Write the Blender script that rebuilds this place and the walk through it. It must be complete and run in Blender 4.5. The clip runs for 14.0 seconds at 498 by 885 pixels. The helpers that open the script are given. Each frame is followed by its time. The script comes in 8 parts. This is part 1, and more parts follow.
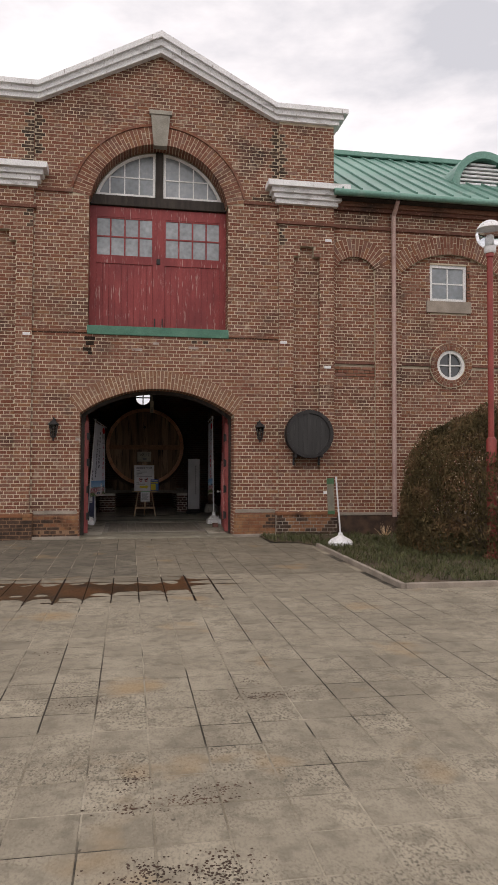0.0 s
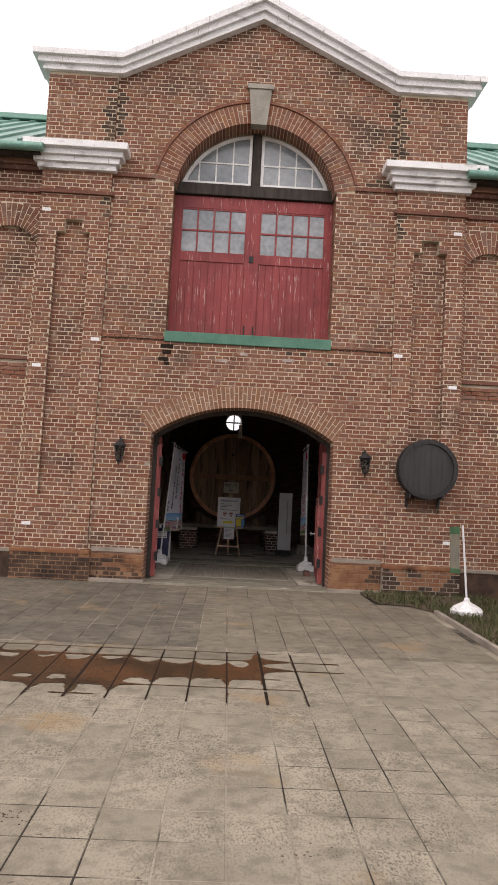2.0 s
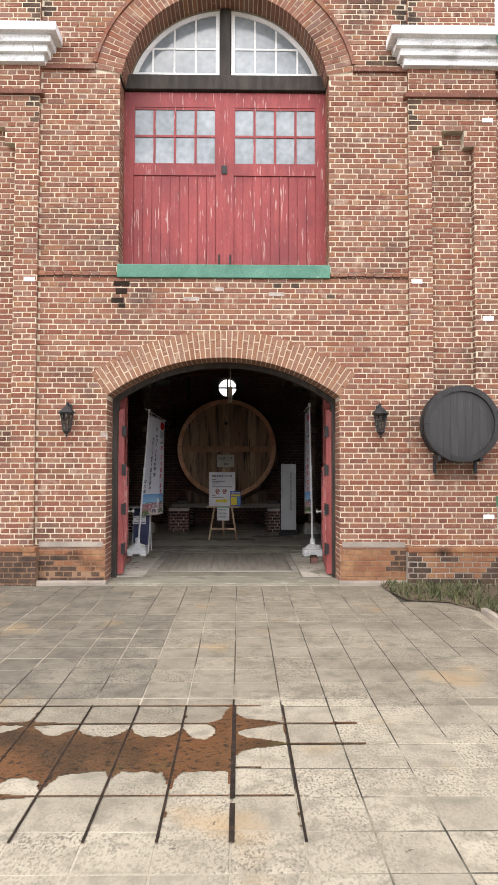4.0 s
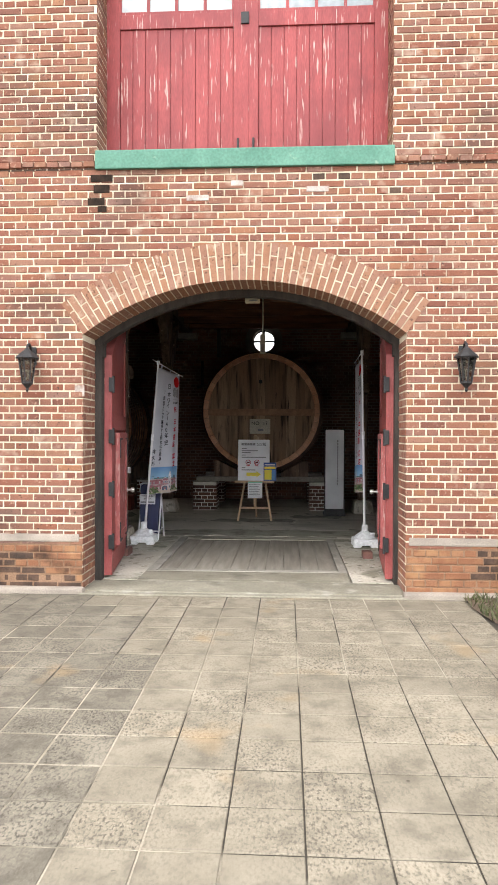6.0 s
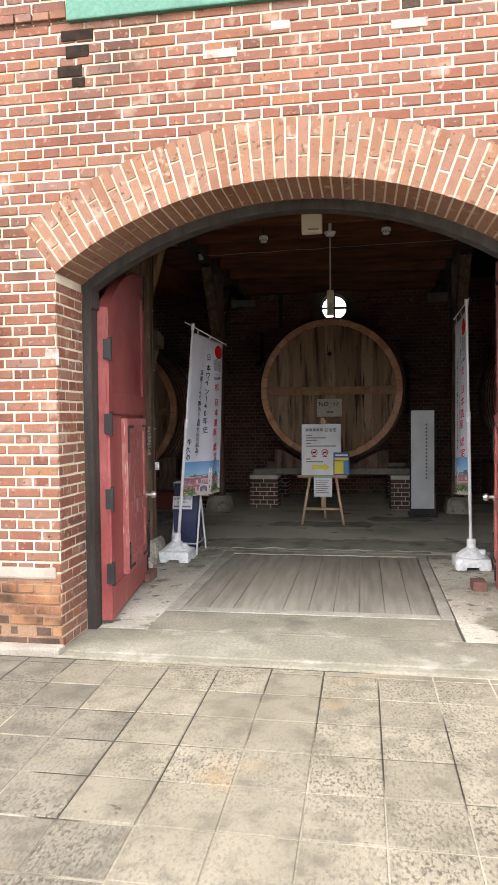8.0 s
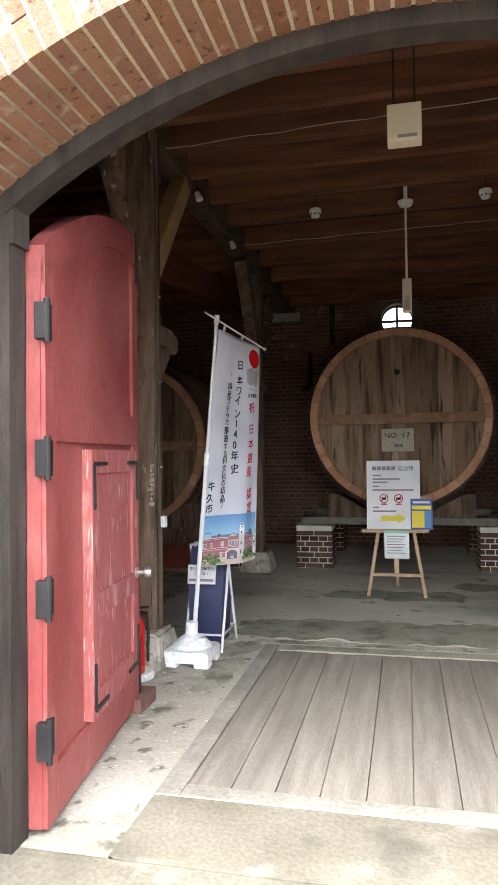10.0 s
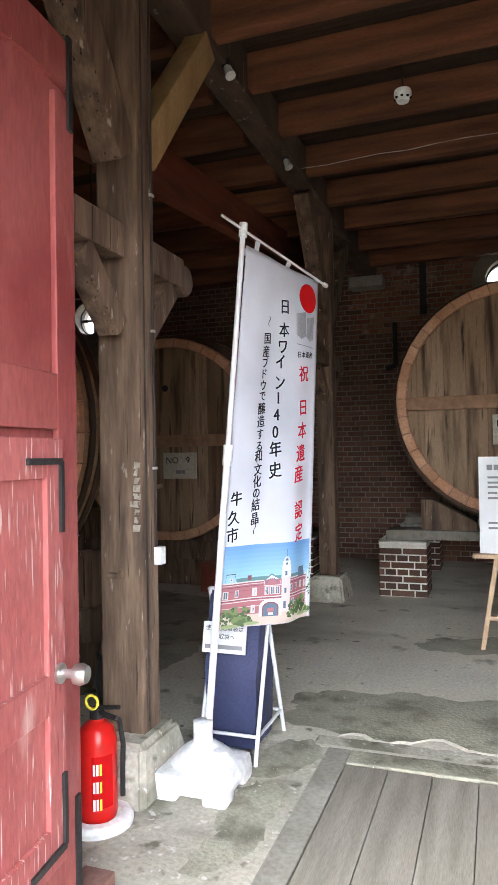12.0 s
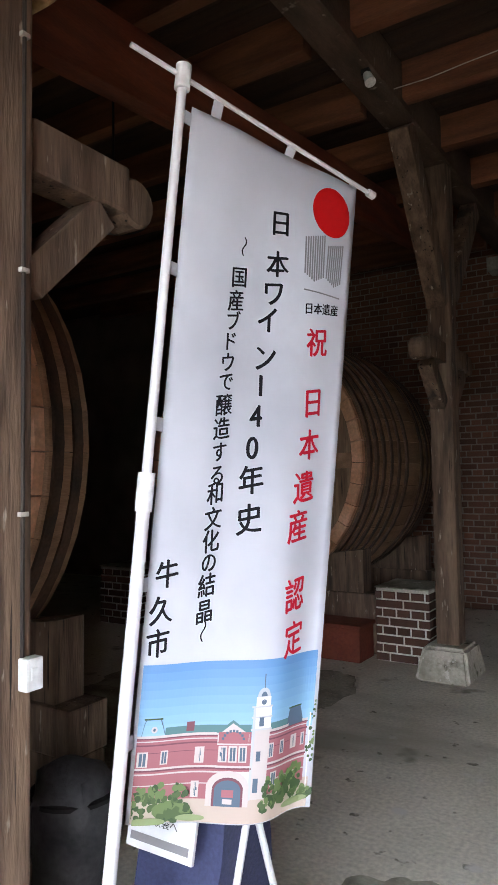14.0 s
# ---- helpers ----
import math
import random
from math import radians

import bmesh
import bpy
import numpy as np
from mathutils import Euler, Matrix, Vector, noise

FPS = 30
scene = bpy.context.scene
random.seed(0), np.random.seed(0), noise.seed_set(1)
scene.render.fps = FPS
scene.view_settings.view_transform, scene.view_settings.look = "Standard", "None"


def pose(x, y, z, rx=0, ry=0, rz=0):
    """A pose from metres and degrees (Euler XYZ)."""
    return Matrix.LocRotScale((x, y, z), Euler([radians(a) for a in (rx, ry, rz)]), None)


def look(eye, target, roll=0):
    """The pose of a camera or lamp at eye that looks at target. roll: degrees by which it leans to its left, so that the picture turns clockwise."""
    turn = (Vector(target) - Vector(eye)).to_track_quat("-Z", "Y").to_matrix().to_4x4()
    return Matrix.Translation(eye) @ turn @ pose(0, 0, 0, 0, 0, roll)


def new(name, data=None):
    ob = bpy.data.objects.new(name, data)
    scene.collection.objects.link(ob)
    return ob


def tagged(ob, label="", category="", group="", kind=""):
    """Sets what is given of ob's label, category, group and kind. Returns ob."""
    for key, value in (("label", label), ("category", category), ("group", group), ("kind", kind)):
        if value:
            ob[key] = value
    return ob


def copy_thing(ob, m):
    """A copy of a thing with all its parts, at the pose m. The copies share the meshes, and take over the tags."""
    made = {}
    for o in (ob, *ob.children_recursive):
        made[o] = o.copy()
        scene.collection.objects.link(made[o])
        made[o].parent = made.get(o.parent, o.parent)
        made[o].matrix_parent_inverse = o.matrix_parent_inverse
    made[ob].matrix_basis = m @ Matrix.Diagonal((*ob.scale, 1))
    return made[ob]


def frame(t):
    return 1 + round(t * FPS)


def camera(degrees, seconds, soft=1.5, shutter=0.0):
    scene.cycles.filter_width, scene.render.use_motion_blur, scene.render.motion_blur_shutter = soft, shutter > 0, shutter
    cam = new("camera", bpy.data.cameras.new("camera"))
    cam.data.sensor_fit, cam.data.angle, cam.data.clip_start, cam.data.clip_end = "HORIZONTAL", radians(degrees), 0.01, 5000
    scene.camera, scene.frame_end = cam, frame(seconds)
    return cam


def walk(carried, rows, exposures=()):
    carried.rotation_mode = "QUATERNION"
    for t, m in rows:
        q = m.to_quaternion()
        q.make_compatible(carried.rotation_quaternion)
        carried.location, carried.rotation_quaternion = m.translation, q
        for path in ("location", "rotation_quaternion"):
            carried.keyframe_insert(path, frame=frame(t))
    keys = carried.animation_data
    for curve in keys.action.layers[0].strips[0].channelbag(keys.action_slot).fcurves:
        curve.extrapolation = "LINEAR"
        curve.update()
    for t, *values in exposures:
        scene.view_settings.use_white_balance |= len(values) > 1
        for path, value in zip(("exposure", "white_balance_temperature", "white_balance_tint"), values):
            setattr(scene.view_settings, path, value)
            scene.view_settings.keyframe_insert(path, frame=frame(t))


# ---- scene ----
cam = camera(39.7, 14.0, 0.65)
PATH = [
    (0, (-0.585, -14.501, 1.506), (-0.244, -12.531, 1.569), 0.2),
    (0.5, (-0.433, -13.886, 1.537), (-0.281, -11.892, 1.546), 1.4),
    (1, (-0.364, -13.278, 1.575), (-0.22, -11.287, 1.699), 2.3),
    (1.5, (-0.284, -12.625, 1.569), (-0.26, -10.626, 1.645), 1.8),
    (2, (-0.214, -11.999, 1.571), (-0.16, -10.006, 1.721), 2.9),
    (2.5, (-0.108, -11.35, 1.549), (-0.008, -9.355, 1.647), 2.5),
    (3, (0.013, -10.726, 1.545), (0.103, -8.728, 1.577), 0.9),
    (3.5, (0.104, -10.091, 1.559), (0.207, -8.095, 1.612), 2.4),
    (3.7, (0.156, -9.848, 1.55), (0.202, -7.85, 1.626), 0.7),
    (5.8, (0.434, -6.997, 1.545), (0.373, -4.998, 1.573), 0.2),
    (6, (0.44, -6.795, 1.548), (0.33, -4.798, 1.527), 0.2),
    (6.5, (0.498, -6.189, 1.551), (0.244, -4.206, 1.508), -0.6),
    (7, (0.508, -5.565, 1.544), (0.279, -3.578, 1.557), 1.0),
    (7.5, (0.476, -4.994, 1.56), (0.172, -3.018, 1.523), 1.2),
    (8, (0.434, -4.404, 1.554), (0.11, -2.432, 1.486), -0.6),
    (8.5, (0.301, -3.776, 1.557), (-0.085, -1.814, 1.584), 0.8),
    (8.7, (0.269, -3.541, 1.553), (-0.158, -1.587, 1.586), 1.5),
    (10.8, (-0.202, -1.114, 1.513), (-0.64, 0.837, 1.56), -1.4),
    (11, (-0.236, -0.914, 1.515), (-0.668, 1.038, 1.56), -0.7),
    (11.5, (-0.264, -0.378, 1.532), (-0.876, 1.523, 1.653), -0.2),
    (12, (-0.311, 0.06, 1.506), (-0.985, 1.942, 1.545), -1.0),
    (12.5, (-0.353, 0.507, 1.506), (-0.934, 2.42, 1.454), -0.5),
    (13, (-0.277, 0.95, 1.552), (-1.004, 2.812, 1.596), -2.5),
    (13.5, (-0.29, 1.382, 1.545), (-1.173, 3.176, 1.557), -1.6),
    (14, (-0.35, 1.779, 1.539), (-1.43, 3.458, 1.646), -0.8),
]
# seconds, stops, white balance
EXPOSURES = [(0.0, 0.27, 7350, 18), (1.0, 0.47, 7450, 20), (1.5, 0.52, 7500, 21), (2.0, 0.74, 7350, 20), (3.0, 1.47, 7000, 15), (3.6, 1.67, 6900, 14), (5.8, 2.22, 6800, 11), (7.0, 2.38, 6800, 11), (8.7, 2.75, 6800, 11),
             (10.8, 3.9, 6450, 9), (11.5, 4.15, 6400, 9), (12.5, 4.3, 6400, 9), (13.0, 4.3, 6400, 10), (14.0, 4.12, 6350, 10)]
walk(cam, [(t, look(eye, target, roll)) for t, eye, target, roll in PATH], EXPOSURES)

# ---- world and sun ----
world = bpy.data.worlds.new("overcast")
scene.world = world
world.use_nodes = True
wt = world.node_tree
wn, wl = wt.nodes, wt.links
wn.clear()
sky = wn.new("ShaderNodeTexSky")
sky.sky_type = "NISHITA"
sky.sun_disc = False
sky.sun_elevation = radians(48)
sky.sun_rotation = radians(200)
sky.air_density, sky.dust_density = 1.0, 3.0
wtc = wn.new("ShaderNodeTexCoord")
wmap = wn.new("ShaderNodeMapping")
wmap.inputs["Scale"].default_value = (1.0, 1.0, 2.6)
wnoise = wn.new("ShaderNodeTexNoise")
wnoise.inputs["Scale"].default_value = 2.3
wnoise.inputs["Detail"].default_value = 7
wnoise.inputs["Roughness"].default_value = 0.55
wramp = wn.new("ShaderNodeValToRGB")
wramp.color_ramp.elements[0].position = 0.36
wramp.color_ramp.elements[0].color = (6.1, 6.75, 7.7, 1)
wramp.color_ramp.elements[1].position = 0.62
wramp.color_ramp.elements[1].color = (12.6, 13.1, 13.9, 1)
wmix = wn.new("ShaderNodeMixRGB")
wmix.inputs[0].default_value = 0.9
wbg = wn.new("ShaderNodeBackground")
wbg.inputs["Strength"].default_value = 0.09
wout = wn.new("ShaderNodeOutputWorld")
wl.new(wtc.outputs["Generated"], wmap.inputs["Vector"])
wl.new(wmap.outputs[0], wnoise.inputs["Vector"])
wl.new(wnoise.outputs["Fac"], wramp.inputs[0])
wl.new(sky.outputs[0], wmix.inputs[1])
wl.new(wramp.outputs[0], wmix.inputs[2])
wl.new(wmix.outputs[0], wbg.inputs["Color"])
wl.new(wbg.outputs[0], wout.inputs["Surface"])

sun = new("sun", bpy.data.lights.new("sun", "SUN"))
sun.data.energy, sun.data.angle, sun.data.color = 0.5, radians(50), (1.0, 0.96, 0.9)
sun.matrix_world = look((-6, -16, 22), (0, 0, 0))


# ---- materials ----
def rgba(c):
    return (c[0], c[1], c[2], 1.0)


def material(name, colors, scale=6.0, rough=0.8, bump=0.2, fine=60.0, metal=0.0, island=0.0, objrand=0.0,
             stretch=(1, 1, 1), stain=None, spec=0.4, palette=None, detail=6.0, bump_dist=0.01, alpha=1.0, rough_var=0.1):
    """A surface with variation at two scales; stain = (colour, scale, low, high, stretch)."""
    m = bpy.data.materials.new(name)
    m.use_nodes = True
    n, l = m.node_tree.nodes, m.node_tree.links
    b = n["Principled BSDF"]
    geo = n.new("ShaderNodeNewGeometry")
    mp = n.new("ShaderNodeMapping")
    mp.inputs["Scale"].default_value = stretch
    l.new(geo.outputs["Position"], mp.inputs["Vector"])
    big = n.new("ShaderNodeTexNoise")
    big.inputs["Scale"].default_value = scale
    big.inputs["Detail"].default_value = detail
    l.new(mp.outputs[0], big.inputs["Vector"])
    ramp = n.new("ShaderNodeValToRGB")
    ramp.color_ramp.elements[0].position, ramp.color_ramp.elements[0].color = 0.32, rgba(colors[0])
    ramp.color_ramp.elements[1].position, ramp.color_ramp.elements[1].color = 0.68, rgba(colors[-1])
    for k, c in enumerate(colors[1:-1]):
        e = ramp.color_ramp.elements.new(0.32 + 0.36 * (k + 1) / (len(colors) - 1))
        e.color = rgba(c)
    l.new(big.outputs["Fac"], ramp.inputs[0])
    col = ramp.outputs[0]
    small = n.new("ShaderNodeTexNoise")
    small.inputs["Scale"].default_value = fine
    small.inputs["Detail"].default_value = 4
    l.new(mp.outputs[0], small.inputs["Vector"])
    if palette:
        pr = n.new("ShaderNodeValToRGB")
        pr.color_ramp.interpolation = "LINEAR"
        pr.color_ramp.elements[0].position, pr.color_ramp.elements[0].color = 0.0, rgba(palette[0])
        pr.color_ramp.elements[1].position, pr.color_ramp.elements[1].color = 1.0, rgba(palette[-1])
        for k, c in enumerate(palette[1:-1]):
            e = pr.color_ramp.elements.new((k + 1) / (len(palette) - 1))
            e.color = rgba(c)
        if objrand:
            oi = n.new("ShaderNodeObjectInfo")
            l.new(oi.outputs["Random"], pr.inputs[0])
        else:
            l.new(geo.outputs["Random Per Island"], pr.inputs[0])
        mx = n.new("ShaderNodeMixRGB")
        mx.inputs[0].default_value = 0.68
        l.new(col, mx.inputs[1])
        l.new(pr.outputs[0], mx.inputs[2])
        col = mx.outputs[0]
    elif island or objrand:
        mul = n.new("ShaderNodeMath")
        mul.operation = "MULTIPLY_ADD"
        amount = island or objrand
        mul.inputs[1].default_value, mul.inputs[2].default_value = amount, 1.0 - amount / 2
        if objrand:
            oi = n.new("ShaderNodeObjectInfo")
            l.new(oi.outputs["Random"], mul.inputs[0])
        else:
            l.new(geo.outputs["Random Per Island"], mul.inputs[0])
        hs = n.new("ShaderNodeHueSaturation")
        l.new(mul.outputs[0], hs.inputs["Value"])
        l.new(col, hs.inputs["Color"])
        col = hs.outputs[0]
    fr = n.new("ShaderNodeMapRange")
    fr.inputs["From Min"].default_value, fr.inputs["From Max"].default_value = 0.3, 0.7
    fr.inputs["To Min"].default_value, fr.inputs["To Max"].default_value = 0.82, 1.14
    l.new(small.outputs["Fac"], fr.inputs["Value"])
    hv = n.new("ShaderNodeHueSaturation")
    l.new(fr.outputs[0], hv.inputs["Value"])
    l.new(col, hv.inputs["Color"])
    col = hv.outputs[0]
    for st in ([stain] if stain and not isinstance(stain, list) else (stain or [])):
        sm = n.new("ShaderNodeMapping")
        sm.inputs["Scale"].default_value = st[4] if len(st) > 4 else (1, 1, 1)
        sm.inputs["Location"].default_value = (3.1, 7.7, 1.9)
        l.new(geo.outputs["Position"], sm.inputs["Vector"])
        sn = n.new("ShaderNodeTexNoise")
        sn.inputs["Scale"].default_value, sn.inputs["Detail"].default_value = st[1], 5
        l.new(sm.outputs[0], sn.inputs["Vector"])
        sr = n.new("ShaderNodeMapRange")
        sr.inputs["From Min"].default_value, sr.inputs["From Max"].default_value = st[2], st[3]
        l.new(sn.outputs["Fac"], sr.inputs["Value"])
        sx = n.new("ShaderNodeMixRGB")
        l.new(sr.outputs[0], sx.inputs[0])
        l.new(col, sx.inputs[1])
        sx.inputs[2].default_value = rgba(st[0])
        col = sx.outputs[0]
    l.new(col, b.inputs["Base Color"])
    rr = n.new("ShaderNodeMapRange")
    rr.inputs["To Min"].default_value, rr.inputs["To Max"].default_value = max(rough - rough_var, 0.02), min(rough + rough_var, 1)
    l.new(big.outputs["Fac"], rr.inputs["Value"])
    l.new(rr.outputs[0], b.inputs["Roughness"])
    b.inputs["Metallic"].default_value = metal
    b.inputs["Specular IOR Level"].default_value = spec
    if bump:
        bp = n.new("ShaderNodeBump")
        bp.inputs["Strength"].default_value, bp.inputs["Distance"].default_value = bump, bump_dist
        l.new(small.outputs["Fac"], bp.inputs["Height"])
        l.new(bp.outputs[0], b.inputs["Normal"])
    return m


def plain(name, c, rough=0.5, metal=0.0, emit=0.0, spec=0.4):
    m = bpy.data.materials.new(name)
    m.use_nodes = True
    b = m.node_tree.nodes["Principled BSDF"]
    b.inputs["Base Color"].default_value = rgba(c)
    b.inputs["Roughness"].default_value = rough
    b.inputs["Metallic"].default_value = metal
    b.inputs["Specular IOR Level"].default_value = spec
    if emit:
        b.inputs["Emission Color"].default_value = rgba(c)
        b.inputs["Emission Strength"].default_value = emit
    return m


def glass(name, tint=(0.9, 0.95, 0.95), rough=0.02):
    m = bpy.data.materials.new(name)
    m.use_nodes = True
    b = m.node_tree.nodes["Principled BSDF"]
    b.inputs["Base Color"].default_value = rgba(tint)
    b.inputs["Roughness"].default_value = rough
    b.inputs["Transmission Weight"].default_value = 1.0
    b.inputs["IOR"].default_value = 1.45
    return m


BRICKS = [(0.115, 0.047, 0.0342), (0.18, 0.062, 0.0389), (0.22, 0.094, 0.0627), (0.195, 0.0696, 0.0418), (0.255, 0.118, 0.076), (0.19, 0.0987, 0.076),
          (0.21, 0.0771, 0.0437), (0.29, 0.143, 0.0741), (0.145, 0.0667, 0.0503), (0.24, 0.114, 0.076), (0.28, 0.155, 0.106), (0.185, 0.0602, 0.0351), (0.215, 0.133, 0.109), (0.27, 0.126, 0.0627)]
GRIME = [((0.05, 0.034, 0.028), 1.1, 0.54, 0.78), ((0.38, 0.28, 0.215), 5.0, 0.61, 0.80), ((0.33, 0.21, 0.15), 23.0, 0.60, 0.72), ((0.06, 0.035, 0.027), 34.0, 0.65, 0.72)]
M_brick = material("brick_clay", [(0.15, 0.055, 0.037), (0.25, 0.11, 0.075)], 9, 0.88, 0.6, 130, palette=BRICKS, stain=GRIME, bump_dist=0.006, spec=0.25)
M_brick_one = material("brick_clay_single", [(0.15, 0.055, 0.037), (0.25, 0.11, 0.075)], 9, 0.88, 0.6, 130, palette=BRICKS, objrand=1, stain=GRIME, bump_dist=0.006, spec=0.25)
ARCH = [(0.19, 0.092, 0.06), (0.26, 0.128, 0.072), (0.22, 0.12, 0.088), (0.29, 0.16, 0.10), (0.185, 0.08, 0.044), (0.26, 0.15, 0.115)]
M_arch = material("arch_brick_clay", [(0.20, 0.09, 0.054), (0.32, 0.17, 0.108)], 9, 0.86, 0.6, 130, palette=ARCH, stain=[((0.07, 0.045, 0.03), 2.0, 0.62, 0.85), ((0.10, 0.045, 0.028), 30.0, 0.62, 0.68), ((0.40, 0.30, 0.23), 14.0, 0.60, 0.74)], bump_dist=0.006, spec=0.25)
M_mortar = material("lime_mortar", [(0.48, 0.41, 0.305), (0.65, 0.572, 0.445)], 3, 0.95, 0.5, 90, stain=[((0.17, 0.125, 0.10), 1.3, 0.56, 0.80)], spec=0.2)
M_mortar_dark = material("old_mortar", [(0.22, 0.19, 0.16), (0.36, 0.31, 0.26)], 3, 0.95, 0.5, 90, spec=0.2)
M_stone = material("pale_stone", [(0.42, 0.39, 0.35), (0.58, 0.55, 0.50)], 5, 0.85, 0.4, 60, stain=[((0.16, 0.13, 0.11), 3, 0.52, 0.75)])
M_pale_brick = material("limed_brick", [(0.30, 0.25, 0.22), (0.46, 0.41, 0.37)], 7, 0.9, 0.4, 70, stain=[((0.20, 0.10, 0.07), 12, 0.55, 0.7)])
M_cornice = material("painted_cornice", [(0.70, 0.71, 0.72), (0.84, 0.85, 0.86)], 3, 0.6, 0.2, 50, stain=[((0.22, 0.20, 0.19), 2.6, 0.60, 0.80, (1, 1, 3)), ((0.30, 0.27, 0.25), 9.0, 0.64, 0.74, (3, 3, 0.6))])


def paving(name, low, high, single):
    """Worn washed concrete: smooth slabs and pitted ones, with short dark pits, pale scuffs and rusty blotches."""
    m = bpy.data.materials.new(name)
    m.use_nodes = True
    n, l = m.node_tree.nodes, m.node_tree.links
    b = n["Principled BSDF"]
    geo = n.new("ShaderNodeNewGeometry")
    if single:
        rnd = n.new("ShaderNodeObjectInfo").outputs["Random"]
    else:
        rnd = geo.outputs["Random Per Island"]

    def noise_at(scale, detail, stretch=(1, 1, 1), shift=0.0):
        mp = n.new("ShaderNodeMapping")
        mp.inputs["Scale"].default_value = stretch
        mp.inputs["Location"].default_value = (shift, shift * 1.7, 0)
        l.new(geo.outputs["Position"], mp.inputs["Vector"])
        t = n.new("ShaderNodeTexNoise")
        t.inputs["Scale"].default_value, t.inputs["Detail"].default_value = scale, detail
        l.new(mp.outputs[0], t.inputs["Vector"])
        return t.outputs["Fac"]

    def span(value, a0, a1, b0=0.0, b1=1.0):
        r = n.new("ShaderNodeMapRange")
        for key, v in (("From Min", a0), ("From Max", a1), ("To Min", b0), ("To Max", b1)):
            r.inputs[key].default_value = v
        l.new(value, r.inputs["Value"])
        return r.outputs[0]

    def times(p, q):
        k = n.new("ShaderNodeMath")
        k.operation = "MULTIPLY"
        l.new(p, k.inputs[0])
        l.new(q, k.inputs[1])
        return k.outputs[0]

    def blend(fac, p, colour):
        x = n.new("ShaderNodeMixRGB")
        l.new(fac, x.inputs[0])
        l.new(p, x.inputs[1])
        x.inputs[2].default_value = rgba(colour)
        return x.outputs[0]

    base = n.new("ShaderNodeValToRGB")
    base.color_ramp.elements[0].position, base.color_ramp.elements[0].color = 0.3, rgba(low)
    base.color_ramp.elements[1].position, base.color_ramp.elements[1].color = 0.7, rgba(high)
    l.new(noise_at(2.6, 7), base.inputs[0])
    tone = n.new("ShaderNodeHueSaturation")
    l.new(span(rnd, 0, 1, 0.88, 1.12), tone.inputs["Value"])
    l.new(base.outputs[0], tone.inputs["Color"])
    col = tone.outputs[0]
    dark = tuple(0.36 * c for c in low)
    worn = times(span(noise_at(1.5, 3, (1, 1, 1), 3.0), 0.40, 0.60, 0.4, 1.0), span(rnd, 0.1, 0.8, 0.4, 1.0))
    pit = noise_at(72, 6, (1.0, 0.6, 1))
    col = blend(times(span(pit, 0.47, 0.64, 0, 0.9), worn), col, dark)
    col = blend(times(span(noise_at(120, 4, (1, 0.6, 1), 9.0), 0.52, 0.68, 0, 0.6), worn), col, tuple(1.25 * c for c in high))
    col = blend(span(noise_at(0.5, 6, (1, 1, 1), 5.0), 0.50, 0.74, 0, 0.4), col, tuple(0.52 * c for c in low))
    col = blend(span(noise_at(8, 9, (1, 1, 1), 2.0), 0.48, 0.68, 0, 0.6), col, tuple(0.58 * c for c in low))
    col = blend(span(noise_at(1.3, 4, (1, 1, 1), 7.0), 0.62, 0.76, 0, 0.7), col, (0.30, 0.20, 0.10))
    col = blend(span(noise_at(15, 5, (1, 1, 1), 1.0), 0.70, 0.74, 0, 0.8), col, (0.05, 0.042, 0.03))
    l.new(col, b.inputs["Base Color"])
    b.inputs["Roughness"].default_value = 0.82
    b.inputs["Specular IOR Level"].default_value = 0.35
    bp = n.new("ShaderNodeBump")
    bp.inputs["Strength"].default_value, bp.inputs["Distance"].default_value = 0.9, 0.005
    bp.invert = True
    l.new(times(pit, worn), bp.inputs["Height"])
    l.new(bp.outputs[0], b.inputs["Normal"])
    return m


DRY, DAMP = ((0.222, 0.193, 0.145), (0.322, 0.284, 0.217)), ((0.165, 0.142, 0.105), (0.25, 0.218, 0.165))
M_tile, M_tile_one = paving("paving_concrete", *DRY, False), paving("paving_concrete_single", *DRY, True)
M_grimy = paving("grimy_paving", (0.105, 0.092, 0.07), (0.19, 0.168, 0.13), False)
M_damp, M_damp_one = paving("damp_paving", *DAMP, False), paving("damp_paving_single", *DAMP, True)
M_joint = material("joint_sand", [(0.17, 0.145, 0.105), (0.36, 0.32, 0.25)], 1.3, 0.95, 0.6, 60, stain=[((0.035, 0.03, 0.022), 0.9, 0.46, 0.53)])
M_floor = material("worn_concrete_floor", [(0.56, 0.53, 0.445), (0.71, 0.675, 0.58)], 1.3, 0.82, 0.4, 45,
                   stain=[((0.40, 0.385, 0.31), 0.9, 0.56, 0.70, (0.7, 1.6, 1)), ((0.27, 0.26, 0.20), 3.2, 0.62, 0.72), ((0.20, 0.19, 0.15), 12, 0.66, 0.72), ((0.62, 0.60, 0.55), 6, 0.66, 0.74)], bump_dist=0.008)
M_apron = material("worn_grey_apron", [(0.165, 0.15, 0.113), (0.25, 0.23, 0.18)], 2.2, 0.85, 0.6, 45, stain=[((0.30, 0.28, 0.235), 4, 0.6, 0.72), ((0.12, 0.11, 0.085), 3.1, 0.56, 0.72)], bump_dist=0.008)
M_side = material("pale_worn_floor", [(0.36, 0.335, 0.275), (0.53, 0.50, 0.425)], 1.8, 0.85, 0.6, 45, stain=[((0.22, 0.21, 0.16), 2.4, 0.53, 0.64), ((0.15, 0.14, 0.105), 9, 0.58, 0.68), ((0.60, 0.58, 0.53), 24, 0.63, 0.70)], bump_dist=0.008)
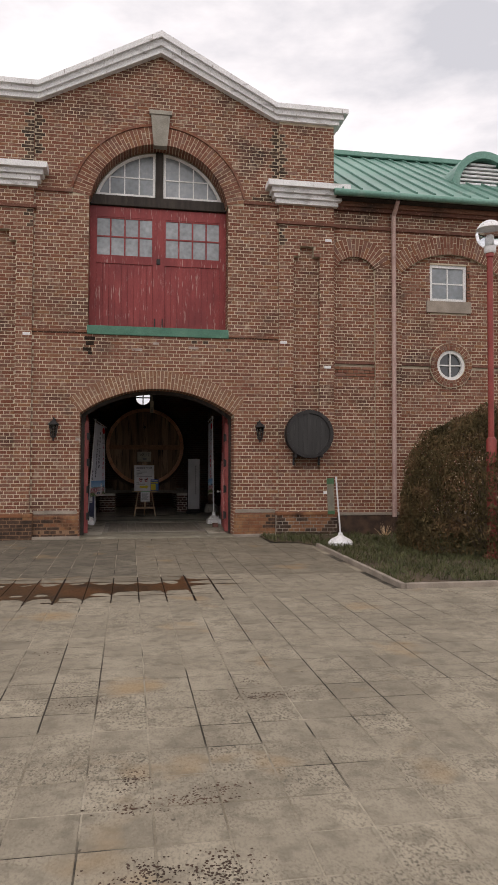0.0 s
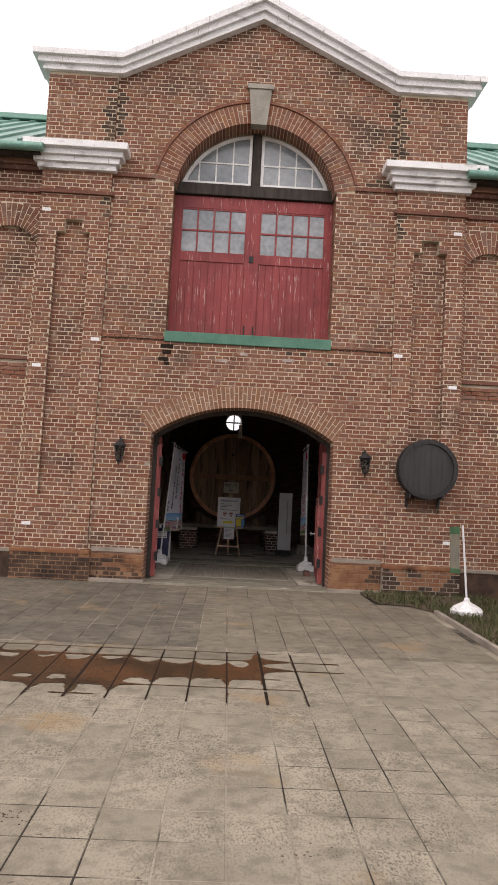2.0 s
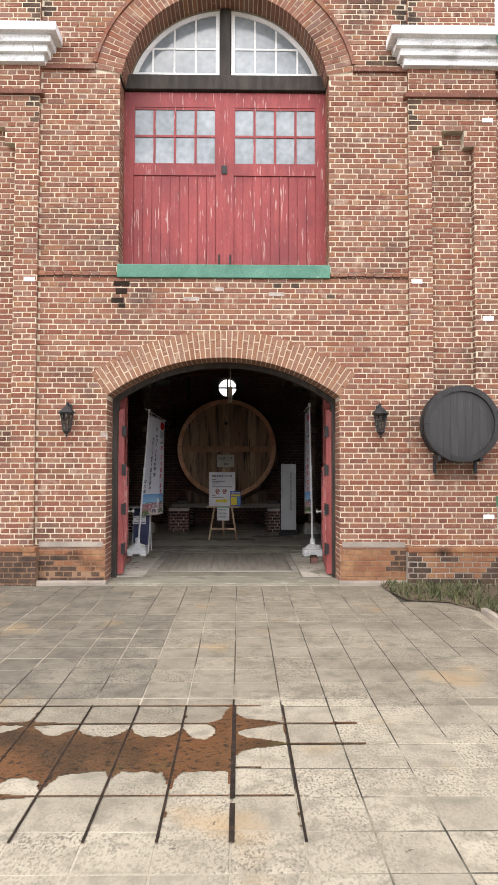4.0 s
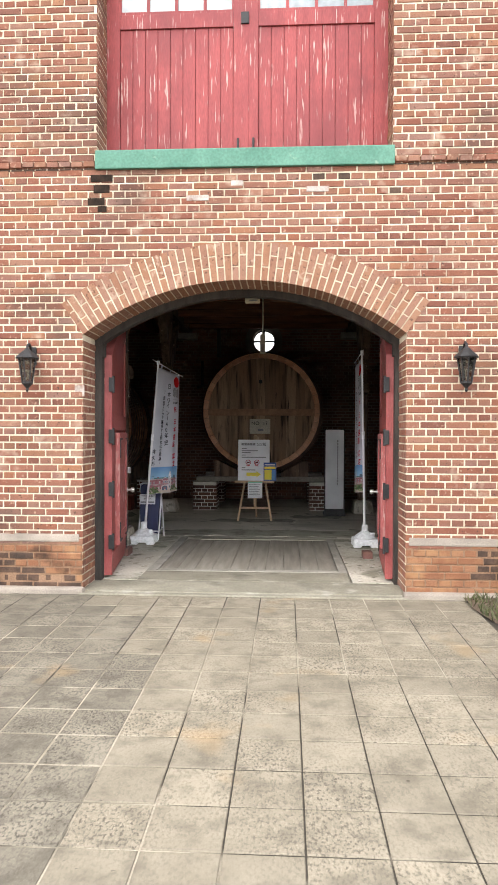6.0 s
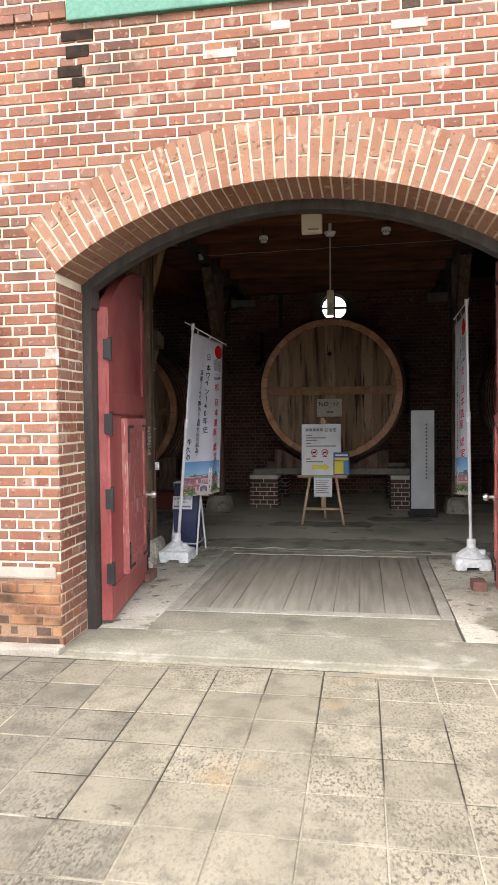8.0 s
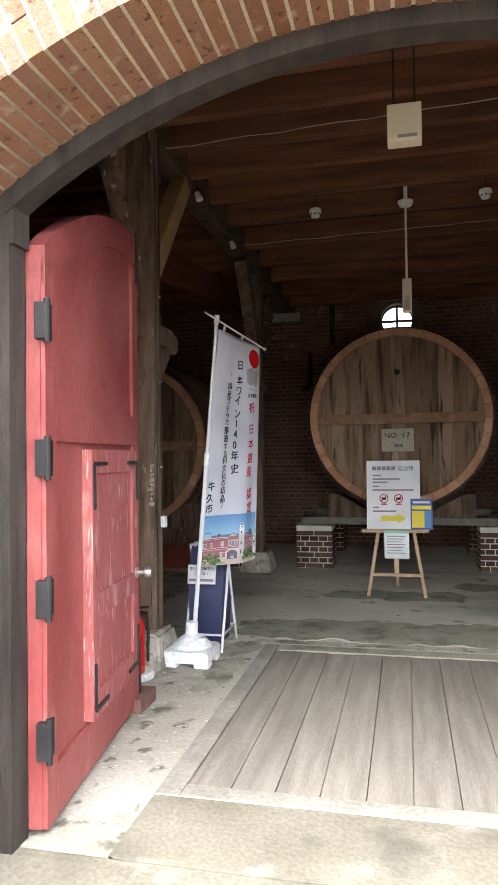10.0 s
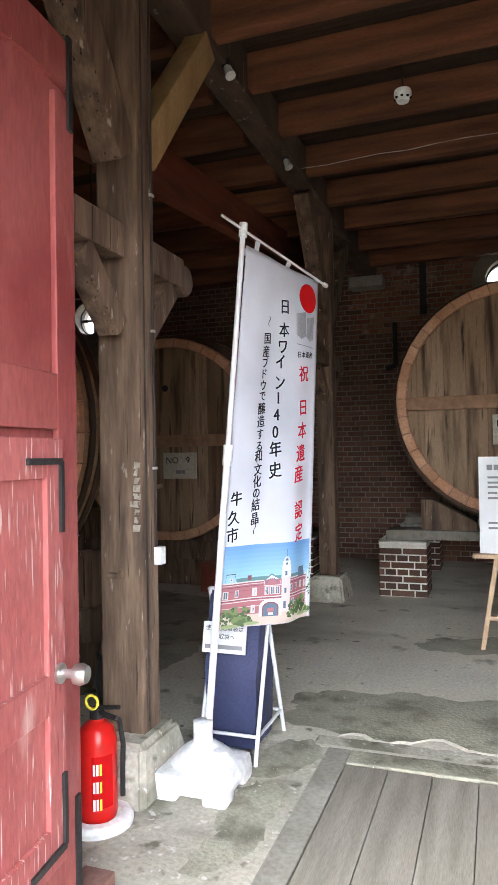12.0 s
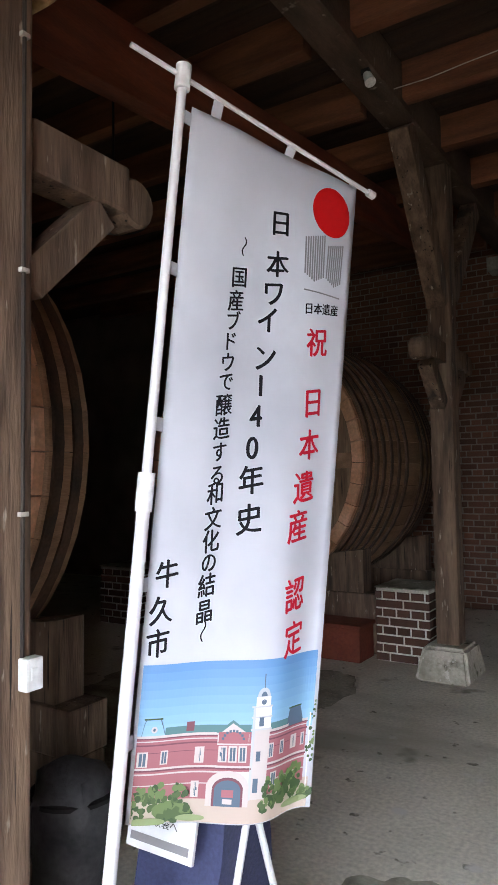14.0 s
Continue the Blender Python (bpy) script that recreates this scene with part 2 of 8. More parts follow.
M_kerb = material("worn_kerb_concrete", [(0.25, 0.235, 0.20), (0.36, 0.34, 0.295)], 4, 0.9, 0.6, 40, bump_dist=0.008)
M_floor_dark = material("damp_concrete", [(0.27, 0.265, 0.20), (0.42, 0.405, 0.32)], 2.5, 0.75, 0.7, 50, stain=[((0.17, 0.165, 0.125), 5, 0.52, 0.68), ((0.60, 0.58, 0.52), 38, 0.69, 0.73)], bump_dist=0.012)
M_deck = material("weathered_plank", [(0.195, 0.177, 0.146), (0.29, 0.265, 0.225)], 2.2, 0.8, 0.5, 38, objrand=0.22, stretch=(7, 0.6, 7), bump_dist=0.004)
M_timber = material("dark_old_timber", [(0.055, 0.036, 0.025), (0.13, 0.085, 0.058)], 3, 0.82, 0.5, 40, stretch=(4, 1, 1), stain=[((0.30, 0.25, 0.20), 5, 0.66, 0.76, (3, 3, 0.7))])
M_timber_post = material("weathered_post_timber", [(0.085, 0.054, 0.037), (0.23, 0.155, 0.105)], 3.5, 0.82, 0.5, 20, stretch=(4, 4, 0.5),
                         stain=[((0.045, 0.032, 0.025), 3, 0.54, 0.70, (3, 3, 0.5)), ((0.38, 0.32, 0.26), 9, 0.65, 0.71, (3, 3, 0.7)), ((0.02, 0.014, 0.011), 4, 0.655, 0.675, (12, 12, 0.3))])
M_timber_new = material("repaired_pale_timber", [(0.30, 0.185, 0.075), (0.42, 0.28, 0.13)], 3, 0.7, 0.3, 40, stretch=(3, 3, 1))
M_joist = material("reddish_joist_timber", [(0.095, 0.036, 0.018), (0.23, 0.092, 0.044)], 2.5, 0.8, 0.4, 40, objrand=0.3, stretch=(0.6, 5, 5))
M_redbeam = material("red_stained_timber", [(0.13, 0.036, 0.018), (0.26, 0.075, 0.036)], 2.5, 0.75, 0.4, 40, stretch=(5, 0.6, 5))
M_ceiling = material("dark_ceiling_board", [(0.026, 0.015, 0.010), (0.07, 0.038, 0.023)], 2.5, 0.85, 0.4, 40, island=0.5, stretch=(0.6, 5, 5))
M_stave = material("cask_oak", [(0.27, 0.15, 0.085), (0.42, 0.25, 0.15)], 3, 0.7, 0.4, 40, objrand=0.3, stretch=(4, 0.5, 4))
M_head = material("cask_head_oak", [(0.17, 0.10, 0.058), (0.34, 0.22, 0.135)], 2.2, 0.72, 0.4, 40, objrand=1, palette=[(0.16, 0.095, 0.052), (0.56, 0.40, 0.26), (0.27, 0.17, 0.10), (0.44, 0.295, 0.18), (0.22, 0.135, 0.078), (0.58, 0.43, 0.29)], stretch=(5, 5, 0.5), stain=[((0.075, 0.045, 0.027), 2.5, 0.50, 0.68, (4, 4, 0.35)), ((0.05, 0.03, 0.02), 7, 0.60, 0.70, (3, 3, 0.25))])
M_rim = material("cask_rim_oak", [(0.60, 0.30, 0.17), (0.74, 0.44, 0.28)], 4, 0.7, 0.3, 40, objrand=0.2)
M_hoop = material("rusty_hoop", [(0.07, 0.05, 0.04), (0.16, 0.09, 0.06)], 6, 0.6, 0.3, 60, metal=0.6)
M_red = material("peeling_red_paint", [(0.21, 0.032, 0.034), (0.29, 0.054, 0.054)], 3, 0.55, 0.25, 35, stretch=(3, 3, 0.5),
                 stain=[((0.42, 0.27, 0.24), 24, 0.625, 0.675, (2.0, 2.0, 0.14)), ((0.16, 0.025, 0.028), 1.2, 0.5, 0.75)], spec=0.35)
M_red_in = material("faded_red_door_paint", [(0.265, 0.055, 0.052), (0.35, 0.10, 0.092)], 1.6, 0.5, 0.2, 30, stretch=(2, 2, 0.6),
                    stain=[((0.50, 0.33, 0.30), 40, 0.72, 0.76, (1.6, 1.6, 0.3)), ((0.22, 0.04, 0.04), 2.2, 0.52, 0.72), ((0.42, 0.15, 0.14), 5, 0.6, 0.8, (1.5, 1.5, 0.5))], spec=0.35)
# flaking paint; base red also lightened for the light on the lower leaf
M_wicket = material("flaking_lit_red_wicket_paint", [(0.32, 0.078, 0.078), (0.41, 0.13, 0.122)], 1.6, 0.55, 0.3, 30, stretch=(2, 2, 0.6),
                    stain=[((0.60, 0.46, 0.42), 48, 0.60, 0.68, (1.7, 1.7, 0.13)), ((0.55, 0.36, 0.33), 3, 0.60, 0.75, (2, 2, 0.8)), ((0.20, 0.03, 0.03), 7, 0.66, 0.74, (2, 2, 0.4))], spec=0.3)
M_grey_wood = material("grey_weathered_frame", [(0.022, 0.018, 0.016), (0.06, 0.05, 0.043)], 3, 0.85, 0.5, 40, stretch=(4, 4, 0.6))
M_green = material("green_sill_paint", [(0.04, 0.145, 0.098), (0.08, 0.21, 0.15)], 3, 0.5, 0.15, 40, stain=[((0.20, 0.30, 0.22), 9, 0.66, 0.76)])
M_roof = material("green_metal_roof", [(0.10, 0.235, 0.19), (0.17, 0.33, 0.275)], 0.8, 0.42, 0.05, 20, metal=0.25, stain=[((0.30, 0.40, 0.36), 1.4, 0.6, 0.8)])
M_white_frame = material("white_window_paint", [(0.66, 0.67, 0.66), (0.80, 0.80, 0.79)], 4, 0.5, 0.1, 50)
M_iron = material("black_iron", [(0.012, 0.012, 0.013), (0.028, 0.027, 0.028)], 8, 0.55, 0.2, 70, metal=0.1)
M_blackpaint = material("black_barrel_paint", [(0.009, 0.008, 0.008), (0.026, 0.024, 0.024)], 4, 0.42, 0.3, 40, stretch=(6, 1, 0.6), objrand=0.3)
M_barrelhead = material("worn_black_head", [(0.011, 0.010, 0.010), (0.030, 0.029, 0.028)], 4, 0.45, 0.3, 40, stretch=(6, 1, 0.5), objrand=0.4, stain=[((0.12, 0.115, 0.11), 5, 0.64, 0.78, (5, 1, 0.5))], spec=0.5)
# opaque glossy pane; reflected sky is partly painted as the cloudy blue-grey base
M_pane = material("painted_reflection_pane", [(0.16, 0.185, 0.20), (0.30, 0.33, 0.35)], 1.2, 0.12, 0.0, 12, spec=0.8)
M_lampglass = glass("lamp_glass", (0.30, 0.31, 0.29), 0.2)
M_pipe = material("pinkish_downpipe_paint", [(0.40, 0.27, 0.24), (0.50, 0.36, 0.32)], 3, 0.55, 0.1, 40)
M_soil = material("bed_soil", [(0.06, 0.045, 0.03), (0.12, 0.085, 0.055)], 3, 0.95, 0.8, 40, bump_dist=0.03)
M_grass = material("grass_blade", [(0.045, 0.058, 0.02), (0.10, 0.10, 0.04)], 4, 0.7, 0.0, 30, island=0.5)
M_leaf = material("shrub_leaf", [(0.04, 0.034, 0.016), (0.10, 0.075, 0.036), (0.135, 0.082, 0.044)], 2.6, 0.9, 0.0, 20, island=0.7, spec=0.15)
M_twig = material("twig_bark", [(0.07, 0.05, 0.035), (0.12, 0.09, 0.065)], 8, 0.9, 0.3, 60)
M_post_red = material("red_lamp_post_paint", [(0.22, 0.035, 0.03), (0.30, 0.06, 0.05)], 4, 0.45, 0.1, 40)
M_plastic = material("white_plastic", [(0.74, 0.75, 0.76), (0.82, 0.83, 0.84)], 3, 0.4, 0.05, 30)
M_pole = plain("white_pole_plastic", (0.70, 0.70, 0.72), 0.35)
M_cloth = material("white_banner_cloth", [(0.46, 0.475, 0.53), (0.49, 0.505, 0.555)], 1.0, 0.7, 0.0, 2)
M_ink = plain("black_ink", (0.012, 0.012, 0.016), 0.9, spec=0.1)
M_redink = plain("red_ink", (0.42, 0.012, 0.03), 0.9, spec=0.1)
M_disc = plain("red_disc_ink", (0.50, 0.008, 0.01), 0.9, spec=0.1)
M_greyink = plain("grey_ink", (0.22, 0.22, 0.23), 0.7)
M_paper = material("white_paper", [(0.68, 0.69, 0.71), (0.72, 0.73, 0.75)], 3, 0.6, 0.0, 1.5)
M_yellow = plain("yellow_ink", (0.75, 0.62, 0.06), 0.6)
M_skyink = material("printed_sky", [(0.075, 0.235, 0.52), (0.10, 0.27, 0.56)], 1.4, 0.6, 0.0, 10)
M_pinkink = plain("printed_brick_pink", (0.29, 0.105, 0.125), 0.7)
M_creamink = plain("printed_cream", (0.46, 0.41, 0.40), 0.7)
M_slateink = plain("printed_slate", (0.07, 0.11, 0.16), 0.6)
M_treeink = plain("printed_tree", (0.035, 0.07, 0.025), 0.6)
SKY_INKS = [plain("printed_sky_tone", (0.10 + 0.016 * k, 0.235 + 0.022 * k, 0.46 + 0.014 * k), 0.55) for k in range(9)]
M_tealink = plain("printed_copper_roof", (0.075, 0.17, 0.18), 0.6)
M_treeink_mid = plain("printed_mid_leaf", (0.06, 0.10, 0.035), 0.6)
M_lawnink = plain("printed_lawn", (0.20, 0.25, 0.12), 0.6)
M_pathink = plain("printed_path", (0.42, 0.34, 0.29), 0.6)
M_pinkdark = plain("printed_dark_pink", (0.15, 0.05, 0.07), 0.6)
M_stoneink = plain("printed_stone", (0.40, 0.42, 0.44), 0.6)
M_treeink_pale = plain("printed_pale_leaf", (0.11, 0.16, 0.06), 0.6)
M_navy = material("navy_nylon", [(0.028, 0.034, 0.085), (0.05, 0.058, 0.13)], 3, 0.6, 0.2, 90)
M_easel = material("pine_easel_wood", [(0.45, 0.30, 0.17), (0.58, 0.42, 0.27)], 3, 0.6, 0.2, 40, stretch=(4, 4, 1))
M_ext = plain("extinguisher_red", (0.60, 0.015, 0.012), 0.28)
M_chrome = plain("steel", (0.55, 0.55, 0.54), 0.3, 0.9)
M_puddle = material("wet_leaf_silt", [(0.03, 0.017, 0.008), (0.085, 0.042, 0.017)], 4, 0.5, 0.8, 60, stain=[((0.10, 0.043, 0.016), 1.1, 0.46, 0.6), ((0.055, 0.042, 0.014), 3.0, 0.60, 0.70), ((0.014, 0.009, 0.005), 26, 0.55, 0.64)], spec=0.3)
M_beige = plain("beige_box_plastic", (0.62, 0.58, 0.44), 0.5)
M_plate = material("cream_number_plate", [(0.50, 0.46, 0.36), (0.60, 0.56, 0.45)], 5, 0.6, 0.1, 40)
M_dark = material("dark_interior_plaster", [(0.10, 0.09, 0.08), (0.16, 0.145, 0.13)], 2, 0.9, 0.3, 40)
M_faded = material("faded_sign_sheet", [(0.20, 0.19, 0.14), (0.30, 0.28, 0.22)], 6, 0.6, 0.1, 40)
M_fadegreen = material("faded_green_sheet", [(0.05, 0.14, 0.07), (0.08, 0.19, 0.10)], 6, 0.6, 0.1, 40)
M_greenplastic = plain("green_sign_plastic", (0.03, 0.30, 0.12), 0.4)
M_brick_dirty = material("sooty_plinth_brick", [(0.14, 0.062, 0.034), (0.23, 0.105, 0.055)], 5, 0.92, 0.5, 110, palette=[(0.20, 0.085, 0.048), (0.27, 0.135, 0.075), (0.23, 0.10, 0.055), (0.31, 0.17, 0.10)], stain=[((0.03, 0.02, 0.015), 2.2, 0.57, 0.68), ((0.30, 0.165, 0.085), 4.0, 0.52, 0.70)], bump_dist=0.008, spec=0.2)
PIER = [(0.05, 0.028, 0.022), (0.11, 0.055, 0.04), (0.075, 0.042, 0.033), (0.15, 0.068, 0.046), (0.085, 0.05, 0.04)]
M_brick_pier = material("dark_pier_brick", [(0.07, 0.035, 0.026), (0.14, 0.07, 0.05)], 9, 0.88, 0.45, 130, palette=PIER, objrand=1, bump_dist=0.006, spec=0.25)
M_mortar_white = material("white_mortar", [(0.58, 0.55, 0.50), (0.72, 0.69, 0.64)], 4, 0.95, 0.4, 80, spec=0.2)
# back-wall brick and its mortar (M_mortar_dim), with the cellar's shade put into their colours
M_brick_back = material("shaded_back_brick", [(0.10, 0.052, 0.038), (0.19, 0.098, 0.066)], 3, 0.9, 0.45, 130, palette=[(0.075, 0.04, 0.03), (0.18, 0.085, 0.057), (0.115, 0.06, 0.043), (0.23, 0.115, 0.075), (0.09, 0.052, 0.04)], bump_dist=0.006, spec=0.2)
M_mortar_dim = material("shaded_mortar", [(0.17, 0.145, 0.12), (0.29, 0.25, 0.21)], 2, 0.95, 0.4, 80, spec=0.2)
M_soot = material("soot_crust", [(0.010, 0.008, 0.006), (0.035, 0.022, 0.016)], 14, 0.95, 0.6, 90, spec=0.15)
M_foot = material("muddy_joint", [(0.15, 0.085, 0.05), (0.26, 0.16, 0.10)], 5, 0.95, 0.6, 80)
M_scrap = material("torn_paper", [(0.22, 0.19, 0.15), (0.46, 0.42, 0.36)], 22, 0.9, 0.2, 60, stain=[((0.12, 0.09, 0.06), 40, 0.55, 0.62)])
M_wedge = material("dull_red_block", [(0.13, 0.06, 0.05), (0.21, 0.11, 0.09)], 6, 0.85, 0.4, 50)
M_far = material("far_brown_wall", [(0.11, 0.085, 0.06), (0.17, 0.13, 0.095)], 1.0, 0.9, 0.2, 20)
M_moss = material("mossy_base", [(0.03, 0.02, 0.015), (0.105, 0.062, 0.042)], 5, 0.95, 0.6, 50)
M_rustbox = material("red_primer", [(0.16, 0.035, 0.02), (0.22, 0.06, 0.035)], 4, 0.7, 0.2, 40)


# ---- mesh helpers ----
def mesh_of(name, verts, faces, mat, smooth=False):
    me = bpy.data.meshes.new(name)
    me.from_pydata(verts, [], faces)
    me.materials.append(mat)
    if smooth:
        me.polygons.foreach_set("use_smooth", [True] * len(me.polygons))
    me.update()
    return me


def fresh():
    return bmesh.new()


def part(name, bm, mat, parent=None, label="", smooth=False):
    me = bpy.data.meshes.new(name)
    bmesh.ops.recalc_face_normals(bm, faces=bm.faces)
    bm.to_mesh(me)
    bm.free()
    me.materials.append(mat)
    if smooth:
        me.polygons.foreach_set("use_smooth", [True] * len(me.polygons))
        me.set_sharp_from_angle(angle=radians(40))
    ob = new(name, me)
    if parent:
        ob.parent = parent
        ob.matrix_parent_inverse = parent.matrix_world.inverted()
    if label:
        tagged(ob, label)
    return ob


def data_part(name, me, parent=None, m=None):
    ob = new(name, me)
    if m is not None:
        ob.matrix_world = m
    if parent:
        ob.parent = parent
        ob.matrix_parent_inverse = parent.matrix_world.inverted()
    return ob


def thing(name, at, label, category, group="", kind=""):
    ob = new(name)
    ob.empty_display_size = 0.1
    ob.matrix_world = Matrix.Translation(at)
    return tagged(ob, label, category, group, kind)


def box(bm, x0, x1, y0, y1, z0, z1, bevel=0.0, m=None):
    r = bmesh.ops.create_cube(bm, size=1.0)
    vs = r["verts"]
    for v in vs:
        v.co = Vector(((x0 + x1) / 2 + v.co.x * (x1 - x0), (y0 + y1) / 2 + v.co.y * (y1 - y0), (z0 + z1) / 2 + v.co.z * (z1 - z0)))
    if bevel:
        es = list({e for v in vs for e in v.link_edges})
        r2 = bmesh.ops.bevel(bm, geom=es, offset=bevel, segments=2, affect="EDGES", profile=0.6)
        vs = list({v for f in r2["faces"] for v in f.verts} | {v for v in vs if v.is_valid})
    if m is not None:
        bmesh.ops.transform(bm, matrix=m, verts=[v for v in vs if v.is_valid])
    return bm


def rod(bm, a, b, r0, r1=None, seg=10):
    a, b = Vector(a), Vector(b)
    d = b - a
    m = Matrix.Translation((a + b) / 2) @ d.to_track_quat("Z", "Y").to_matrix().to_4x4()
    bmesh.ops.create_cone(bm, cap_ends=True, segments=seg, radius1=r0, radius2=r0 if r1 is None else r1, depth=d.length, matrix=m)
    return bm


def beam(bm, a, b, w, h, bevel=0.008, up=(0, 0, 1)):
    """A squared timber from a to b, w wide and h deep."""
    a, b = Vector(a), Vector(b)
    d = (b - a).normalized()
    side = d.cross(Vector(up)).normalized()
    top = side.cross(d)
    m = Matrix((side, d, top)).transposed().to_4x4()
    m.translation = (a + b) / 2
    ln = (b - a).length
    return box(bm, -w / 2, w / 2, -ln / 2, ln / 2, -h / 2, h / 2, bevel, m)


def lathe(bm, profile, seg=24, m=None):
    """Turns a profile of (radius, height) round the z axis."""
    rings = []
    for r, z in profile:
        rings.append([bm.verts.new((r * math.cos(2 * math.pi * k / seg), r * math.sin(2 * math.pi * k / seg), z)) for k in range(seg)])
    for p, q in zip(rings, rings[1:]):
        for k in range(seg):
            bm.faces.new((p[k], p[(k + 1) % seg], q[(k + 1) % seg], q[k]))
    bm.faces.new(rings[0][::-1])
    bm.faces.new(rings[-1])
    if m is not None:
        bmesh.ops.transform(bm, matrix=m, verts=[v for r in rings for v in r])
    return bm


def prism(bm, pts, y0, y1, m=None):
    """A polygon in x and z, drawn out from y0 to y1."""
    a = [bm.verts.new((x, y0, z)) for x, z in pts]
    b = [bm.verts.new((x, y1, z)) for x, z in pts]
    bm.faces.new(a)
    bm.faces.new(b[::-1])
    k = len(pts)
    for i in range(k):
        bm.faces.new((a[i], b[i], b[(i + 1) % k], a[(i + 1) % k]))
    if m is not None:
        bmesh.ops.transform(bm, matrix=m, verts=a + b)
    return bm


def text_mesh(body, size, m, name, mat, parent, align="CENTER", extrude=0.0, bold=0.0):
    cu = bpy.data.curves.new(name, "FONT")
    cu.body, cu.size, cu.align_x, cu.align_y, cu.extrude = body, size, align, "CENTER", extrude
    cu.offset = bold * size
    tmp = new(name, cu)
    dg = bpy.context.evaluated_depsgraph_get()
    me = bpy.data.meshes.new_from_object(tmp.evaluated_get(dg))
    bpy.data.objects.remove(tmp)
    me.materials.clear()
    me.materials.append(mat)
    ob = new(name, me)
    ob.matrix_world = m
    ob.parent = parent
    ob.matrix_parent_inverse = parent.matrix_world.inverted()
    return ob


# ---- bricks ----
COURSE, STRETCHER, JOINT = 0.0735, 0.247, 0.0145
rng = random.Random(7)


def bond(intervals, z0, z1, phase=0.0, first=0):
    """Bricks of an English bond as (u0, u1, z0, z1); intervals(z) gives the solid stretches at a height."""
    out = []
    k0, k1 = round(z0 / COURSE), round(z1 / COURSE)
    for k in range(k0, k1):
        za, zb = k * COURSE + JOINT / 2, (k + 1) * COURSE - JOINT / 2
        if zb > z1 + 0.02:
            continue
        unit = STRETCHER if (k + first) % 2 == 0 else STRETCHER / 2
        off = phase + (0 if (k + first) % 2 == 0 else STRETCHER / 4) + (STRETCHER / 2 if (k + first) % 4 == 0 else 0)
        for a, b in intervals((za + zb) / 2):
            i0, i1 = math.floor((a - off) / unit), math.ceil((b - off) / unit)
            for i in range(i0, i1):
                ua, ub = max(a, off + i * unit + JOINT / 2), min(b, off + (i + 1) * unit - JOINT / 2)
                if ub - ua > 0.028:
                    out.append((ua, ub, za, zb))
    return out


def brick_shape(w, h, d, c=0.004):
    """Front at -y; the back lies in the joint bed."""
    vs = [(0, d, 0), (w, d, 0), (w, d, h), (0, d, h), (0, c, 0), (w, c, 0), (w, c, h), (0, c, h), (c, 0, c), (w - c, 0, c), (w - c, 0, h - c), (c, 0, h - c)]
    fs = [(8, 9, 10, 11)]
    for k in range(4):
        n = (k + 1) % 4
        fs.append((k, n, 4 + n, 4 + k))
        fs.append((4 + k, 4 + n, 8 + n, 8 + k))
    return vs, fs


def sheet(name, rects, place, mat, parent, proud=0.007, label=""):
    """Joins many bricks into one mesh; place(u, d, z) maps to the world."""
    verts, faces = [], []
    for ua, ub, za, zb in rects:
        w, h = ub - ua, zb - za
        out = proud + rng.uniform(-0.003, 0.003)
        tilt = rng.uniform(-0.0025, 0.0025)
        vs, fs = brick_shape(w, h, out + 0.01)
        k = len(verts)
        for x, y, z in vs:
            verts.append(place(ua + x + rng.uniform(-0.003, 0.003), y - out + tilt * (x / max(w, 0.01)), za + z + rng.uniform(-0.0022, 0.0022)))
        faces += [tuple(k + i for i in f) for f in fs]
    ob = data_part(name, mesh_of(name, verts, faces, mat), parent)
    tagged(ob, label, "", "", "stuff")
    return ob


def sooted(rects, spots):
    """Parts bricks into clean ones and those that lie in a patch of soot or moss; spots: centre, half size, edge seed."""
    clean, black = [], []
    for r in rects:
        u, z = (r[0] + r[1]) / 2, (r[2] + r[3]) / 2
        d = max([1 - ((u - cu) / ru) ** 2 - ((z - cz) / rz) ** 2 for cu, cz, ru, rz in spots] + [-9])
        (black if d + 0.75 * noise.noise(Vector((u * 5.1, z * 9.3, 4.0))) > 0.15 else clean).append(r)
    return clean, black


def courses_body(bm, intervals, z0, z1, y0, y1):
    k0, k1 = round(z0 / COURSE), round(z1 / COURSE)
    prev, start = None, None
    for k in range(k0, k1 + 1):
        cur = None
        if k < k1:
            cur = [(round(a, 4), round(b, 4)) for a, b in intervals((k + 0.5) * COURSE)]
        if cur != prev:
            if prev:
                for a, b in prev:
                    if b - a > 0.01:
                        box(bm, a, b, y0, y1, start * COURSE, k * COURSE)
            prev, start = cur, k
    return bm


def cut(base, holes):
    out = list(base)
    for a, b in holes:
        nxt = []
        for p, q in out:
            if b <= p or a >= q:
                nxt.append((p, q))
            else:
                if a > p:
                    nxt.append((p, a))
                if b < q:
                    nxt.append((b, q))
        out = nxt
    return out


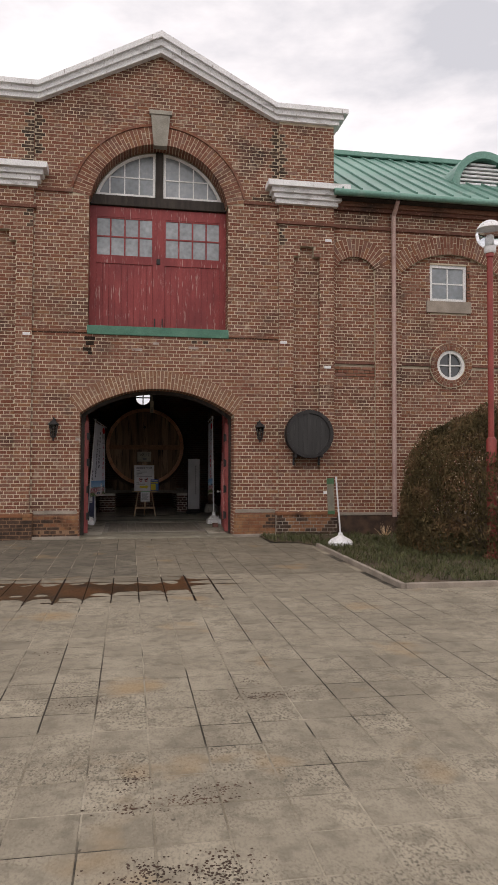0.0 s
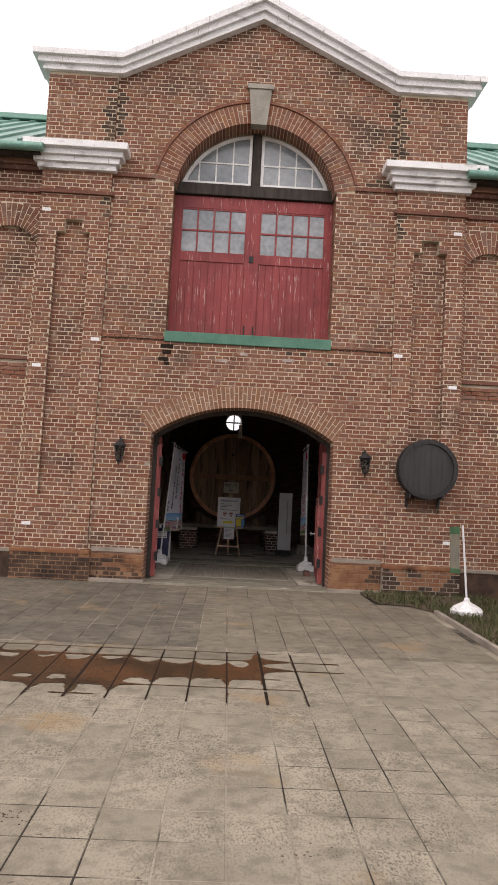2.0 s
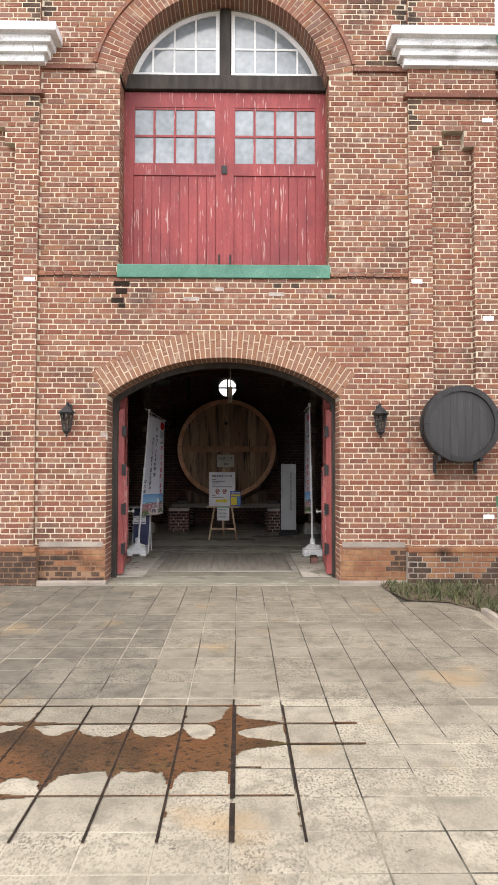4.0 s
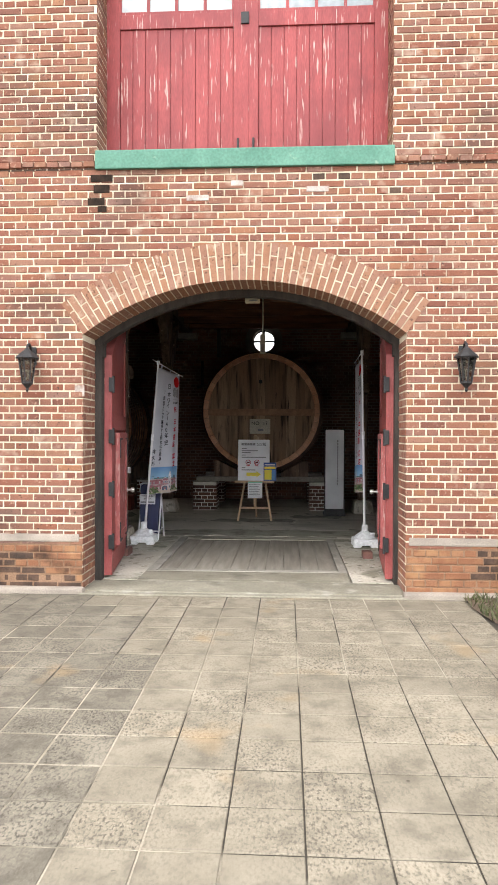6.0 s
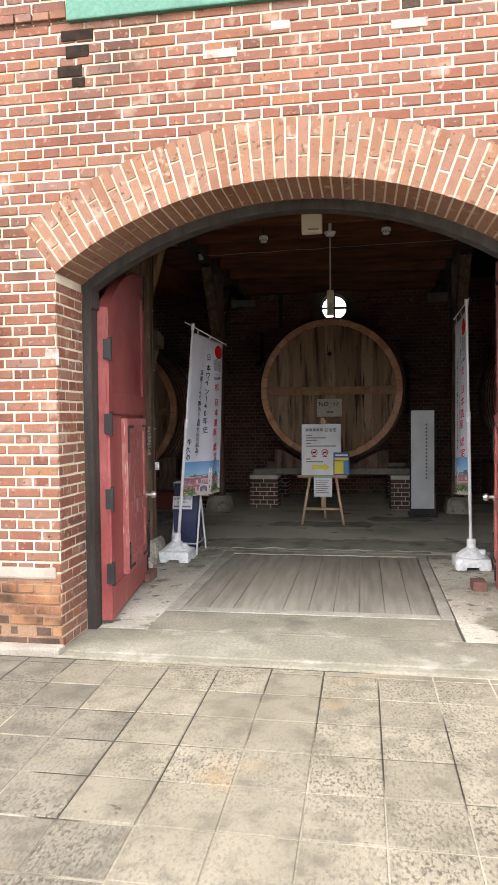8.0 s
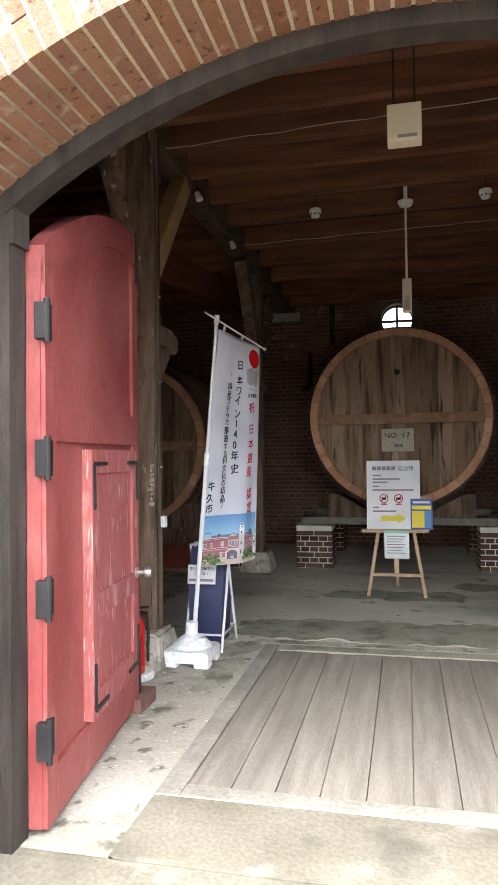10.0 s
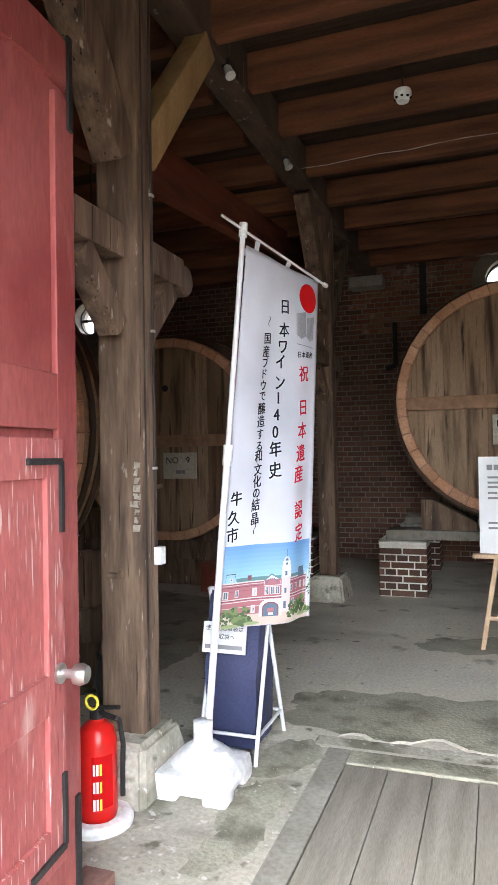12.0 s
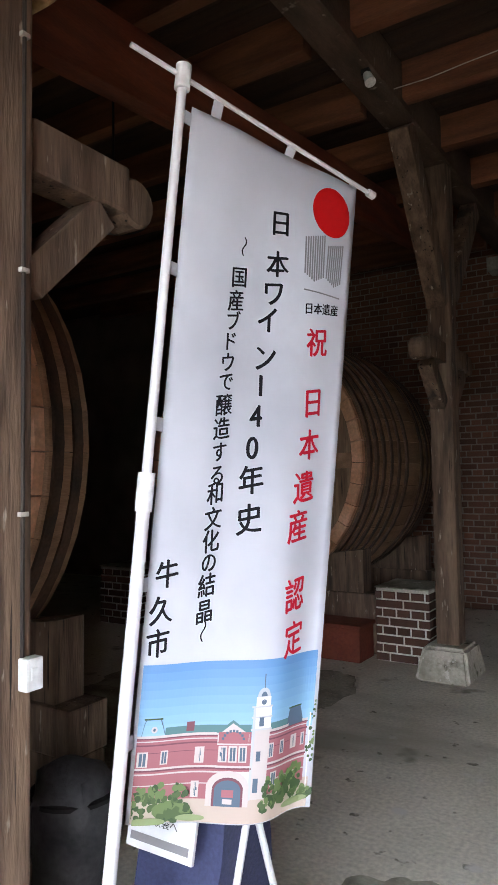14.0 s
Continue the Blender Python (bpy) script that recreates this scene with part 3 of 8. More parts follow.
def voussoirs(name, cx, cz, r0, r1, a0, a1, y0, y1, mat, parent, proud=0.0135, label=""):
    """Arch bricks standing radially, long and short ones in turn."""
    verts, faces = [], []
    n = max(3, round((r0 + (r1 - r0) * 0.35) * (a1 - a0) / COURSE))
    step = (a1 - a0) / n
    for k in range(n):
        split = r0 + (r1 - r0) * (0.36 if k % 2 else 0.66)
        for ra, rb in ((r0, split - JOINT / 2), (split + JOINT / 2, r1)):
            g = JOINT / 2
            pts = []
            for r, s in ((ra, 0), (ra, 1), (rb, 1), (rb, 0)):
                a = a0 + (k + s) * step + (g / r if s == 0 else -g / r)
                pts.append((cx + r * math.cos(a), cz + r * math.sin(a)))
            d = proud + rng.uniform(-0.003, 0.003)
            base = len(verts)
            verts += [(x, y0 - d, z) for x, z in pts] + [(x, y1, z) for x, z in pts]
            faces += [(base, base + 1, base + 2, base + 3)] + [(base + i, base + 4 + i, base + 4 + (i + 1) % 4, base + (i + 1) % 4) for i in range(4)]
    ob = data_part(name, mesh_of(name, verts, faces, mat), parent)
    tagged(ob, label, "", "", "stuff")
    return ob


def ring(bm, cx, cz, r0, r1, y0, y1, seg=48):
    """A closed band round an axis along y."""
    loops = []
    for k in range(seg):
        t = 2 * math.pi * k / seg
        loops.append([bm.verts.new((cx + r * math.cos(t), y, cz + r * math.sin(t))) for r, y in ((r0, y0), (r1, y0), (r1, y1), (r0, y1))])
    for k in range(seg):
        p, q = loops[k], loops[(k + 1) % seg]
        for i in range(4):
            bm.faces.new((p[i], p[(i + 1) % 4], q[(i + 1) % 4], q[i]))
    return bm


def arch_bed(bm, cx, cz, r0, r1, a0, a1, y0, y1, seg=28):
    for k in range(seg):
        a, b = a0 + (a1 - a0) * k / seg, a0 + (a1 - a0) * (k + 1) / seg
        pts = [(cx + r * math.cos(t), cz + r * math.sin(t)) for r, t in ((r0, a), (r1, a), (r1, b), (r0, b))]
        prism(bm, pts, y0, y1)
    return bm

# ---- large structure: front wall ----
GATE_HALF, GATE_SPRING, GATE_R, GATE_CZ, RING = 1.6, 2.55, 2.68, 0.40, 0.37
DOOR_HALF, DOOR_CZ, DOOR_R, DOOR_RING = 1.46, 6.8, 1.46, 0.36
WALL_DEPTH = 0.5


def gate_half(z, ring):
    if z < GATE_SPRING:
        return GATE_HALF
    r = GATE_R + ring
    if z - GATE_CZ >= r:
        return 0.0
    h = math.sqrt(r * r - (z - GATE_CZ) ** 2)
    return min(h, GATE_HALF + (z - GATE_SPRING) * 0.72) if ring else h


def loft_half(z, ring):
    if z < 4.18:
        return 0.0
    if z < DOOR_CZ + 0.25:
        return DOOR_HALF
    r = DOOR_R + ring
    return math.sqrt(max(r * r - (z - DOOR_CZ) ** 2, 0.0))


def front_intervals(ring_g, ring_d, trim=False):
    def f(z):
        half = 2.56 if z < 8.98 else max(2.47 * (10.2 - z) / 1.22, 0)
        holes = []
        e = COURSE * 0.45 if trim else 0.0
        g = min(gate_half(z - e, ring_g), gate_half(z + e, ring_g))
        d = min(loft_half(z - e, ring_d), loft_half(z + e, ring_d))
        if g:
            holes.append((-g, g))
        if d:
            holes.append((-d, d))
        return cut([(-half, half)], holes)
    return f


wall_front = tagged(new("wall_front"), "weathered red brick front wall with a gable and two arched openings", "wall", "", "structure")
bm = fresh()
courses_body(bm, front_intervals(0.12, 0.12), 0.0, 10.2, 0.0, WALL_DEPTH)
ga = math.asin(GATE_HALF / GATE_R)
arch_bed(bm, 0, GATE_CZ, GATE_R, GATE_R + RING, math.pi / 2 - ga, math.pi / 2 + ga, -0.0065, WALL_DEPTH - 0.001)
da = math.asin(0.25 / DOOR_R)
arch_bed(bm, 0, DOOR_CZ, DOOR_R, DOOR_R + DOOR_RING, da, math.pi - da, -0.0065, WALL_DEPTH - 0.001)
for s in (-1, 1):
    box(bm, s * DOOR_HALF, s * 1.6, 0.002, WALL_DEPTH - 0.002, 6.9, 7.12)
part("mortar_bed", bm, M_mortar, wall_front)

rects = bond(front_intervals(RING + 0.004, DOOR_RING + 0.004, True), 0.0, 10.15)
by_gate = [r for r in rects if 0.55 < r[2] < 2.35 and r[0] > -2.54 and r[1] < -1.62 and (r[1] - r[0] > 0.22 or abs(r[1] - r[0] - (STRETCHER / 2 - JOINT)) < 0.004)]
by_gate += [r for r in rects if 0.55 < r[2] < 2.35 and r[0] > 1.62 and r[1] < 2.3 and (r[1] - r[0] > 0.22 or abs(r[1] - r[0] - (STRETCHER / 2 - JOINT)) < 0.004)]
by_gate = by_gate[:298]
single = set(by_gate)
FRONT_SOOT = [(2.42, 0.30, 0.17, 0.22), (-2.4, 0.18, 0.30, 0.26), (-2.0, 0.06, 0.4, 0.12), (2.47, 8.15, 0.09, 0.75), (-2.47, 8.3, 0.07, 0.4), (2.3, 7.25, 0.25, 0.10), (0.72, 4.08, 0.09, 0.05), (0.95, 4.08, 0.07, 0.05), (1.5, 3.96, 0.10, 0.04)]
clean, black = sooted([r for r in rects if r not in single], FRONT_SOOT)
sheet("brickwork", [r for r in clean if r[3] >= 0.49 or abs(r[0] + r[1]) / 2 <= 1.6], lambda u, d, z: (u, d, z), M_brick, wall_front)
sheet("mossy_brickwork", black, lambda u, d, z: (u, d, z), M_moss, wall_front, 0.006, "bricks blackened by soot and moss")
# a proud course on each side of the loft sill; dark strip below paints its shadow
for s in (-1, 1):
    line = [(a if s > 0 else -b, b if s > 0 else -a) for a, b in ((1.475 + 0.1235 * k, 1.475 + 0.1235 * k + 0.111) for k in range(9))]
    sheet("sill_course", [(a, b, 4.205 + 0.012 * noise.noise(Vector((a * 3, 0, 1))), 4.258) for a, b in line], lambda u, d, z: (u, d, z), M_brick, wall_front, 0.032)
    sheet("shadow_course", [(a, b, 4.176, 4.196) for a, b in line], lambda u, d, z: (u, d, z), M_moss, wall_front, 0.009)
foot_rects = [r for r in clean if r[3] < 0.49 and abs(r[0] + r[1]) / 2 > 1.6]
for s in (-1, 1):
    bm = fresh()
    box(bm, min(s * 1.603, s * 2.5), max(s * 1.603, s * 2.5), -0.004, 0.02, 0.0, 0.475)
    part("eroded_joints", bm, M_foot, wall_front, "muddy worn joints at the foot")
sheet("foot_brickwork", foot_rects, lambda u, d, z: (u, d, z), M_brick_dirty, wall_front, 0.009, "orange eroded bricks at the foot")
# reveals of the gate: bricks round the corner
for s in (-1, 1):
    rv = bond(lambda z: [(0.0, 0.44)], 0.0, 2.5, 0.0, 1)
    sheet("reveal_brickwork", rv, (lambda u, d, z: (-1.6 - d, u, z)) if s < 0 else (lambda u, d, z: (1.6 + d, u, z)), M_brick, wall_front, 0.006)
    rv = bond(lambda z: [(0.0, 0.36)], 4.4, 7.0, 0.0, 1)
    sheet("reveal_brickwork", rv, (lambda u, d, z: (-1.46 - d, u, z)) if s < 0 else (lambda u, d, z: (1.46 + d, u, z)), M_brick, wall_front, 0.006)
voussoirs("gate_arch", 0, GATE_CZ, GATE_R - 0.006, GATE_R + RING, math.pi / 2 - ga, math.pi / 2 + ga, 0.0, 0.44, M_arch, wall_front)
voussoirs("loft_arch", 0, DOOR_CZ, DOOR_R - 0.006, DOOR_R + DOOR_RING, da, math.pi - da, 0.0, 0.38, M_brick, wall_front)
bm = fresh()
arch_bed(bm, 0, DOOR_CZ, DOOR_R + DOOR_RING + 0.008, DOOR_R + DOOR_RING + 0.06, da + 0.05, math.pi - da - 0.05, -0.035, 0.0, 36)
part("hood_mould", bm, M_brick, wall_front, "thin projecting brick band over the arch")
for s in (-1, 1):
    bm = fresh()
    box(bm, min(s * 1.8, s * 2.55), max(s * 1.8, s * 2.55), -0.045, 0.0, 7.1, 7.165, 0.006)
    part("string_course", bm, M_brick, wall_front)
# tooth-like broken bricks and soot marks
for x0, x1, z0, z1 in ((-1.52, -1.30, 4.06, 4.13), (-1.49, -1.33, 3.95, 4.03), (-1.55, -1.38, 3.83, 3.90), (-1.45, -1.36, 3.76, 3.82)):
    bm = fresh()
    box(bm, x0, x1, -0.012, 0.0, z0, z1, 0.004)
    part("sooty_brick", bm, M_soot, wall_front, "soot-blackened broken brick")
for x0, x1, z0, z1 in ((-0.12, 0.0, 4.0, 4.055), (0.62, 0.84, 3.93, 3.985), (-0.56, -0.34, 3.86, 3.915), (-1.68, -1.58, 1.93, 2.04)):
    bm = fresh()
    box(bm, x0, x1, -0.0105, 0.0, z0, z1, 0.004)
    part("pale_brick", bm, M_pale_brick, wall_front, "pale mortar-smeared brick")
for s in (-1, 1):
    bm = fresh()
    box(bm, min(s * 1.63, s * 2.5), max(s * 1.63, s * 2.5), -0.012, 0.0, 0.475, 0.555, 0.012)
    part("stone_band", bm, M_mortar_dark, wall_front, "worn pale stone band near the foot")
    bm = fresh()
    box(bm, min(s * 1.57, s * 2.56), max(s * 1.57, s * 2.56), -0.113, 0.0, -0.06, 0.03, 0.02)
    part("footing", bm, M_mortar_dark, wall_front)

bm = fresh()
prism(bm, [(-0.14, 8.2), (0.14, 8.2), (0.21, 8.93), (-0.21, 8.93)], -0.075, 0.1)
box(bm, -0.235, 0.235, -0.1, 0.0, 8.86, 8.95, 0.01)
part("keystone", bm, M_kerb, wall_front, "pale tapered keystone")

# gable and parapet copings
bm = fresh()
for s in (-1, 1):
    for k, (d, a, b) in enumerate(((0.10, 0.0, 0.13), (0.17, 0.13, 0.27), (0.25, 0.27, 0.40))):
        # flat part over the pier, then the slope up to the ridge of the gable
        x_out = 3.80 + 0.085 * (k + 1)
        pts = [(s * x_out, 8.94 + a * 0.78), (s * 2.47, 8.94 + a * 0.78), (0, 10.15 + a), (0, 10.15 + b), (s * 2.47, 8.94 + b * 0.78), (s * x_out, 8.94 + b * 0.78)]
        prism(bm, pts, -0.06 - d * 0.9, 0.55)
part("coping", bm, M_cornice, wall_front, "pale grey moulded coping")

# ---- piers (pilasters) each side of the gate bay ----


def pier_intervals(s):
    def f(z):
        base = (2.56, 3.78)
        holes = []
        if 1.4 < z < 6.06:
            holes.append((2.88, 3.47))
        elif 6.06 <= z < 6.22:
            holes.append((3.02, 3.33))
        return [(a, b) if s > 0 else (-b, -a) for a, b in cut([base], holes)]
    return f


for s in (-1, 1):
    wall = tagged(new("wall_pier_right" if s > 0 else "wall_pier_left"), "red brick pier with a tall sunk panel and white cornice", "wall", "", "structure")
    bm = fresh()
    courses_body(bm, pier_intervals(s), 0.0, 8.97, -0.07, WALL_DEPTH)
    box(bm, min(s * 2.8, s * 3.5), max(s * 2.8, s * 3.5), 0.05, WALL_DEPTH - 0.01, 1.3, 6.3)
    part("mortar_bed", bm, M_mortar, wall)
    clean, black = sooted(bond(pier_intervals(s), 0.45, 8.9, 0.03), [(s * 2.62, 8.2, 0.12, 0.7), (s * 2.62, 6.5, 0.08, 0.3)])
    sheet("brickwork", clean, lambda u, d, z: (u, d - 0.07, z), M_brick, wall)
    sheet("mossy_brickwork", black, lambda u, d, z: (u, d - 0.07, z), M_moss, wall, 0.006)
    pan = (lambda z: [(2.885, 3.465)]) if s > 0 else (lambda z: [(-3.465, -2.885)])
    sheet("panel_brickwork", bond(pan, 1.4, 6.06, 0.05, 1), lambda u, d, z: (u, d + 0.05, z), M_brick, wall)
    step = (lambda z: [(3.025, 3.325)]) if s > 0 else (lambda z: [(-3.325, -3.025)])
    sheet("panel_brickwork", bond(step, 6.06, 6.25, 0.05, 1), lambda u, d, z: (u, d + 0.05, z), M_brick, wall)
    for e, q in ((2.88, 1), (3.47, -1)):
        side = (lambda u, d, z, e=e, s=s, q=q: (s * (e - q * d), u, z))
        sheet("panel_return", bond(lambda z: [(-0.065, 0.05)], 1.4, 6.06, 0.0, 1), side, M_brick, wall, 0.005)
    for e in (3.78, 2.56):
        side = (lambda u, d, z, e=e, s=s: (s * (e + (-d if e > 3 else d)), u, z))
        sheet("return_brickwork", bond(lambda z: [(-0.065, 0.05)], 0.0 if e < 3 else 0.4, 8.9, 0.0, 1), side, M_brick, wall, 0.006)
    # plinth with a stone cap, worn dark bricks
    bm = fresh()
    box(bm, min(s * 2.5, s * 3.84), max(s * 2.5, s * 3.84), -0.13, 0.3, -0.08, 0.42, 0.01)
    part("plinth", bm, M_mortar_dark if s > 0 else M_foot, wall)
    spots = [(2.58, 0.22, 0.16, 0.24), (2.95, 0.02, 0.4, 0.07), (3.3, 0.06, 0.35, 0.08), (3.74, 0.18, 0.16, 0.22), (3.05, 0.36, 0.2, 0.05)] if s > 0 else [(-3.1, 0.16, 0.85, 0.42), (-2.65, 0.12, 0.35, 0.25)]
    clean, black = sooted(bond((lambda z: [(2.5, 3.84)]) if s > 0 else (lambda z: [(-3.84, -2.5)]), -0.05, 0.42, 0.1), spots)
    sheet("plinth_brickwork", clean, lambda u, d, z: (u, d - 0.13, z), M_brick_dirty, wall)
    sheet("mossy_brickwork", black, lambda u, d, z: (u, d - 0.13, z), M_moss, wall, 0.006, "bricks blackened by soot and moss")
    bm = fresh()
    box(bm, min(s * 2.5, s * 3.85), max(s * 2.5, s * 3.85), -0.15, 0.1, 0.42, 0.49, 0.014)
    part("plinth_cap", bm, M_brick_dirty, wall, "worn brick plinth cap")
    for x, z in ((2.66, 4.13), (3.64, 3.62), (3.66, 6.4), (3.62, 0.9)):
        bm = fresh()
        box(bm, s * x - 0.075, s * x + 0.075, -0.083, -0.05, z - 0.03, z + 0.03, 0.004)
        part("anchor_stone", bm, M_cornice, wall, "small white stone set in the brickwork")
    bm = fresh()
    for k in range(4):
        e = 0.02 + 0.065 * (k + 1) * (1.0 if k < 3 else 1.12)
        x0, x1 = 2.56 - e * 0.95, 3.78 + e * 0.95
        box(bm, min(s * x0, s * x1), max(s * x0, s * x1), -0.07 - e, 0.3, 7.13 + 0.1 * k, 7.13 + 0.1 * (k + 1) + (0.02 if k == 3 else 0), 0.008)
    part("cornice", bm, M_cornice, wall, "stepped white cornice with grime streaks")
    bm = fresh()
    box(bm, min(s * 2.5, s * 3.82), max(s * 2.5, s * 3.82), -0.125, 0.0, 6.70, 6.765, 0.006)
    part("string_course", bm, M_brick, wall)

# ---- side wings ----
BAYS = ((3.84, 4.78, 5.83, 0.29), (5.39, 7.80, 5.81, 0.48))


def bay_arc(bay):
    x0, x1, zs, rise = bay
    h = (x1 - x0) / 2
    r = (h * h + rise * rise) / (2 * rise)
    return (x0 + x1) / 2, zs + rise - r, r


def bay_half(bay, z, ring):
    cx, cz, r = bay_arc(bay)
    if z < bay[2]:
        return (bay[1] - bay[0]) / 2
    rr = r + ring
    if z - cz >= rr:
        return 0.0
    h = math.sqrt(rr * rr - (z - cz) ** 2)
    return min(h, (bay[1] - bay[0]) / 2 + (z - bay[2]) * 0.5) if ring else h


def wing_face(s, ring, xmax):
    def f(z):
        holes = []
        for bay in BAYS:
            h = bay_half(bay, z, ring) if z > 0.42 else 0
            c = (bay[0] + bay[1]) / 2
            if h:
                holes.append((c - h, c + h))
        return [(a, b) if s > 0 else (-b, -a) for a, b in cut([(3.79, xmax)], holes)]
    return f


def wing_bay(s, bay, lo, hi):
    def f(z):
        c, h = (bay[0] + bay[1]) / 2, bay_half(bay, z, 0.0)
        if not h:
            return []
        holes = []
        if bay is BAYS[1]:
            if 4.95 < z < 6.08:
                holes.append((6.11, 7.01))
            q = 0.5 * 0.5 - (z - 3.77) ** 2
            if q > 0:
                holes.append((6.6 - math.sqrt(q), 6.6 + math.sqrt(q)))
        return [(a, b) if s > 0 else (-b, -a) for a, b in cut([(c - h, c + h)], holes)]
    return f


for s in (-1, 1):
    xmax = 9.0
    wall = tagged(new("wall_wing_right" if s > 0 else "wall_wing_left"), "red brick side wing with blind arched bays under a green roof", "wall", "", "structure")
    flip = lambda a, b: (min(s * a, s * b), max(s * a, s * b))
    bm = fresh()
    for z0, z1 in ((0.0, 7.4),):
        x0, x1 = flip(3.75, 14.0)
        if s < 0:
            box(bm, x0, x1, 0.14, WALL_DEPTH, z0, z1)
        else:
            for a, b, c, d in ((3.75, 6.1, 0, 7.4), (7.1, 14.0, 0, 7.4), (6.1, 7.1, 0, 3.42), (6.1, 7.1, 4.12, 5.23), (6.1, 7.1, 6.07, 7.4)):
                box(bm, a, b, 0.14, WALL_DEPTH, c, d)
    courses_body(bm, wing_face(s, 0.15, 9.0), 0.0, 7.35, 0.05, 0.2)
    for bay in BAYS:
        c = (bay[0] + bay[1]) / 2
        x0, x1 = flip(bay[0], bay[1])
        box(bm, x0, x1, 0.10, 0.2, 0.3, 3.42) if (s < 0 or bay is BAYS[0]) else None
        cx, cz, r = bay_arc(bay)
        a = math.asin((bay[1] - bay[0]) / 2 / r)
        arch_bed(bm, s * cx, cz, r, r + 0.4, math.pi / 2 - a, math.pi / 2 + a, 0.0435, 0.19)
    x0, x1 = flip(9.0, 14.0)
    box(bm, x0, x1, 0.045, 0.2, 0.0, 7.35)
    part("mortar_bed", bm, M_mortar, wall)
    sheet("brickwork", bond(wing_face(s, 0.406, 8.9 if s > 0 else 5.6), 0.42, 7.3, 0.08), lambda u, d, z: (u, d + 0.05, z), M_brick, wall)
    for bay in BAYS:
        if s < 0 and bay is BAYS[1]:
            continue
        sheet("bay_brickwork", bond(wing_bay(s, bay, 0, 9), 3.82, 6.4, 0.02, 1), lambda u, d, z: (u, d + 0.14, z), M_brick, wall)
        lower = bond(wing_bay(s, bay, 0, 9), 0.42, 3.72 if bay is BAYS[0] else 3.72, 0.02, 1)
        depth = 0.10 if bay is BAYS[0] else 0.14
        sheet("bay_brickwork", lower, lambda u, d, z, depth=depth: (u, d + depth, z), M_brick, wall)
        cx, cz, r = bay_arc(bay)
        a = math.asin((bay[1] - bay[0]) / 2 / r)
        voussoirs("bay_arch", s * cx, cz, r, r + 0.4, math.pi / 2 - a, math.pi / 2 + a, 0.05, 0.14, M_brick, wall)
        x0, x1 = flip(bay[0], bay[1])
        if bay is BAYS[0]:
            bm = fresh()
            box(bm, x0, x1, 0.075, 0.16, 3.73, 3.80, 0.006)
            part("ledge", bm, M_brick, wall)
        else:
            for a0, a1 in ((5.39, 6.09), (7.11, 7.80)):
                bm = fresh()
                box(bm, a0, a1, 0.085, 0.16, 3.73, 3.80, 0.006)
                part("ledge", bm, M_brick, wall)
    # string course, corbelled courses and eaves
    x0, x1 = flip(3.79, 14.0)
    bm = fresh()
    box(bm, x0, x1, 0.0, 0.06, 6.73, 6.80, 0.006)
    part("string_course", bm, M_brick, wall)
    bm = fresh()
    box(bm, x0, x1, -0.03, 0.06, 7.12, 7.20, 0.006)
    box(bm, x0, x1, -0.09, 0.06, 7.20, 7.30, 0.006)
    part("corbel_course", bm, M_brick, wall)
    bm = fresh()
    box(bm, x0, x1, -0.3, 0.3, 7.30, 7.37, 0.004)
    part("eaves_board", bm, M_grey_wood, wall)
    # plinth
    bm = fresh()
    box(bm, x0, x1, -0.02, 0.2, -0.1, 0.40, 0.012)
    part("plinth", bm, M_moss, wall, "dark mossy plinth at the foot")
    bm = fresh()
    box(bm, x0, x1, -0.035, 0.2, 0.40, 0.46, 0.012)
    part("plinth_cap", bm, M_mortar_dark, wall)

# ---- roof ----
roof = tagged(new("roof"), "green standing-seam metal roof over the wings", "roof", "", "structure")
EAVE_Y, EAVE_Z, RIDGE_Y, RIDGE_Z = -0.36, 7.40, 4.7, 10.5
slope = math.atan2(RIDGE_Z - EAVE_Z, RIDGE_Y - EAVE_Y)
run = math.hypot(RIDGE_Z - EAVE_Z, RIDGE_Y - EAVE_Y)
for s in (-1, 1):
    x0, x1 = (3.7, 14.0) if s > 0 else (-14.0, -3.7)
    bm = fresh()
    m = Matrix.Translation((0, EAVE_Y, EAVE_Z)) @ pose(0, 0, 0, math.degrees(slope))
    box(bm, x0, x1, 0, run, 0, 0.05, 0, m)
    part("roof_deck", bm, M_roof, roof)
    seam = mesh_of("seam", *(lambda b: ([tuple(m @ Vector(v)) for v in b[0]], b[1]))(([(-0.02, 0, 0.05), (0.02, 0, 0.05), (0.02, run, 0.05), (-0.02, run, 0.05), (-0.015, 0, 0.095), (0.015, 0, 0.095), (0.015, run, 0.095), (-0.015, run, 0.095)],
                   [(4, 5, 6, 7), (0, 1, 5, 4), (1, 2, 6, 5), (2, 3, 7, 6), (3, 0, 4, 7)])), M_roof)
    for k in range(int((x1 - x0) / 0.42)):
        data_part("seam", seam, roof, Matrix.Translation((x0 + 0.2 + 0.42 * k, 0, 0)))
    bm = fresh()
    box(bm, x0, x1, RIDGE_Y - 0.25, RIDGE_Y + 0.25, RIDGE_Z - 0.02, RIDGE_Z + 0.12, 0.02)
    part("ridge_cap", bm, M_roof, roof)
    bm = fresh()
    lathe(bm, [(0.075, x0), (0.075, x1)], 14, Matrix.Translation((0, EAVE_Y - 0.05, EAVE_Z - 0.04)) @ pose(0, 0, 0, 0, 90, 0))
    part("gutter", bm, M_roof, roof, "", True)
bm = fresh()
box(bm, -14, 14, RIDGE_Y, 10.9, 7.3, 7.4)
box(bm, -14, 14, RIDGE_Y - 0.05, RIDGE_Y + 0.05, 7.4, 10.45)
box(bm, -3.75, 3.75, 0.5, 4.7, 8.85, 8.95)
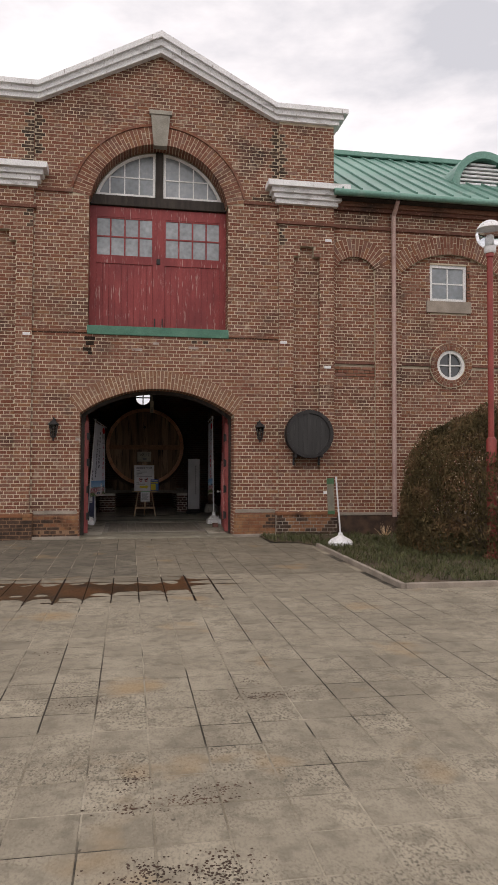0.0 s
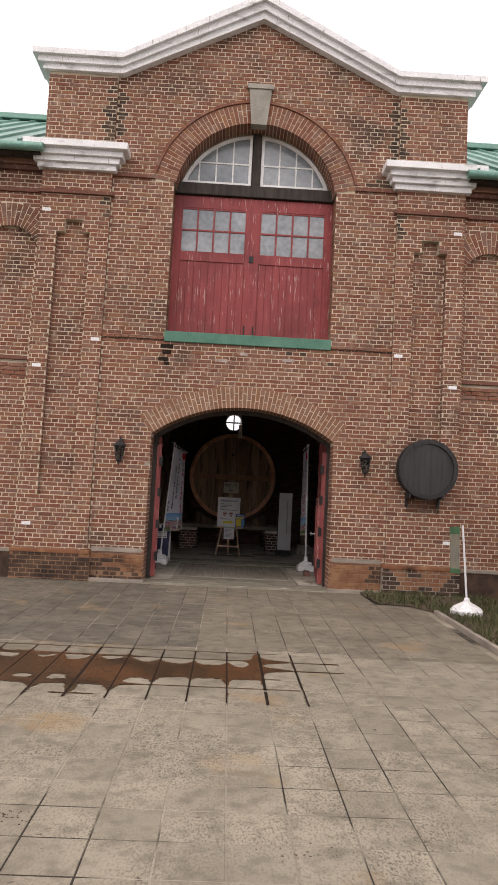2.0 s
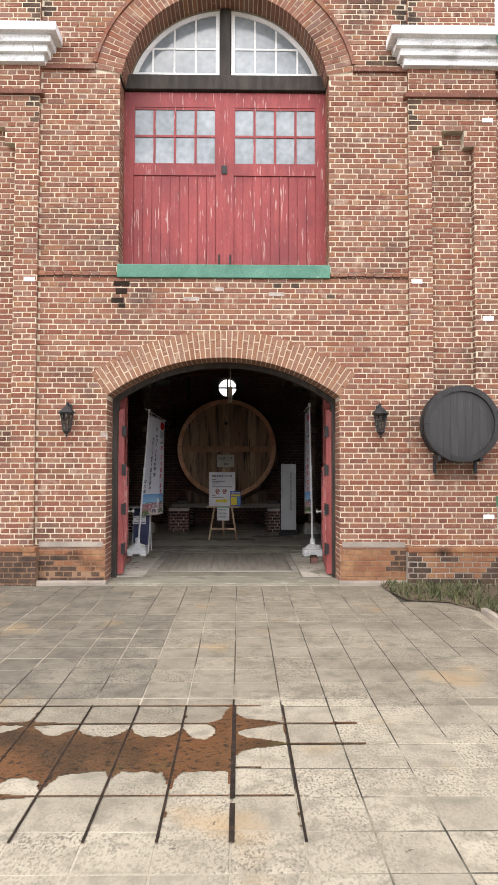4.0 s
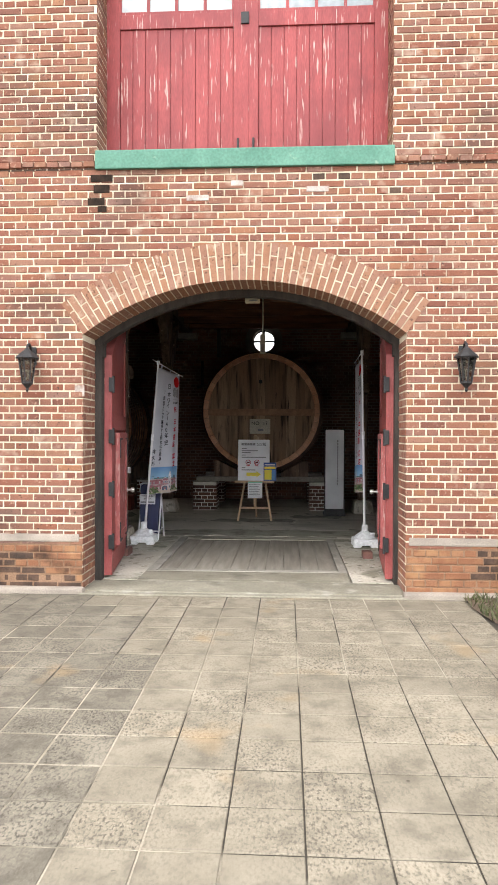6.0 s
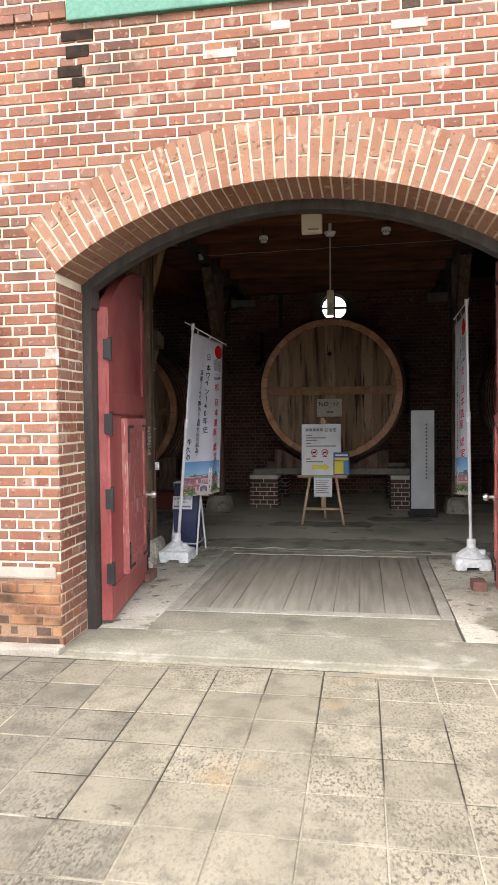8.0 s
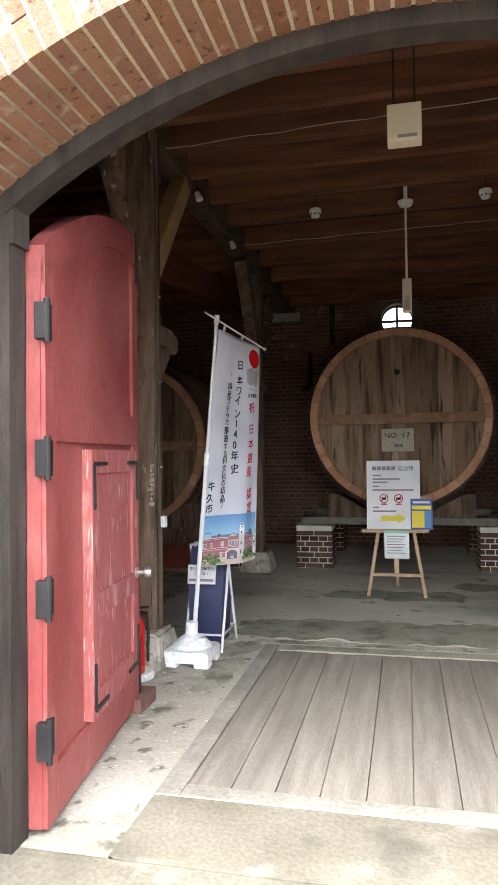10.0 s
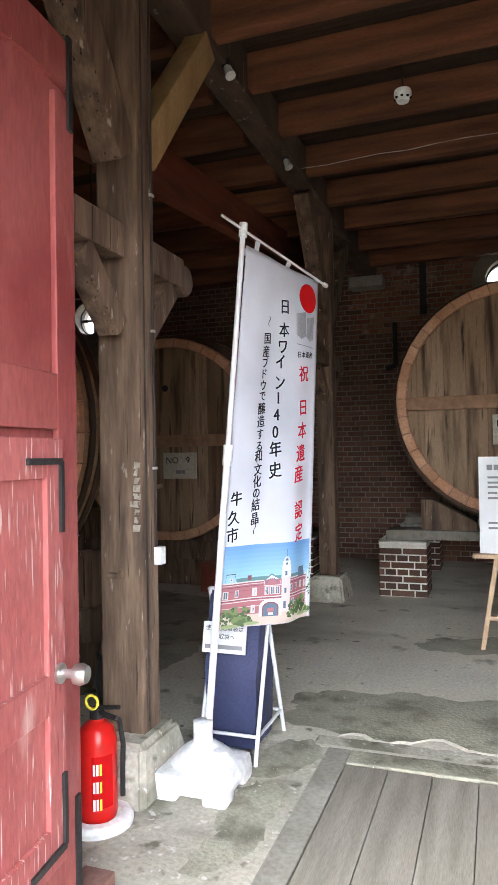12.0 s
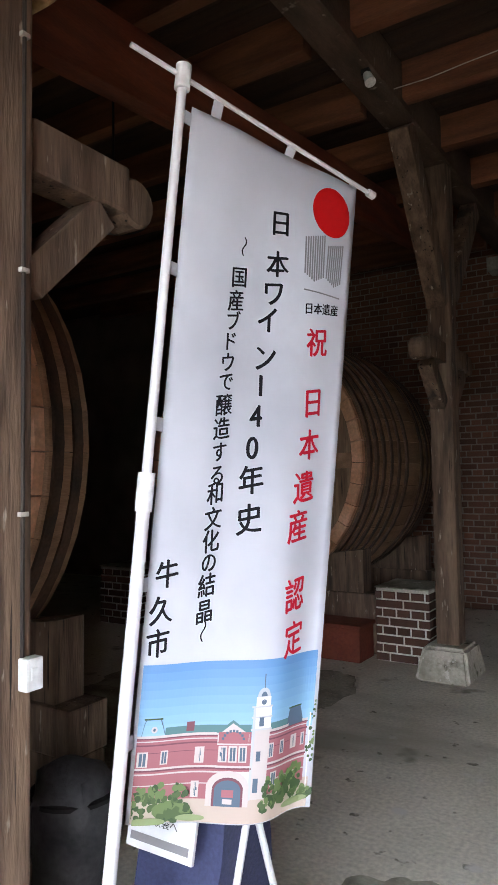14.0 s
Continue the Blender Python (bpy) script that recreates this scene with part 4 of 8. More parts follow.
part("roof_back", bm, M_roof, roof)

# half-round louvred roof vent
dormer = thing("roof_vent", (8.14, 1.4, 8.5), "half-round green roof vent with white louvres", "roof vent")
bm = fresh()
pts = [(8.14 + 0.88 * math.cos(math.pi * k / 16), 8.45 + 0.92 * math.sin(math.pi * k / 16)) for k in range(17)]
inn = [(8.14 + 0.7 * math.cos(math.pi * k / 16), 8.45 + 0.74 * math.sin(math.pi * k / 16)) for k in range(17)]
for a, b, c, d in zip(pts, pts[1:], inn[1:], inn):
    prism(bm, [a, b, c, d], 1.3, 3.4)
part("hood", bm, M_roof, dormer)
bm = fresh()
prism(bm, inn, 1.55, 1.6)
part("backing", bm, M_dark, dormer)
for k in range(6):
    z = 8.55 + 0.1 * k
    w = math.sqrt(max(0.7 ** 2 - (z - 8.45) ** 2, 0.01))
    bm = fresh()
    box(bm, 8.14 - w, 8.14 + w, 1.42, 1.5, z, z + 0.05, 0.004)
    part("louvre", bm, M_cornice, dormer)

# ---- ground and paving ----


def ground_z(y):
    if y > -0.4:
        return -0.025
    if y > -4.6:
        return -0.025 - 0.07 * (-0.4 - y) / 4.2
    return max(-0.095 - 0.004 * (-4.6 - y), -0.13)


ys = [-400, -60, -30, -16, -14, -12, -10, -8, -6, -4.6, -2.5, -0.4, 0.02]
verts, faces = [], []
for y in ys:
    for x in (-400, 400):
        verts.append((x, y, ground_z(y) - 0.0027))
for k in range(len(ys) - 1):
    faces.append((2 * k, 2 * k + 1, 2 * k + 3, 2 * k + 2))
kk = len(verts)
verts += [(-400, 0.02, -0.15), (400, 0.02, -0.15), (400, 400, -0.15), (-400, 400, -0.15)]
faces.append((kk, kk + 1, kk + 2, kk + 3))
ground = new("ground", mesh_of("ground", verts, faces, M_joint))
tagged(ground, "sandy ground under and beyond the paving", "ground", "", "structure")

# ---- unseen wall behind the walk, added to block low sky light ----
bm = fresh()
box(bm, -60, 60, -36.4, -36, -0.3, 2.6)
wall_sky_block = part("wall_sky_block", bm, M_far)
tagged(wall_sky_block, "plain brown unseen wall added to block low sky light", "wall", "", "structure")

# ---- floor inside ----
floor = tagged(new("floor"), "worn patched concrete cellar floor", "floor", "", "structure")
bm = fresh()
for a in ((-13.5, -2.3, 0.5, 10.0), (-2.3, -1.16, 3.56, 10.0), (1.12, 2.3, 3.56, 10.0), (2.3, 13.5, 0.5, 10.0), (-1.16, 1.12, 3.56, 10.0)):
    box(bm, a[0], a[1], a[2], a[3], -0.2, 0.0)
box(bm, -1.2, 1.2, 0.9, 3.7, -0.25, -0.06)
part("slab", bm, M_floor, floor)
for s in (-1, 1):
    bm = fresh()
    box(bm, min(s * 1.14, s * 2.3), max(s * 1.14, s * 2.3), 0.502, 3.56, -0.2, -0.0015)
    part("side_slab", bm, M_side, floor, "pale worn concrete beside the deck")
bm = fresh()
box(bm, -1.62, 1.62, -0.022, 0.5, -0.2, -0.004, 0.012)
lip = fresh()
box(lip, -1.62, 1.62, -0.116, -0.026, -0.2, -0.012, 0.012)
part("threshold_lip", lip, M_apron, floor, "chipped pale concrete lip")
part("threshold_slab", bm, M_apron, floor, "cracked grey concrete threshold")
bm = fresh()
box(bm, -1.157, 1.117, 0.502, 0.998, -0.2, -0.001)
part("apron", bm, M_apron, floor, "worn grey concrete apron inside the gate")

# ---- inner shell: back wall, ends, ceiling ----
wall_back = tagged(new("wall_back"), "dark old brick back wall with a round window", "wall", "", "structure")


ROUND_X = (-6.68, -0.13, 6.68)
bm = fresh()
box(bm, -13.5, 13.5, 10.0, 10.4, -0.1, 3.5)
for x0, x1 in ((-13.5, -6.98), (-6.38, -0.43), (0.17, 6.38), (6.98, 13.5)):
    box(bm, x0, x1, 10.0, 10.4, 3.5, 4.2)
box(bm, -13.5, 13.5, 10.0, 10.4, 4.2, 7.4)
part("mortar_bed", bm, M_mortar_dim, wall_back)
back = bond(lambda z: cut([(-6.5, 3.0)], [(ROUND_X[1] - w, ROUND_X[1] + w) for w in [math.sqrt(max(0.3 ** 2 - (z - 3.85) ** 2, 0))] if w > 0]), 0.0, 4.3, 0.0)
# high bricks take the lighter front clay, so the lit area is painted in
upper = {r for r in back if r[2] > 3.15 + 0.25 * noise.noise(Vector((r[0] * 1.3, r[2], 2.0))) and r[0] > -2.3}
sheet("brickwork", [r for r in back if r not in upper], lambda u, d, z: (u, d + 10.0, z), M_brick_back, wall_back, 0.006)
sheet("upper_brickwork", [r for r in back if r in upper], lambda u, d, z: (u, d + 10.0, z), M_brick, wall_back, 0.006, "orange bricks high on the wall in a lit tone")
for x in (-1.99, 1.96):
    bm = fresh()
    box(bm, x - 0.24, x + 0.24, 9.72, 9.998, 3.86, 4.012, 0.015)
    part("pad_stone", bm, M_kerb, wall_back, "pale pad stone under the beam end")
for x in ROUND_X:
    bm = fresh()
    ring(bm, x, 3.85, 0.27, 0.45, 9.97, 10.38, 40)
    part("window_ring", bm, M_mortar_dim, wall_back)
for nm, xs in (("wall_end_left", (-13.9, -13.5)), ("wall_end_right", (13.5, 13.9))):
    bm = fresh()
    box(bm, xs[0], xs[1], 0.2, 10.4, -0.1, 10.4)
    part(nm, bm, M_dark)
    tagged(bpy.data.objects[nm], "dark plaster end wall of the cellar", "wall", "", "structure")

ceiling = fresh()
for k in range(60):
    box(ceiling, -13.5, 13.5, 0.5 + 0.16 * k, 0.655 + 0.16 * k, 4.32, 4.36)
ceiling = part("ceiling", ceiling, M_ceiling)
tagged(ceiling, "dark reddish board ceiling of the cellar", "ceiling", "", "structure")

# ---- loft doors and fanlight ----
LOFT_Y = 0.40
lunette = thing("window_1", (0, LOFT_Y, 7.24), "white arched fanlight in two leaves above the loft doors", "window", "", "structure")


def arc_x(z, r):
    return math.sqrt(max(r * r - (z - DOOR_CZ) ** 2, 0))


LR = 1.43
for s in (-1, 1):
    outer = [(s * 0.085, 7.24)]
    n = 14
    a_lo = math.asin((7.24 - DOOR_CZ) / LR)
    a_hi = math.acos(0.085 / LR)
    outer = [(s * LR * math.cos(a_lo + (a_hi - a_lo) * k / n), DOOR_CZ + LR * math.sin(a_lo + (a_hi - a_lo) * k / n)) for k in range(n + 1)]
    outer.append((s * 0.085, 7.24))
    cx, cz = s * 0.66, 7.62
    inner = []
    r2 = LR - 0.065
    b_lo = math.asin((7.24 + 0.06 - DOOR_CZ) / r2)
    b_hi = math.acos(0.14 / r2)
    inner = [(s * r2 * math.cos(b_lo + (b_hi - b_lo) * k / n), DOOR_CZ + r2 * math.sin(b_lo + (b_hi - b_lo) * k / n)) for k in range(n + 1)]
    inner.append((s * 0.14, 7.30))
    bm = fresh()
    for k in range(len(outer)):
        q = (k + 1) % len(outer)
        prism(bm, [outer[k], outer[q], inner[q], inner[k]], LOFT_Y - 0.02, LOFT_Y + 0.04)
    fr = part("frame", bm, M_white_frame, lunette)
    bm = fresh()
    for x in (0.43, 0.74, 1.05):
        zt = DOOR_CZ + math.sqrt(r2 * r2 - x * x)
        box(bm, s * x - 0.013, s * x + 0.013, LOFT_Y - 0.015, LOFT_Y + 0.02, 7.29, zt + 0.01)
    for z in (7.66,):
        xe = arc_x(z, r2)
        box(bm, min(s * 0.13, s * xe), max(s * 0.13, s * xe), LOFT_Y - 0.012, LOFT_Y + 0.018, z - 0.013, z + 0.013)
    part("glazing_bar", bm, M_white_frame, fr)
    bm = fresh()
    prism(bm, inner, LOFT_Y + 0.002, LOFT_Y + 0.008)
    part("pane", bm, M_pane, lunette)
bm = fresh()
box(bm, -0.075, 0.075, LOFT_Y - 0.06, LOFT_Y + 0.08, 7.22, 8.24, 0.008)
box(bm, -1.46, 1.46, LOFT_Y - 0.09, LOFT_Y + 0.08, 7.02, 7.235, 0.012)
part("transom", bm, M_grey_wood, lunette, "weathered grey timber transom and mullion")

loft = thing("door_1", (0, LOFT_Y, 4.36), "closed pair of peeling red plank loft doors with glazed tops", "door", "", "structure")
for s in (-1, 1):
    x0, x1 = s * 0.012, s * 1.46
    a, b = min(x0, x1), max(x0, x1)
    leaf = []
    bm = fresh()
    box(bm, a, b, LOFT_Y, LOFT_Y + 0.05, 4.36, 7.02)
    part("backing", bm, M_red, loft)
    bm = fresh()
    for u0, u1, z0, z1 in ((0.012, 0.13, 4.36, 7.0), (1.32, 1.46, 4.36, 7.0), (0.13, 1.32, 6.78, 7.0), (0.13, 1.32, 5.78, 5.93), (0.13, 1.32, 4.36, 4.44)):
        box(bm, min(s * u0, s * u1), max(s * u0, s * u1), LOFT_Y - 0.03, LOFT_Y + 0.01, z0, z1, 0.005)
    part("door_frame", bm, M_red, loft)
    plank = []
    for k in range(9):
        u0 = 0.133 + 0.132 * k
        bm = fresh()
        box(bm, min(s * u0, s * (u0 + 0.126)), max(s * u0, s * (u0 + 0.126)), LOFT_Y - 0.012, LOFT_Y + 0.01, 4.44, 5.78, 0.004)
        part("plank", bm, M_red, loft)
    bm = fresh()
    for k in range(5):
        u = 0.13 + 1.19 * k / 4
        box(bm, s * u - 0.016, s * u + 0.016, LOFT_Y - 0.025, LOFT_Y + 0.01, 5.93, 6.78)
    for z in (5.945, 6.36, 6.765):
        box(bm, min(s * 0.13, s * 1.32), max(s * 0.13, s * 1.32), LOFT_Y - 0.022, LOFT_Y + 0.01, z - 0.016, z + 0.016)
    part("glazing_bar", bm, M_red, loft)
    for i in range(4):
        for j in range(2):
            u0, u1 = 0.146 + 0.2975 * i, 0.146 + 0.2975 * i + 0.266
            z0 = 5.965 + 0.412 * j
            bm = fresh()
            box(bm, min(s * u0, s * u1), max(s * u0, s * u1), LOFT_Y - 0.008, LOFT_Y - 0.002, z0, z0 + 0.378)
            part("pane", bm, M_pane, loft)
    bm = fresh()
    rod(bm, (s * 0.08, LOFT_Y - 0.045, 4.40), (s * 0.08, LOFT_Y - 0.045, 4.62), 0.012)
    part("bolt", bm, M_iron, loft)
bm = fresh()
box(bm, -0.03, 0.03, LOFT_Y - 0.034, LOFT_Y - 0.005, 4.37, 7.0, 0.004)
part("meeting_strip", bm, M_red, loft)
bm = fresh()
box(bm, -0.05, 0.03, LOFT_Y - 0.05, LOFT_Y, 5.8, 5.92, 0.005)
part("latch", bm, M_iron, loft)
bm = fresh()
box(bm, -1.47, 1.47, -0.045, LOFT_Y + 0.02, 4.175, 4.36, 0.01)
part("sill", bm, M_green, loft, "green painted wooden sill board")

# ---- gate: timber frame and two open leaves ----
FR_Y0, FR_Y1 = 0.44, 0.555
gate_frame = thing("door_2", (0, FR_Y0, 0), "arched timber gate frame with two red leaves swung open inward", "gate", "", "structure")
bm = fresh()
arch_bed(bm, 0, GATE_CZ, GATE_R - 0.075, GATE_R + 0.02, math.pi / 2 - ga, math.pi / 2 + ga, FR_Y0 - 0.005, FR_Y1 - 0.004)
for s in (-1, 1):
    inner = 1.53 if s < 0 else 1.56
    box(bm, min(s * inner, s * 1.61), max(s * inner, s * 1.61), FR_Y0, FR_Y1 + 0.002, -0.004, 2.63)
    box(bm, min(s * (inner - 0.02), s * 1.66), max(s * (inner - 0.02), s * 1.66), 0.443, FR_Y1 + 0.004, 2.38, 2.72)
part("timber_frame", bm, M_grey_wood, gate_frame, "weathered dark grey timber frame")
LEAF_W = 1.5
HINGES = (0.39, 0.96, 1.53, 2.09)


def leaf_top(u):
    """Height of the leaf at a distance u from its hinges."""
    return GATE_CZ + math.sqrt((GATE_R - 0.175) ** 2 - (LEAF_W - u) ** 2)


for s in (-1, 1):
    # the leaf stands along y, its inner face towards the passage
    px = -1.50 if s < 0 else 1.535
    yaw = 7.5 if s < 0 else -5.0
    leaf = fresh()
    pts = [(0.0, 0.03)] + [(LEAF_W, 0.03)] + [(LEAF_W * (1 - k / 12), leaf_top(LEAF_W * (1 - k / 12))) for k in range(13)]
    m = Matrix.Translation((px, 0.565, 0)) @ pose(0, 0, 0, 0, 0, 90 + yaw)
    prism(leaf, pts, -0.03, 0.03, m)
    leaf = part("leaf", leaf, M_red_in, gate_frame, "faded red plank leaf standing open")
    inner = -0.03 if s < 0 else 0.03  # face that looks into the passage, in the leaf's own y
    fy = (-0.052, -0.03) if s < 0 else (0.03, 0.052)
    bm = fresh()
    for u0, u1, z0, z1 in ((0.0, 0.12, 0.03, 2.36), (LEAF_W - 0.13, LEAF_W, 0.03, leaf_top(LEAF_W) - 0.2), (0.12, LEAF_W - 0.13, 0.03, 0.25), (0.12, LEAF_W - 0.13, 1.60, 1.78)):
        box(bm, u0, u1, fy[0], fy[1], z0, z1, 0.005, m)
    for k in range(12):
        ua, ub = LEAF_W * k / 12, LEAF_W * (k + 1) / 12
        prism(bm, [(ua, leaf_top(ua) - 0.16), (ub, leaf_top(ub) - 0.16), (ub, leaf_top(ub)), (ua, leaf_top(ua))], fy[0], fy[1], m)
    part("rail", bm, M_red_in, leaf)
    # wicket door let into the leaf
    bm = fresh()
    box(bm, 0.50, 1.34, fy[0] * 1.25, fy[1] * 1.0 if s < 0 else fy[1] * 1.25, 0.27, 1.57, 0.004, m) if s < 0 else box(bm, 0.50, 1.34, 0.03, 0.062, 0.27, 1.57, 0.004, m)
    wicket = part("wicket", bm, M_wicket, leaf, "small wicket door with flaking paint")
    f2 = (-0.082, -0.06) if s < 0 else (0.058, 0.08)
    bm = fresh()
    for u0, u1, z0, z1 in ((0.50, 0.60, 0.27, 1.57), (1.24, 1.34, 0.27, 1.57), (0.60, 1.24, 1.45, 1.57), (0.60, 1.24, 0.27, 0.40), (0.60, 1.24, 0.74, 0.86)):
        box(bm, u0, u1, f2[0], f2[1], z0, z1, 0.004, m)
    part("wicket_rail", bm, M_wicket, wicket)
    f3 = (-0.092, -0.08) if s < 0 else (0.078, 0.09)
    for u, z, du, dz in ((0.52, 1.50, 1, -1), (1.32, 1.50, -1, -1), (0.52, 0.32, 1, 1), (1.32, 0.32, -1, 1)):
        bm = fresh()
        box(bm, min(u, u + du * 0.2), max(u, u + du * 0.2), f3[0], f3[1], z - 0.010, z + 0.010, 0, m)
        box(bm, u - 0.010, u + 0.010, f3[0], f3[1], min(z, z + dz * 0.22), max(z, z + dz * 0.22), 0, m)
        part("corner_strap", bm, M_iron, wicket, "black iron corner strap")
    for u, z, du, dz in ((LEAF_W - 0.035, leaf_top(LEAF_W) - 0.28, -1, 1), (LEAF_W - 0.035, 0.10, -1, 1)):
        bm = fresh()
        box(bm, u - 0.014, u + 0.014, f3[0] + 0.03 * (1 if s < 0 else -1), f3[1] + 0.03 * (1 if s < 0 else -1), z - 0.02, z + 0.3, 0, m)
        part("edge_strap", bm, M_iron, leaf)
    bm = fresh()
    hy = -0.10 if s < 0 else 0.10
    lathe(bm, [(0.032, 0.0), (0.032, 0.012), (0.014, 0.014), (0.014, 0.05), (0.03, 0.055), (0.034, 0.075), (0.026, 0.095)], 16, m @ Matrix.Translation((1.30, -0.08 if s < 0 else 0.078, 0.85)) @ pose(0, 0, 0, 90 if s < 0 else -90))
    part("knob", bm, M_chrome, wicket, "worn steel door knob", True)
    for z in HINGES:
        bm = fresh()
        box(bm, -0.035, 0.05, fy[0] - 0.012, fy[1] + 0.012, z - 0.075, z + 0.075, 0.004, m)
        rod(bm, m @ Vector((-0.02, fy[0] - 0.015 if s < 0 else fy[1] + 0.015, z - 0.09)), m @ Vector((-0.02, fy[0] - 0.015 if s < 0 else fy[1] + 0.015, z + 0.09)), 0.014)
        part("hinge", bm, M_iron, gate_frame, "black iron hinge")
wedge = thing("door_wedge", (-1.62, 2.02, 0), "reddish wooden block holding the open gate leaf", "door stop")
bm = fresh()
box(bm, -1.70, -1.58, 1.90, 2.16, 0, 0.085, 0.006)
part("block", bm, M_wedge, wedge)
wedge2 = thing("door_wedge", (1.46, 2.0, 0), "reddish wooden block holding the open gate leaf", "door stop")
bm = fresh()
box(bm, 1.40, 1.52, 1.92, 2.1, 0, 0.085, 0.006)
part("block", bm, M_wedge, wedge2)

# ---- wall lanterns ----
lantern = thing("wall_lantern", (-2.1, 0, 2.2), "black iron wall lantern with smoked glass on the brick wall", "wall lamp", "lanterns beside the gate")


def lantern_at(root, ox):
    bm = fresh()
    box(bm, ox - 0.035, ox + 0.035, -0.03, -0.002, 2.24, 2.42, 0.008)
    part("back_plate", bm, M_iron, root)
    bm = fresh()
    pts = [(0, -0.02, 2.30), (0.0, -0.07, 2.40), (0.0, -0.12, 2.44), (0.0, -0.16, 2.42), (0.0, -0.17, 2.38)]
    for p, q in zip(pts, pts[1:]):
        rod(bm, (ox + p[0], p[1], p[2]), (ox + q[0], q[1], q[2]), 0.013)
    part("arm", bm, M_iron, root)
    bm = fresh()
    lathe(bm, [(0.012, 2.40), (0.02, 2.385), (0.05, 2.36), (0.10, 2.315), (0.118, 2.295), (0.112, 2.285)], 8, Matrix.Translation((ox, -0.17, 0)))
    part("roof_cap", bm, M_iron, root)
    bm = fresh()
    lathe(bm, [(0.045, 2.04), (0.05, 2.06), (0.085, 2.285)], 8, Matrix.Translation((ox, -0.17, 0)))
    part("glass_body", bm, M_lampglass, root, "smoked glass body")
    for k in range(8):
        a = 2 * math.pi * k / 8
        bm = fresh()
        rod(bm, (ox + 0.05 * math.cos(a), -0.17 + 0.05 * math.sin(a), 2.05), (ox + 0.088 * math.cos(a), -0.17 + 0.088 * math.sin(a), 2.288), 0.006, None, 6)
        part("glazing_rib", bm, M_iron, root)
    bm = fresh()
    lathe(bm, [(0.052, 2.065), (0.055, 2.045), (0.03, 2.02), (0.012, 2.0), (0.018, 1.985), (0.004, 1.96)], 10, Matrix.Translation((ox, -0.17, 0)))
    part("finial", bm, M_iron, root)


lantern_at(lantern, -2.1)
copy_thing(lantern, Matrix.Translation((2.13, 0, 2.2)))

# ---- display barrel hung on the right pier ----
barrel = thing("wall_barrel", (3.18, -0.08, 1.68), "black painted barrel head hung on the brick pier", "barrel")
BX, BZ, BR = 3.18, 2.15, 0.50
for k in range(20):
    a, b = 2 * math.pi * k / 20, 2 * math.pi * (k + 0.985) / 20
    bm = fresh()
    for t0, t1 in ((a, (a + b) / 2), ((a + b) / 2, b)):
        pts = [(BX + r * math.cos(t), BZ + r * math.sin(t)) for r, t in ((BR - 0.062, t0), (BR, t0), (BR, t1), (BR - 0.062, t1))]
        prism(bm, pts, -0.36, -0.05)
    part("stave", bm, M_blackpaint, barrel)
for k in range(9):
    x0 = -0.44 + 0.098 * k
    rr = BR - 0.05
    up = [(x0 + 0.096 * i / 4, math.sqrt(max(rr * rr - (x0 + 0.096 * i / 4) ** 2, 0.0001))) for i in range(5)]
    bm = fresh()
    prism(bm, [(BX + x, BZ + z) for x, z in up + [(x, -z) for x, z in up[::-1]]], -0.325, -0.30)
    part("head_board", bm, M_barrelhead, barrel)
for y in (-0.33, -0.2):
    bm = fresh()
    ring(bm, BX, BZ, BR, BR + 0.012, y - 0.025, y + 0.025, 40)
    part("hoop", bm, M_iron, barrel)
for dx in (-0.30, 0.26):
    bm = fresh()
    box(bm, BX + dx - 0.02, BX + dx + 0.02, -0.34, -0.06, BZ - 0.50, BZ - 0.42, 0.004)
    box(bm, BX + dx - 0.02, BX + dx + 0.02, -0.10, -0.06, BZ - 0.66, BZ - 0.44, 0.004)
    part("bracket", bm, M_iron, barrel, "black iron bracket")

# ---- downpipe ----
pipe = thing("downpipe", (5.17, -0.02, 0.36), "pinkish painted downpipe on the brick wing", "downpipe")
bm = fresh()
rod(bm, (5.17, -0.06, 0.36), (5.17, -0.06, 7.05), 0.05, None, 14)
rod(bm, (5.17, -0.06, 7.05), (5.17, -0.33, 7.3), 0.05, None, 14)
part("pipe", bm, M_pipe, pipe, "", True)
for z in (0.6, 1.6, 2.6, 3.7, 4.9, 6.1):
    bm = fresh()
    lathe(bm, [(0.06, z), (0.06, z + 0.05)], 14, Matrix.Translation((5.17, -0.06, 0)))
    box(bm, 5.155, 5.185, -0.06, 0.05, z + 0.01, z + 0.04)
    part("bracket", bm, M_pipe, pipe)

# ---- wing windows ----
win = thing("window_2", (6.56, 0.16, 5.23), "white four-light window with a grey stone sill", "window", "", "structure")
bm = fresh()
for a in ((6.11, 6.18, 5.23, 6.07), (6.94, 7.01, 5.23, 6.07), (6.18, 6.94, 5.23, 5.30), (6.18, 6.94, 6.0, 6.07)):
    box(bm, a[0], a[1], 0.17, 0.26, a[2], a[3], 0.004)
fr = part("frame", bm, M_white_frame, win)
bm = fresh()
box(bm, 6.545, 6.575, 0.19, 0.23, 5.30, 6.0)
box(bm, 6.18, 6.94, 0.192, 0.228, 5.63, 5.66)
part("glazing_bar", bm, M_white_frame, fr)
for x0, x1 in ((6.18, 6.545), (6.575, 6.94)):
    for z0, z1 in ((5.30, 5.63), (5.66, 6.0)):
        bm = fresh()
        box(bm, x0, x1, 0.205, 0.211, z0, z1)
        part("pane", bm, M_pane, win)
bm = fresh()
box(bm, 6.02, 7.1, 0.09, 0.3, 4.96, 5.23, 0.012)
part("sill", bm, M_mortar_dark, win, "grey stone sill")
rw = thing("window_3", (6.6, 0.16, 3.45), "small round window with white cross bars in a brick ring", "window", "", "structure")
bm = fresh()
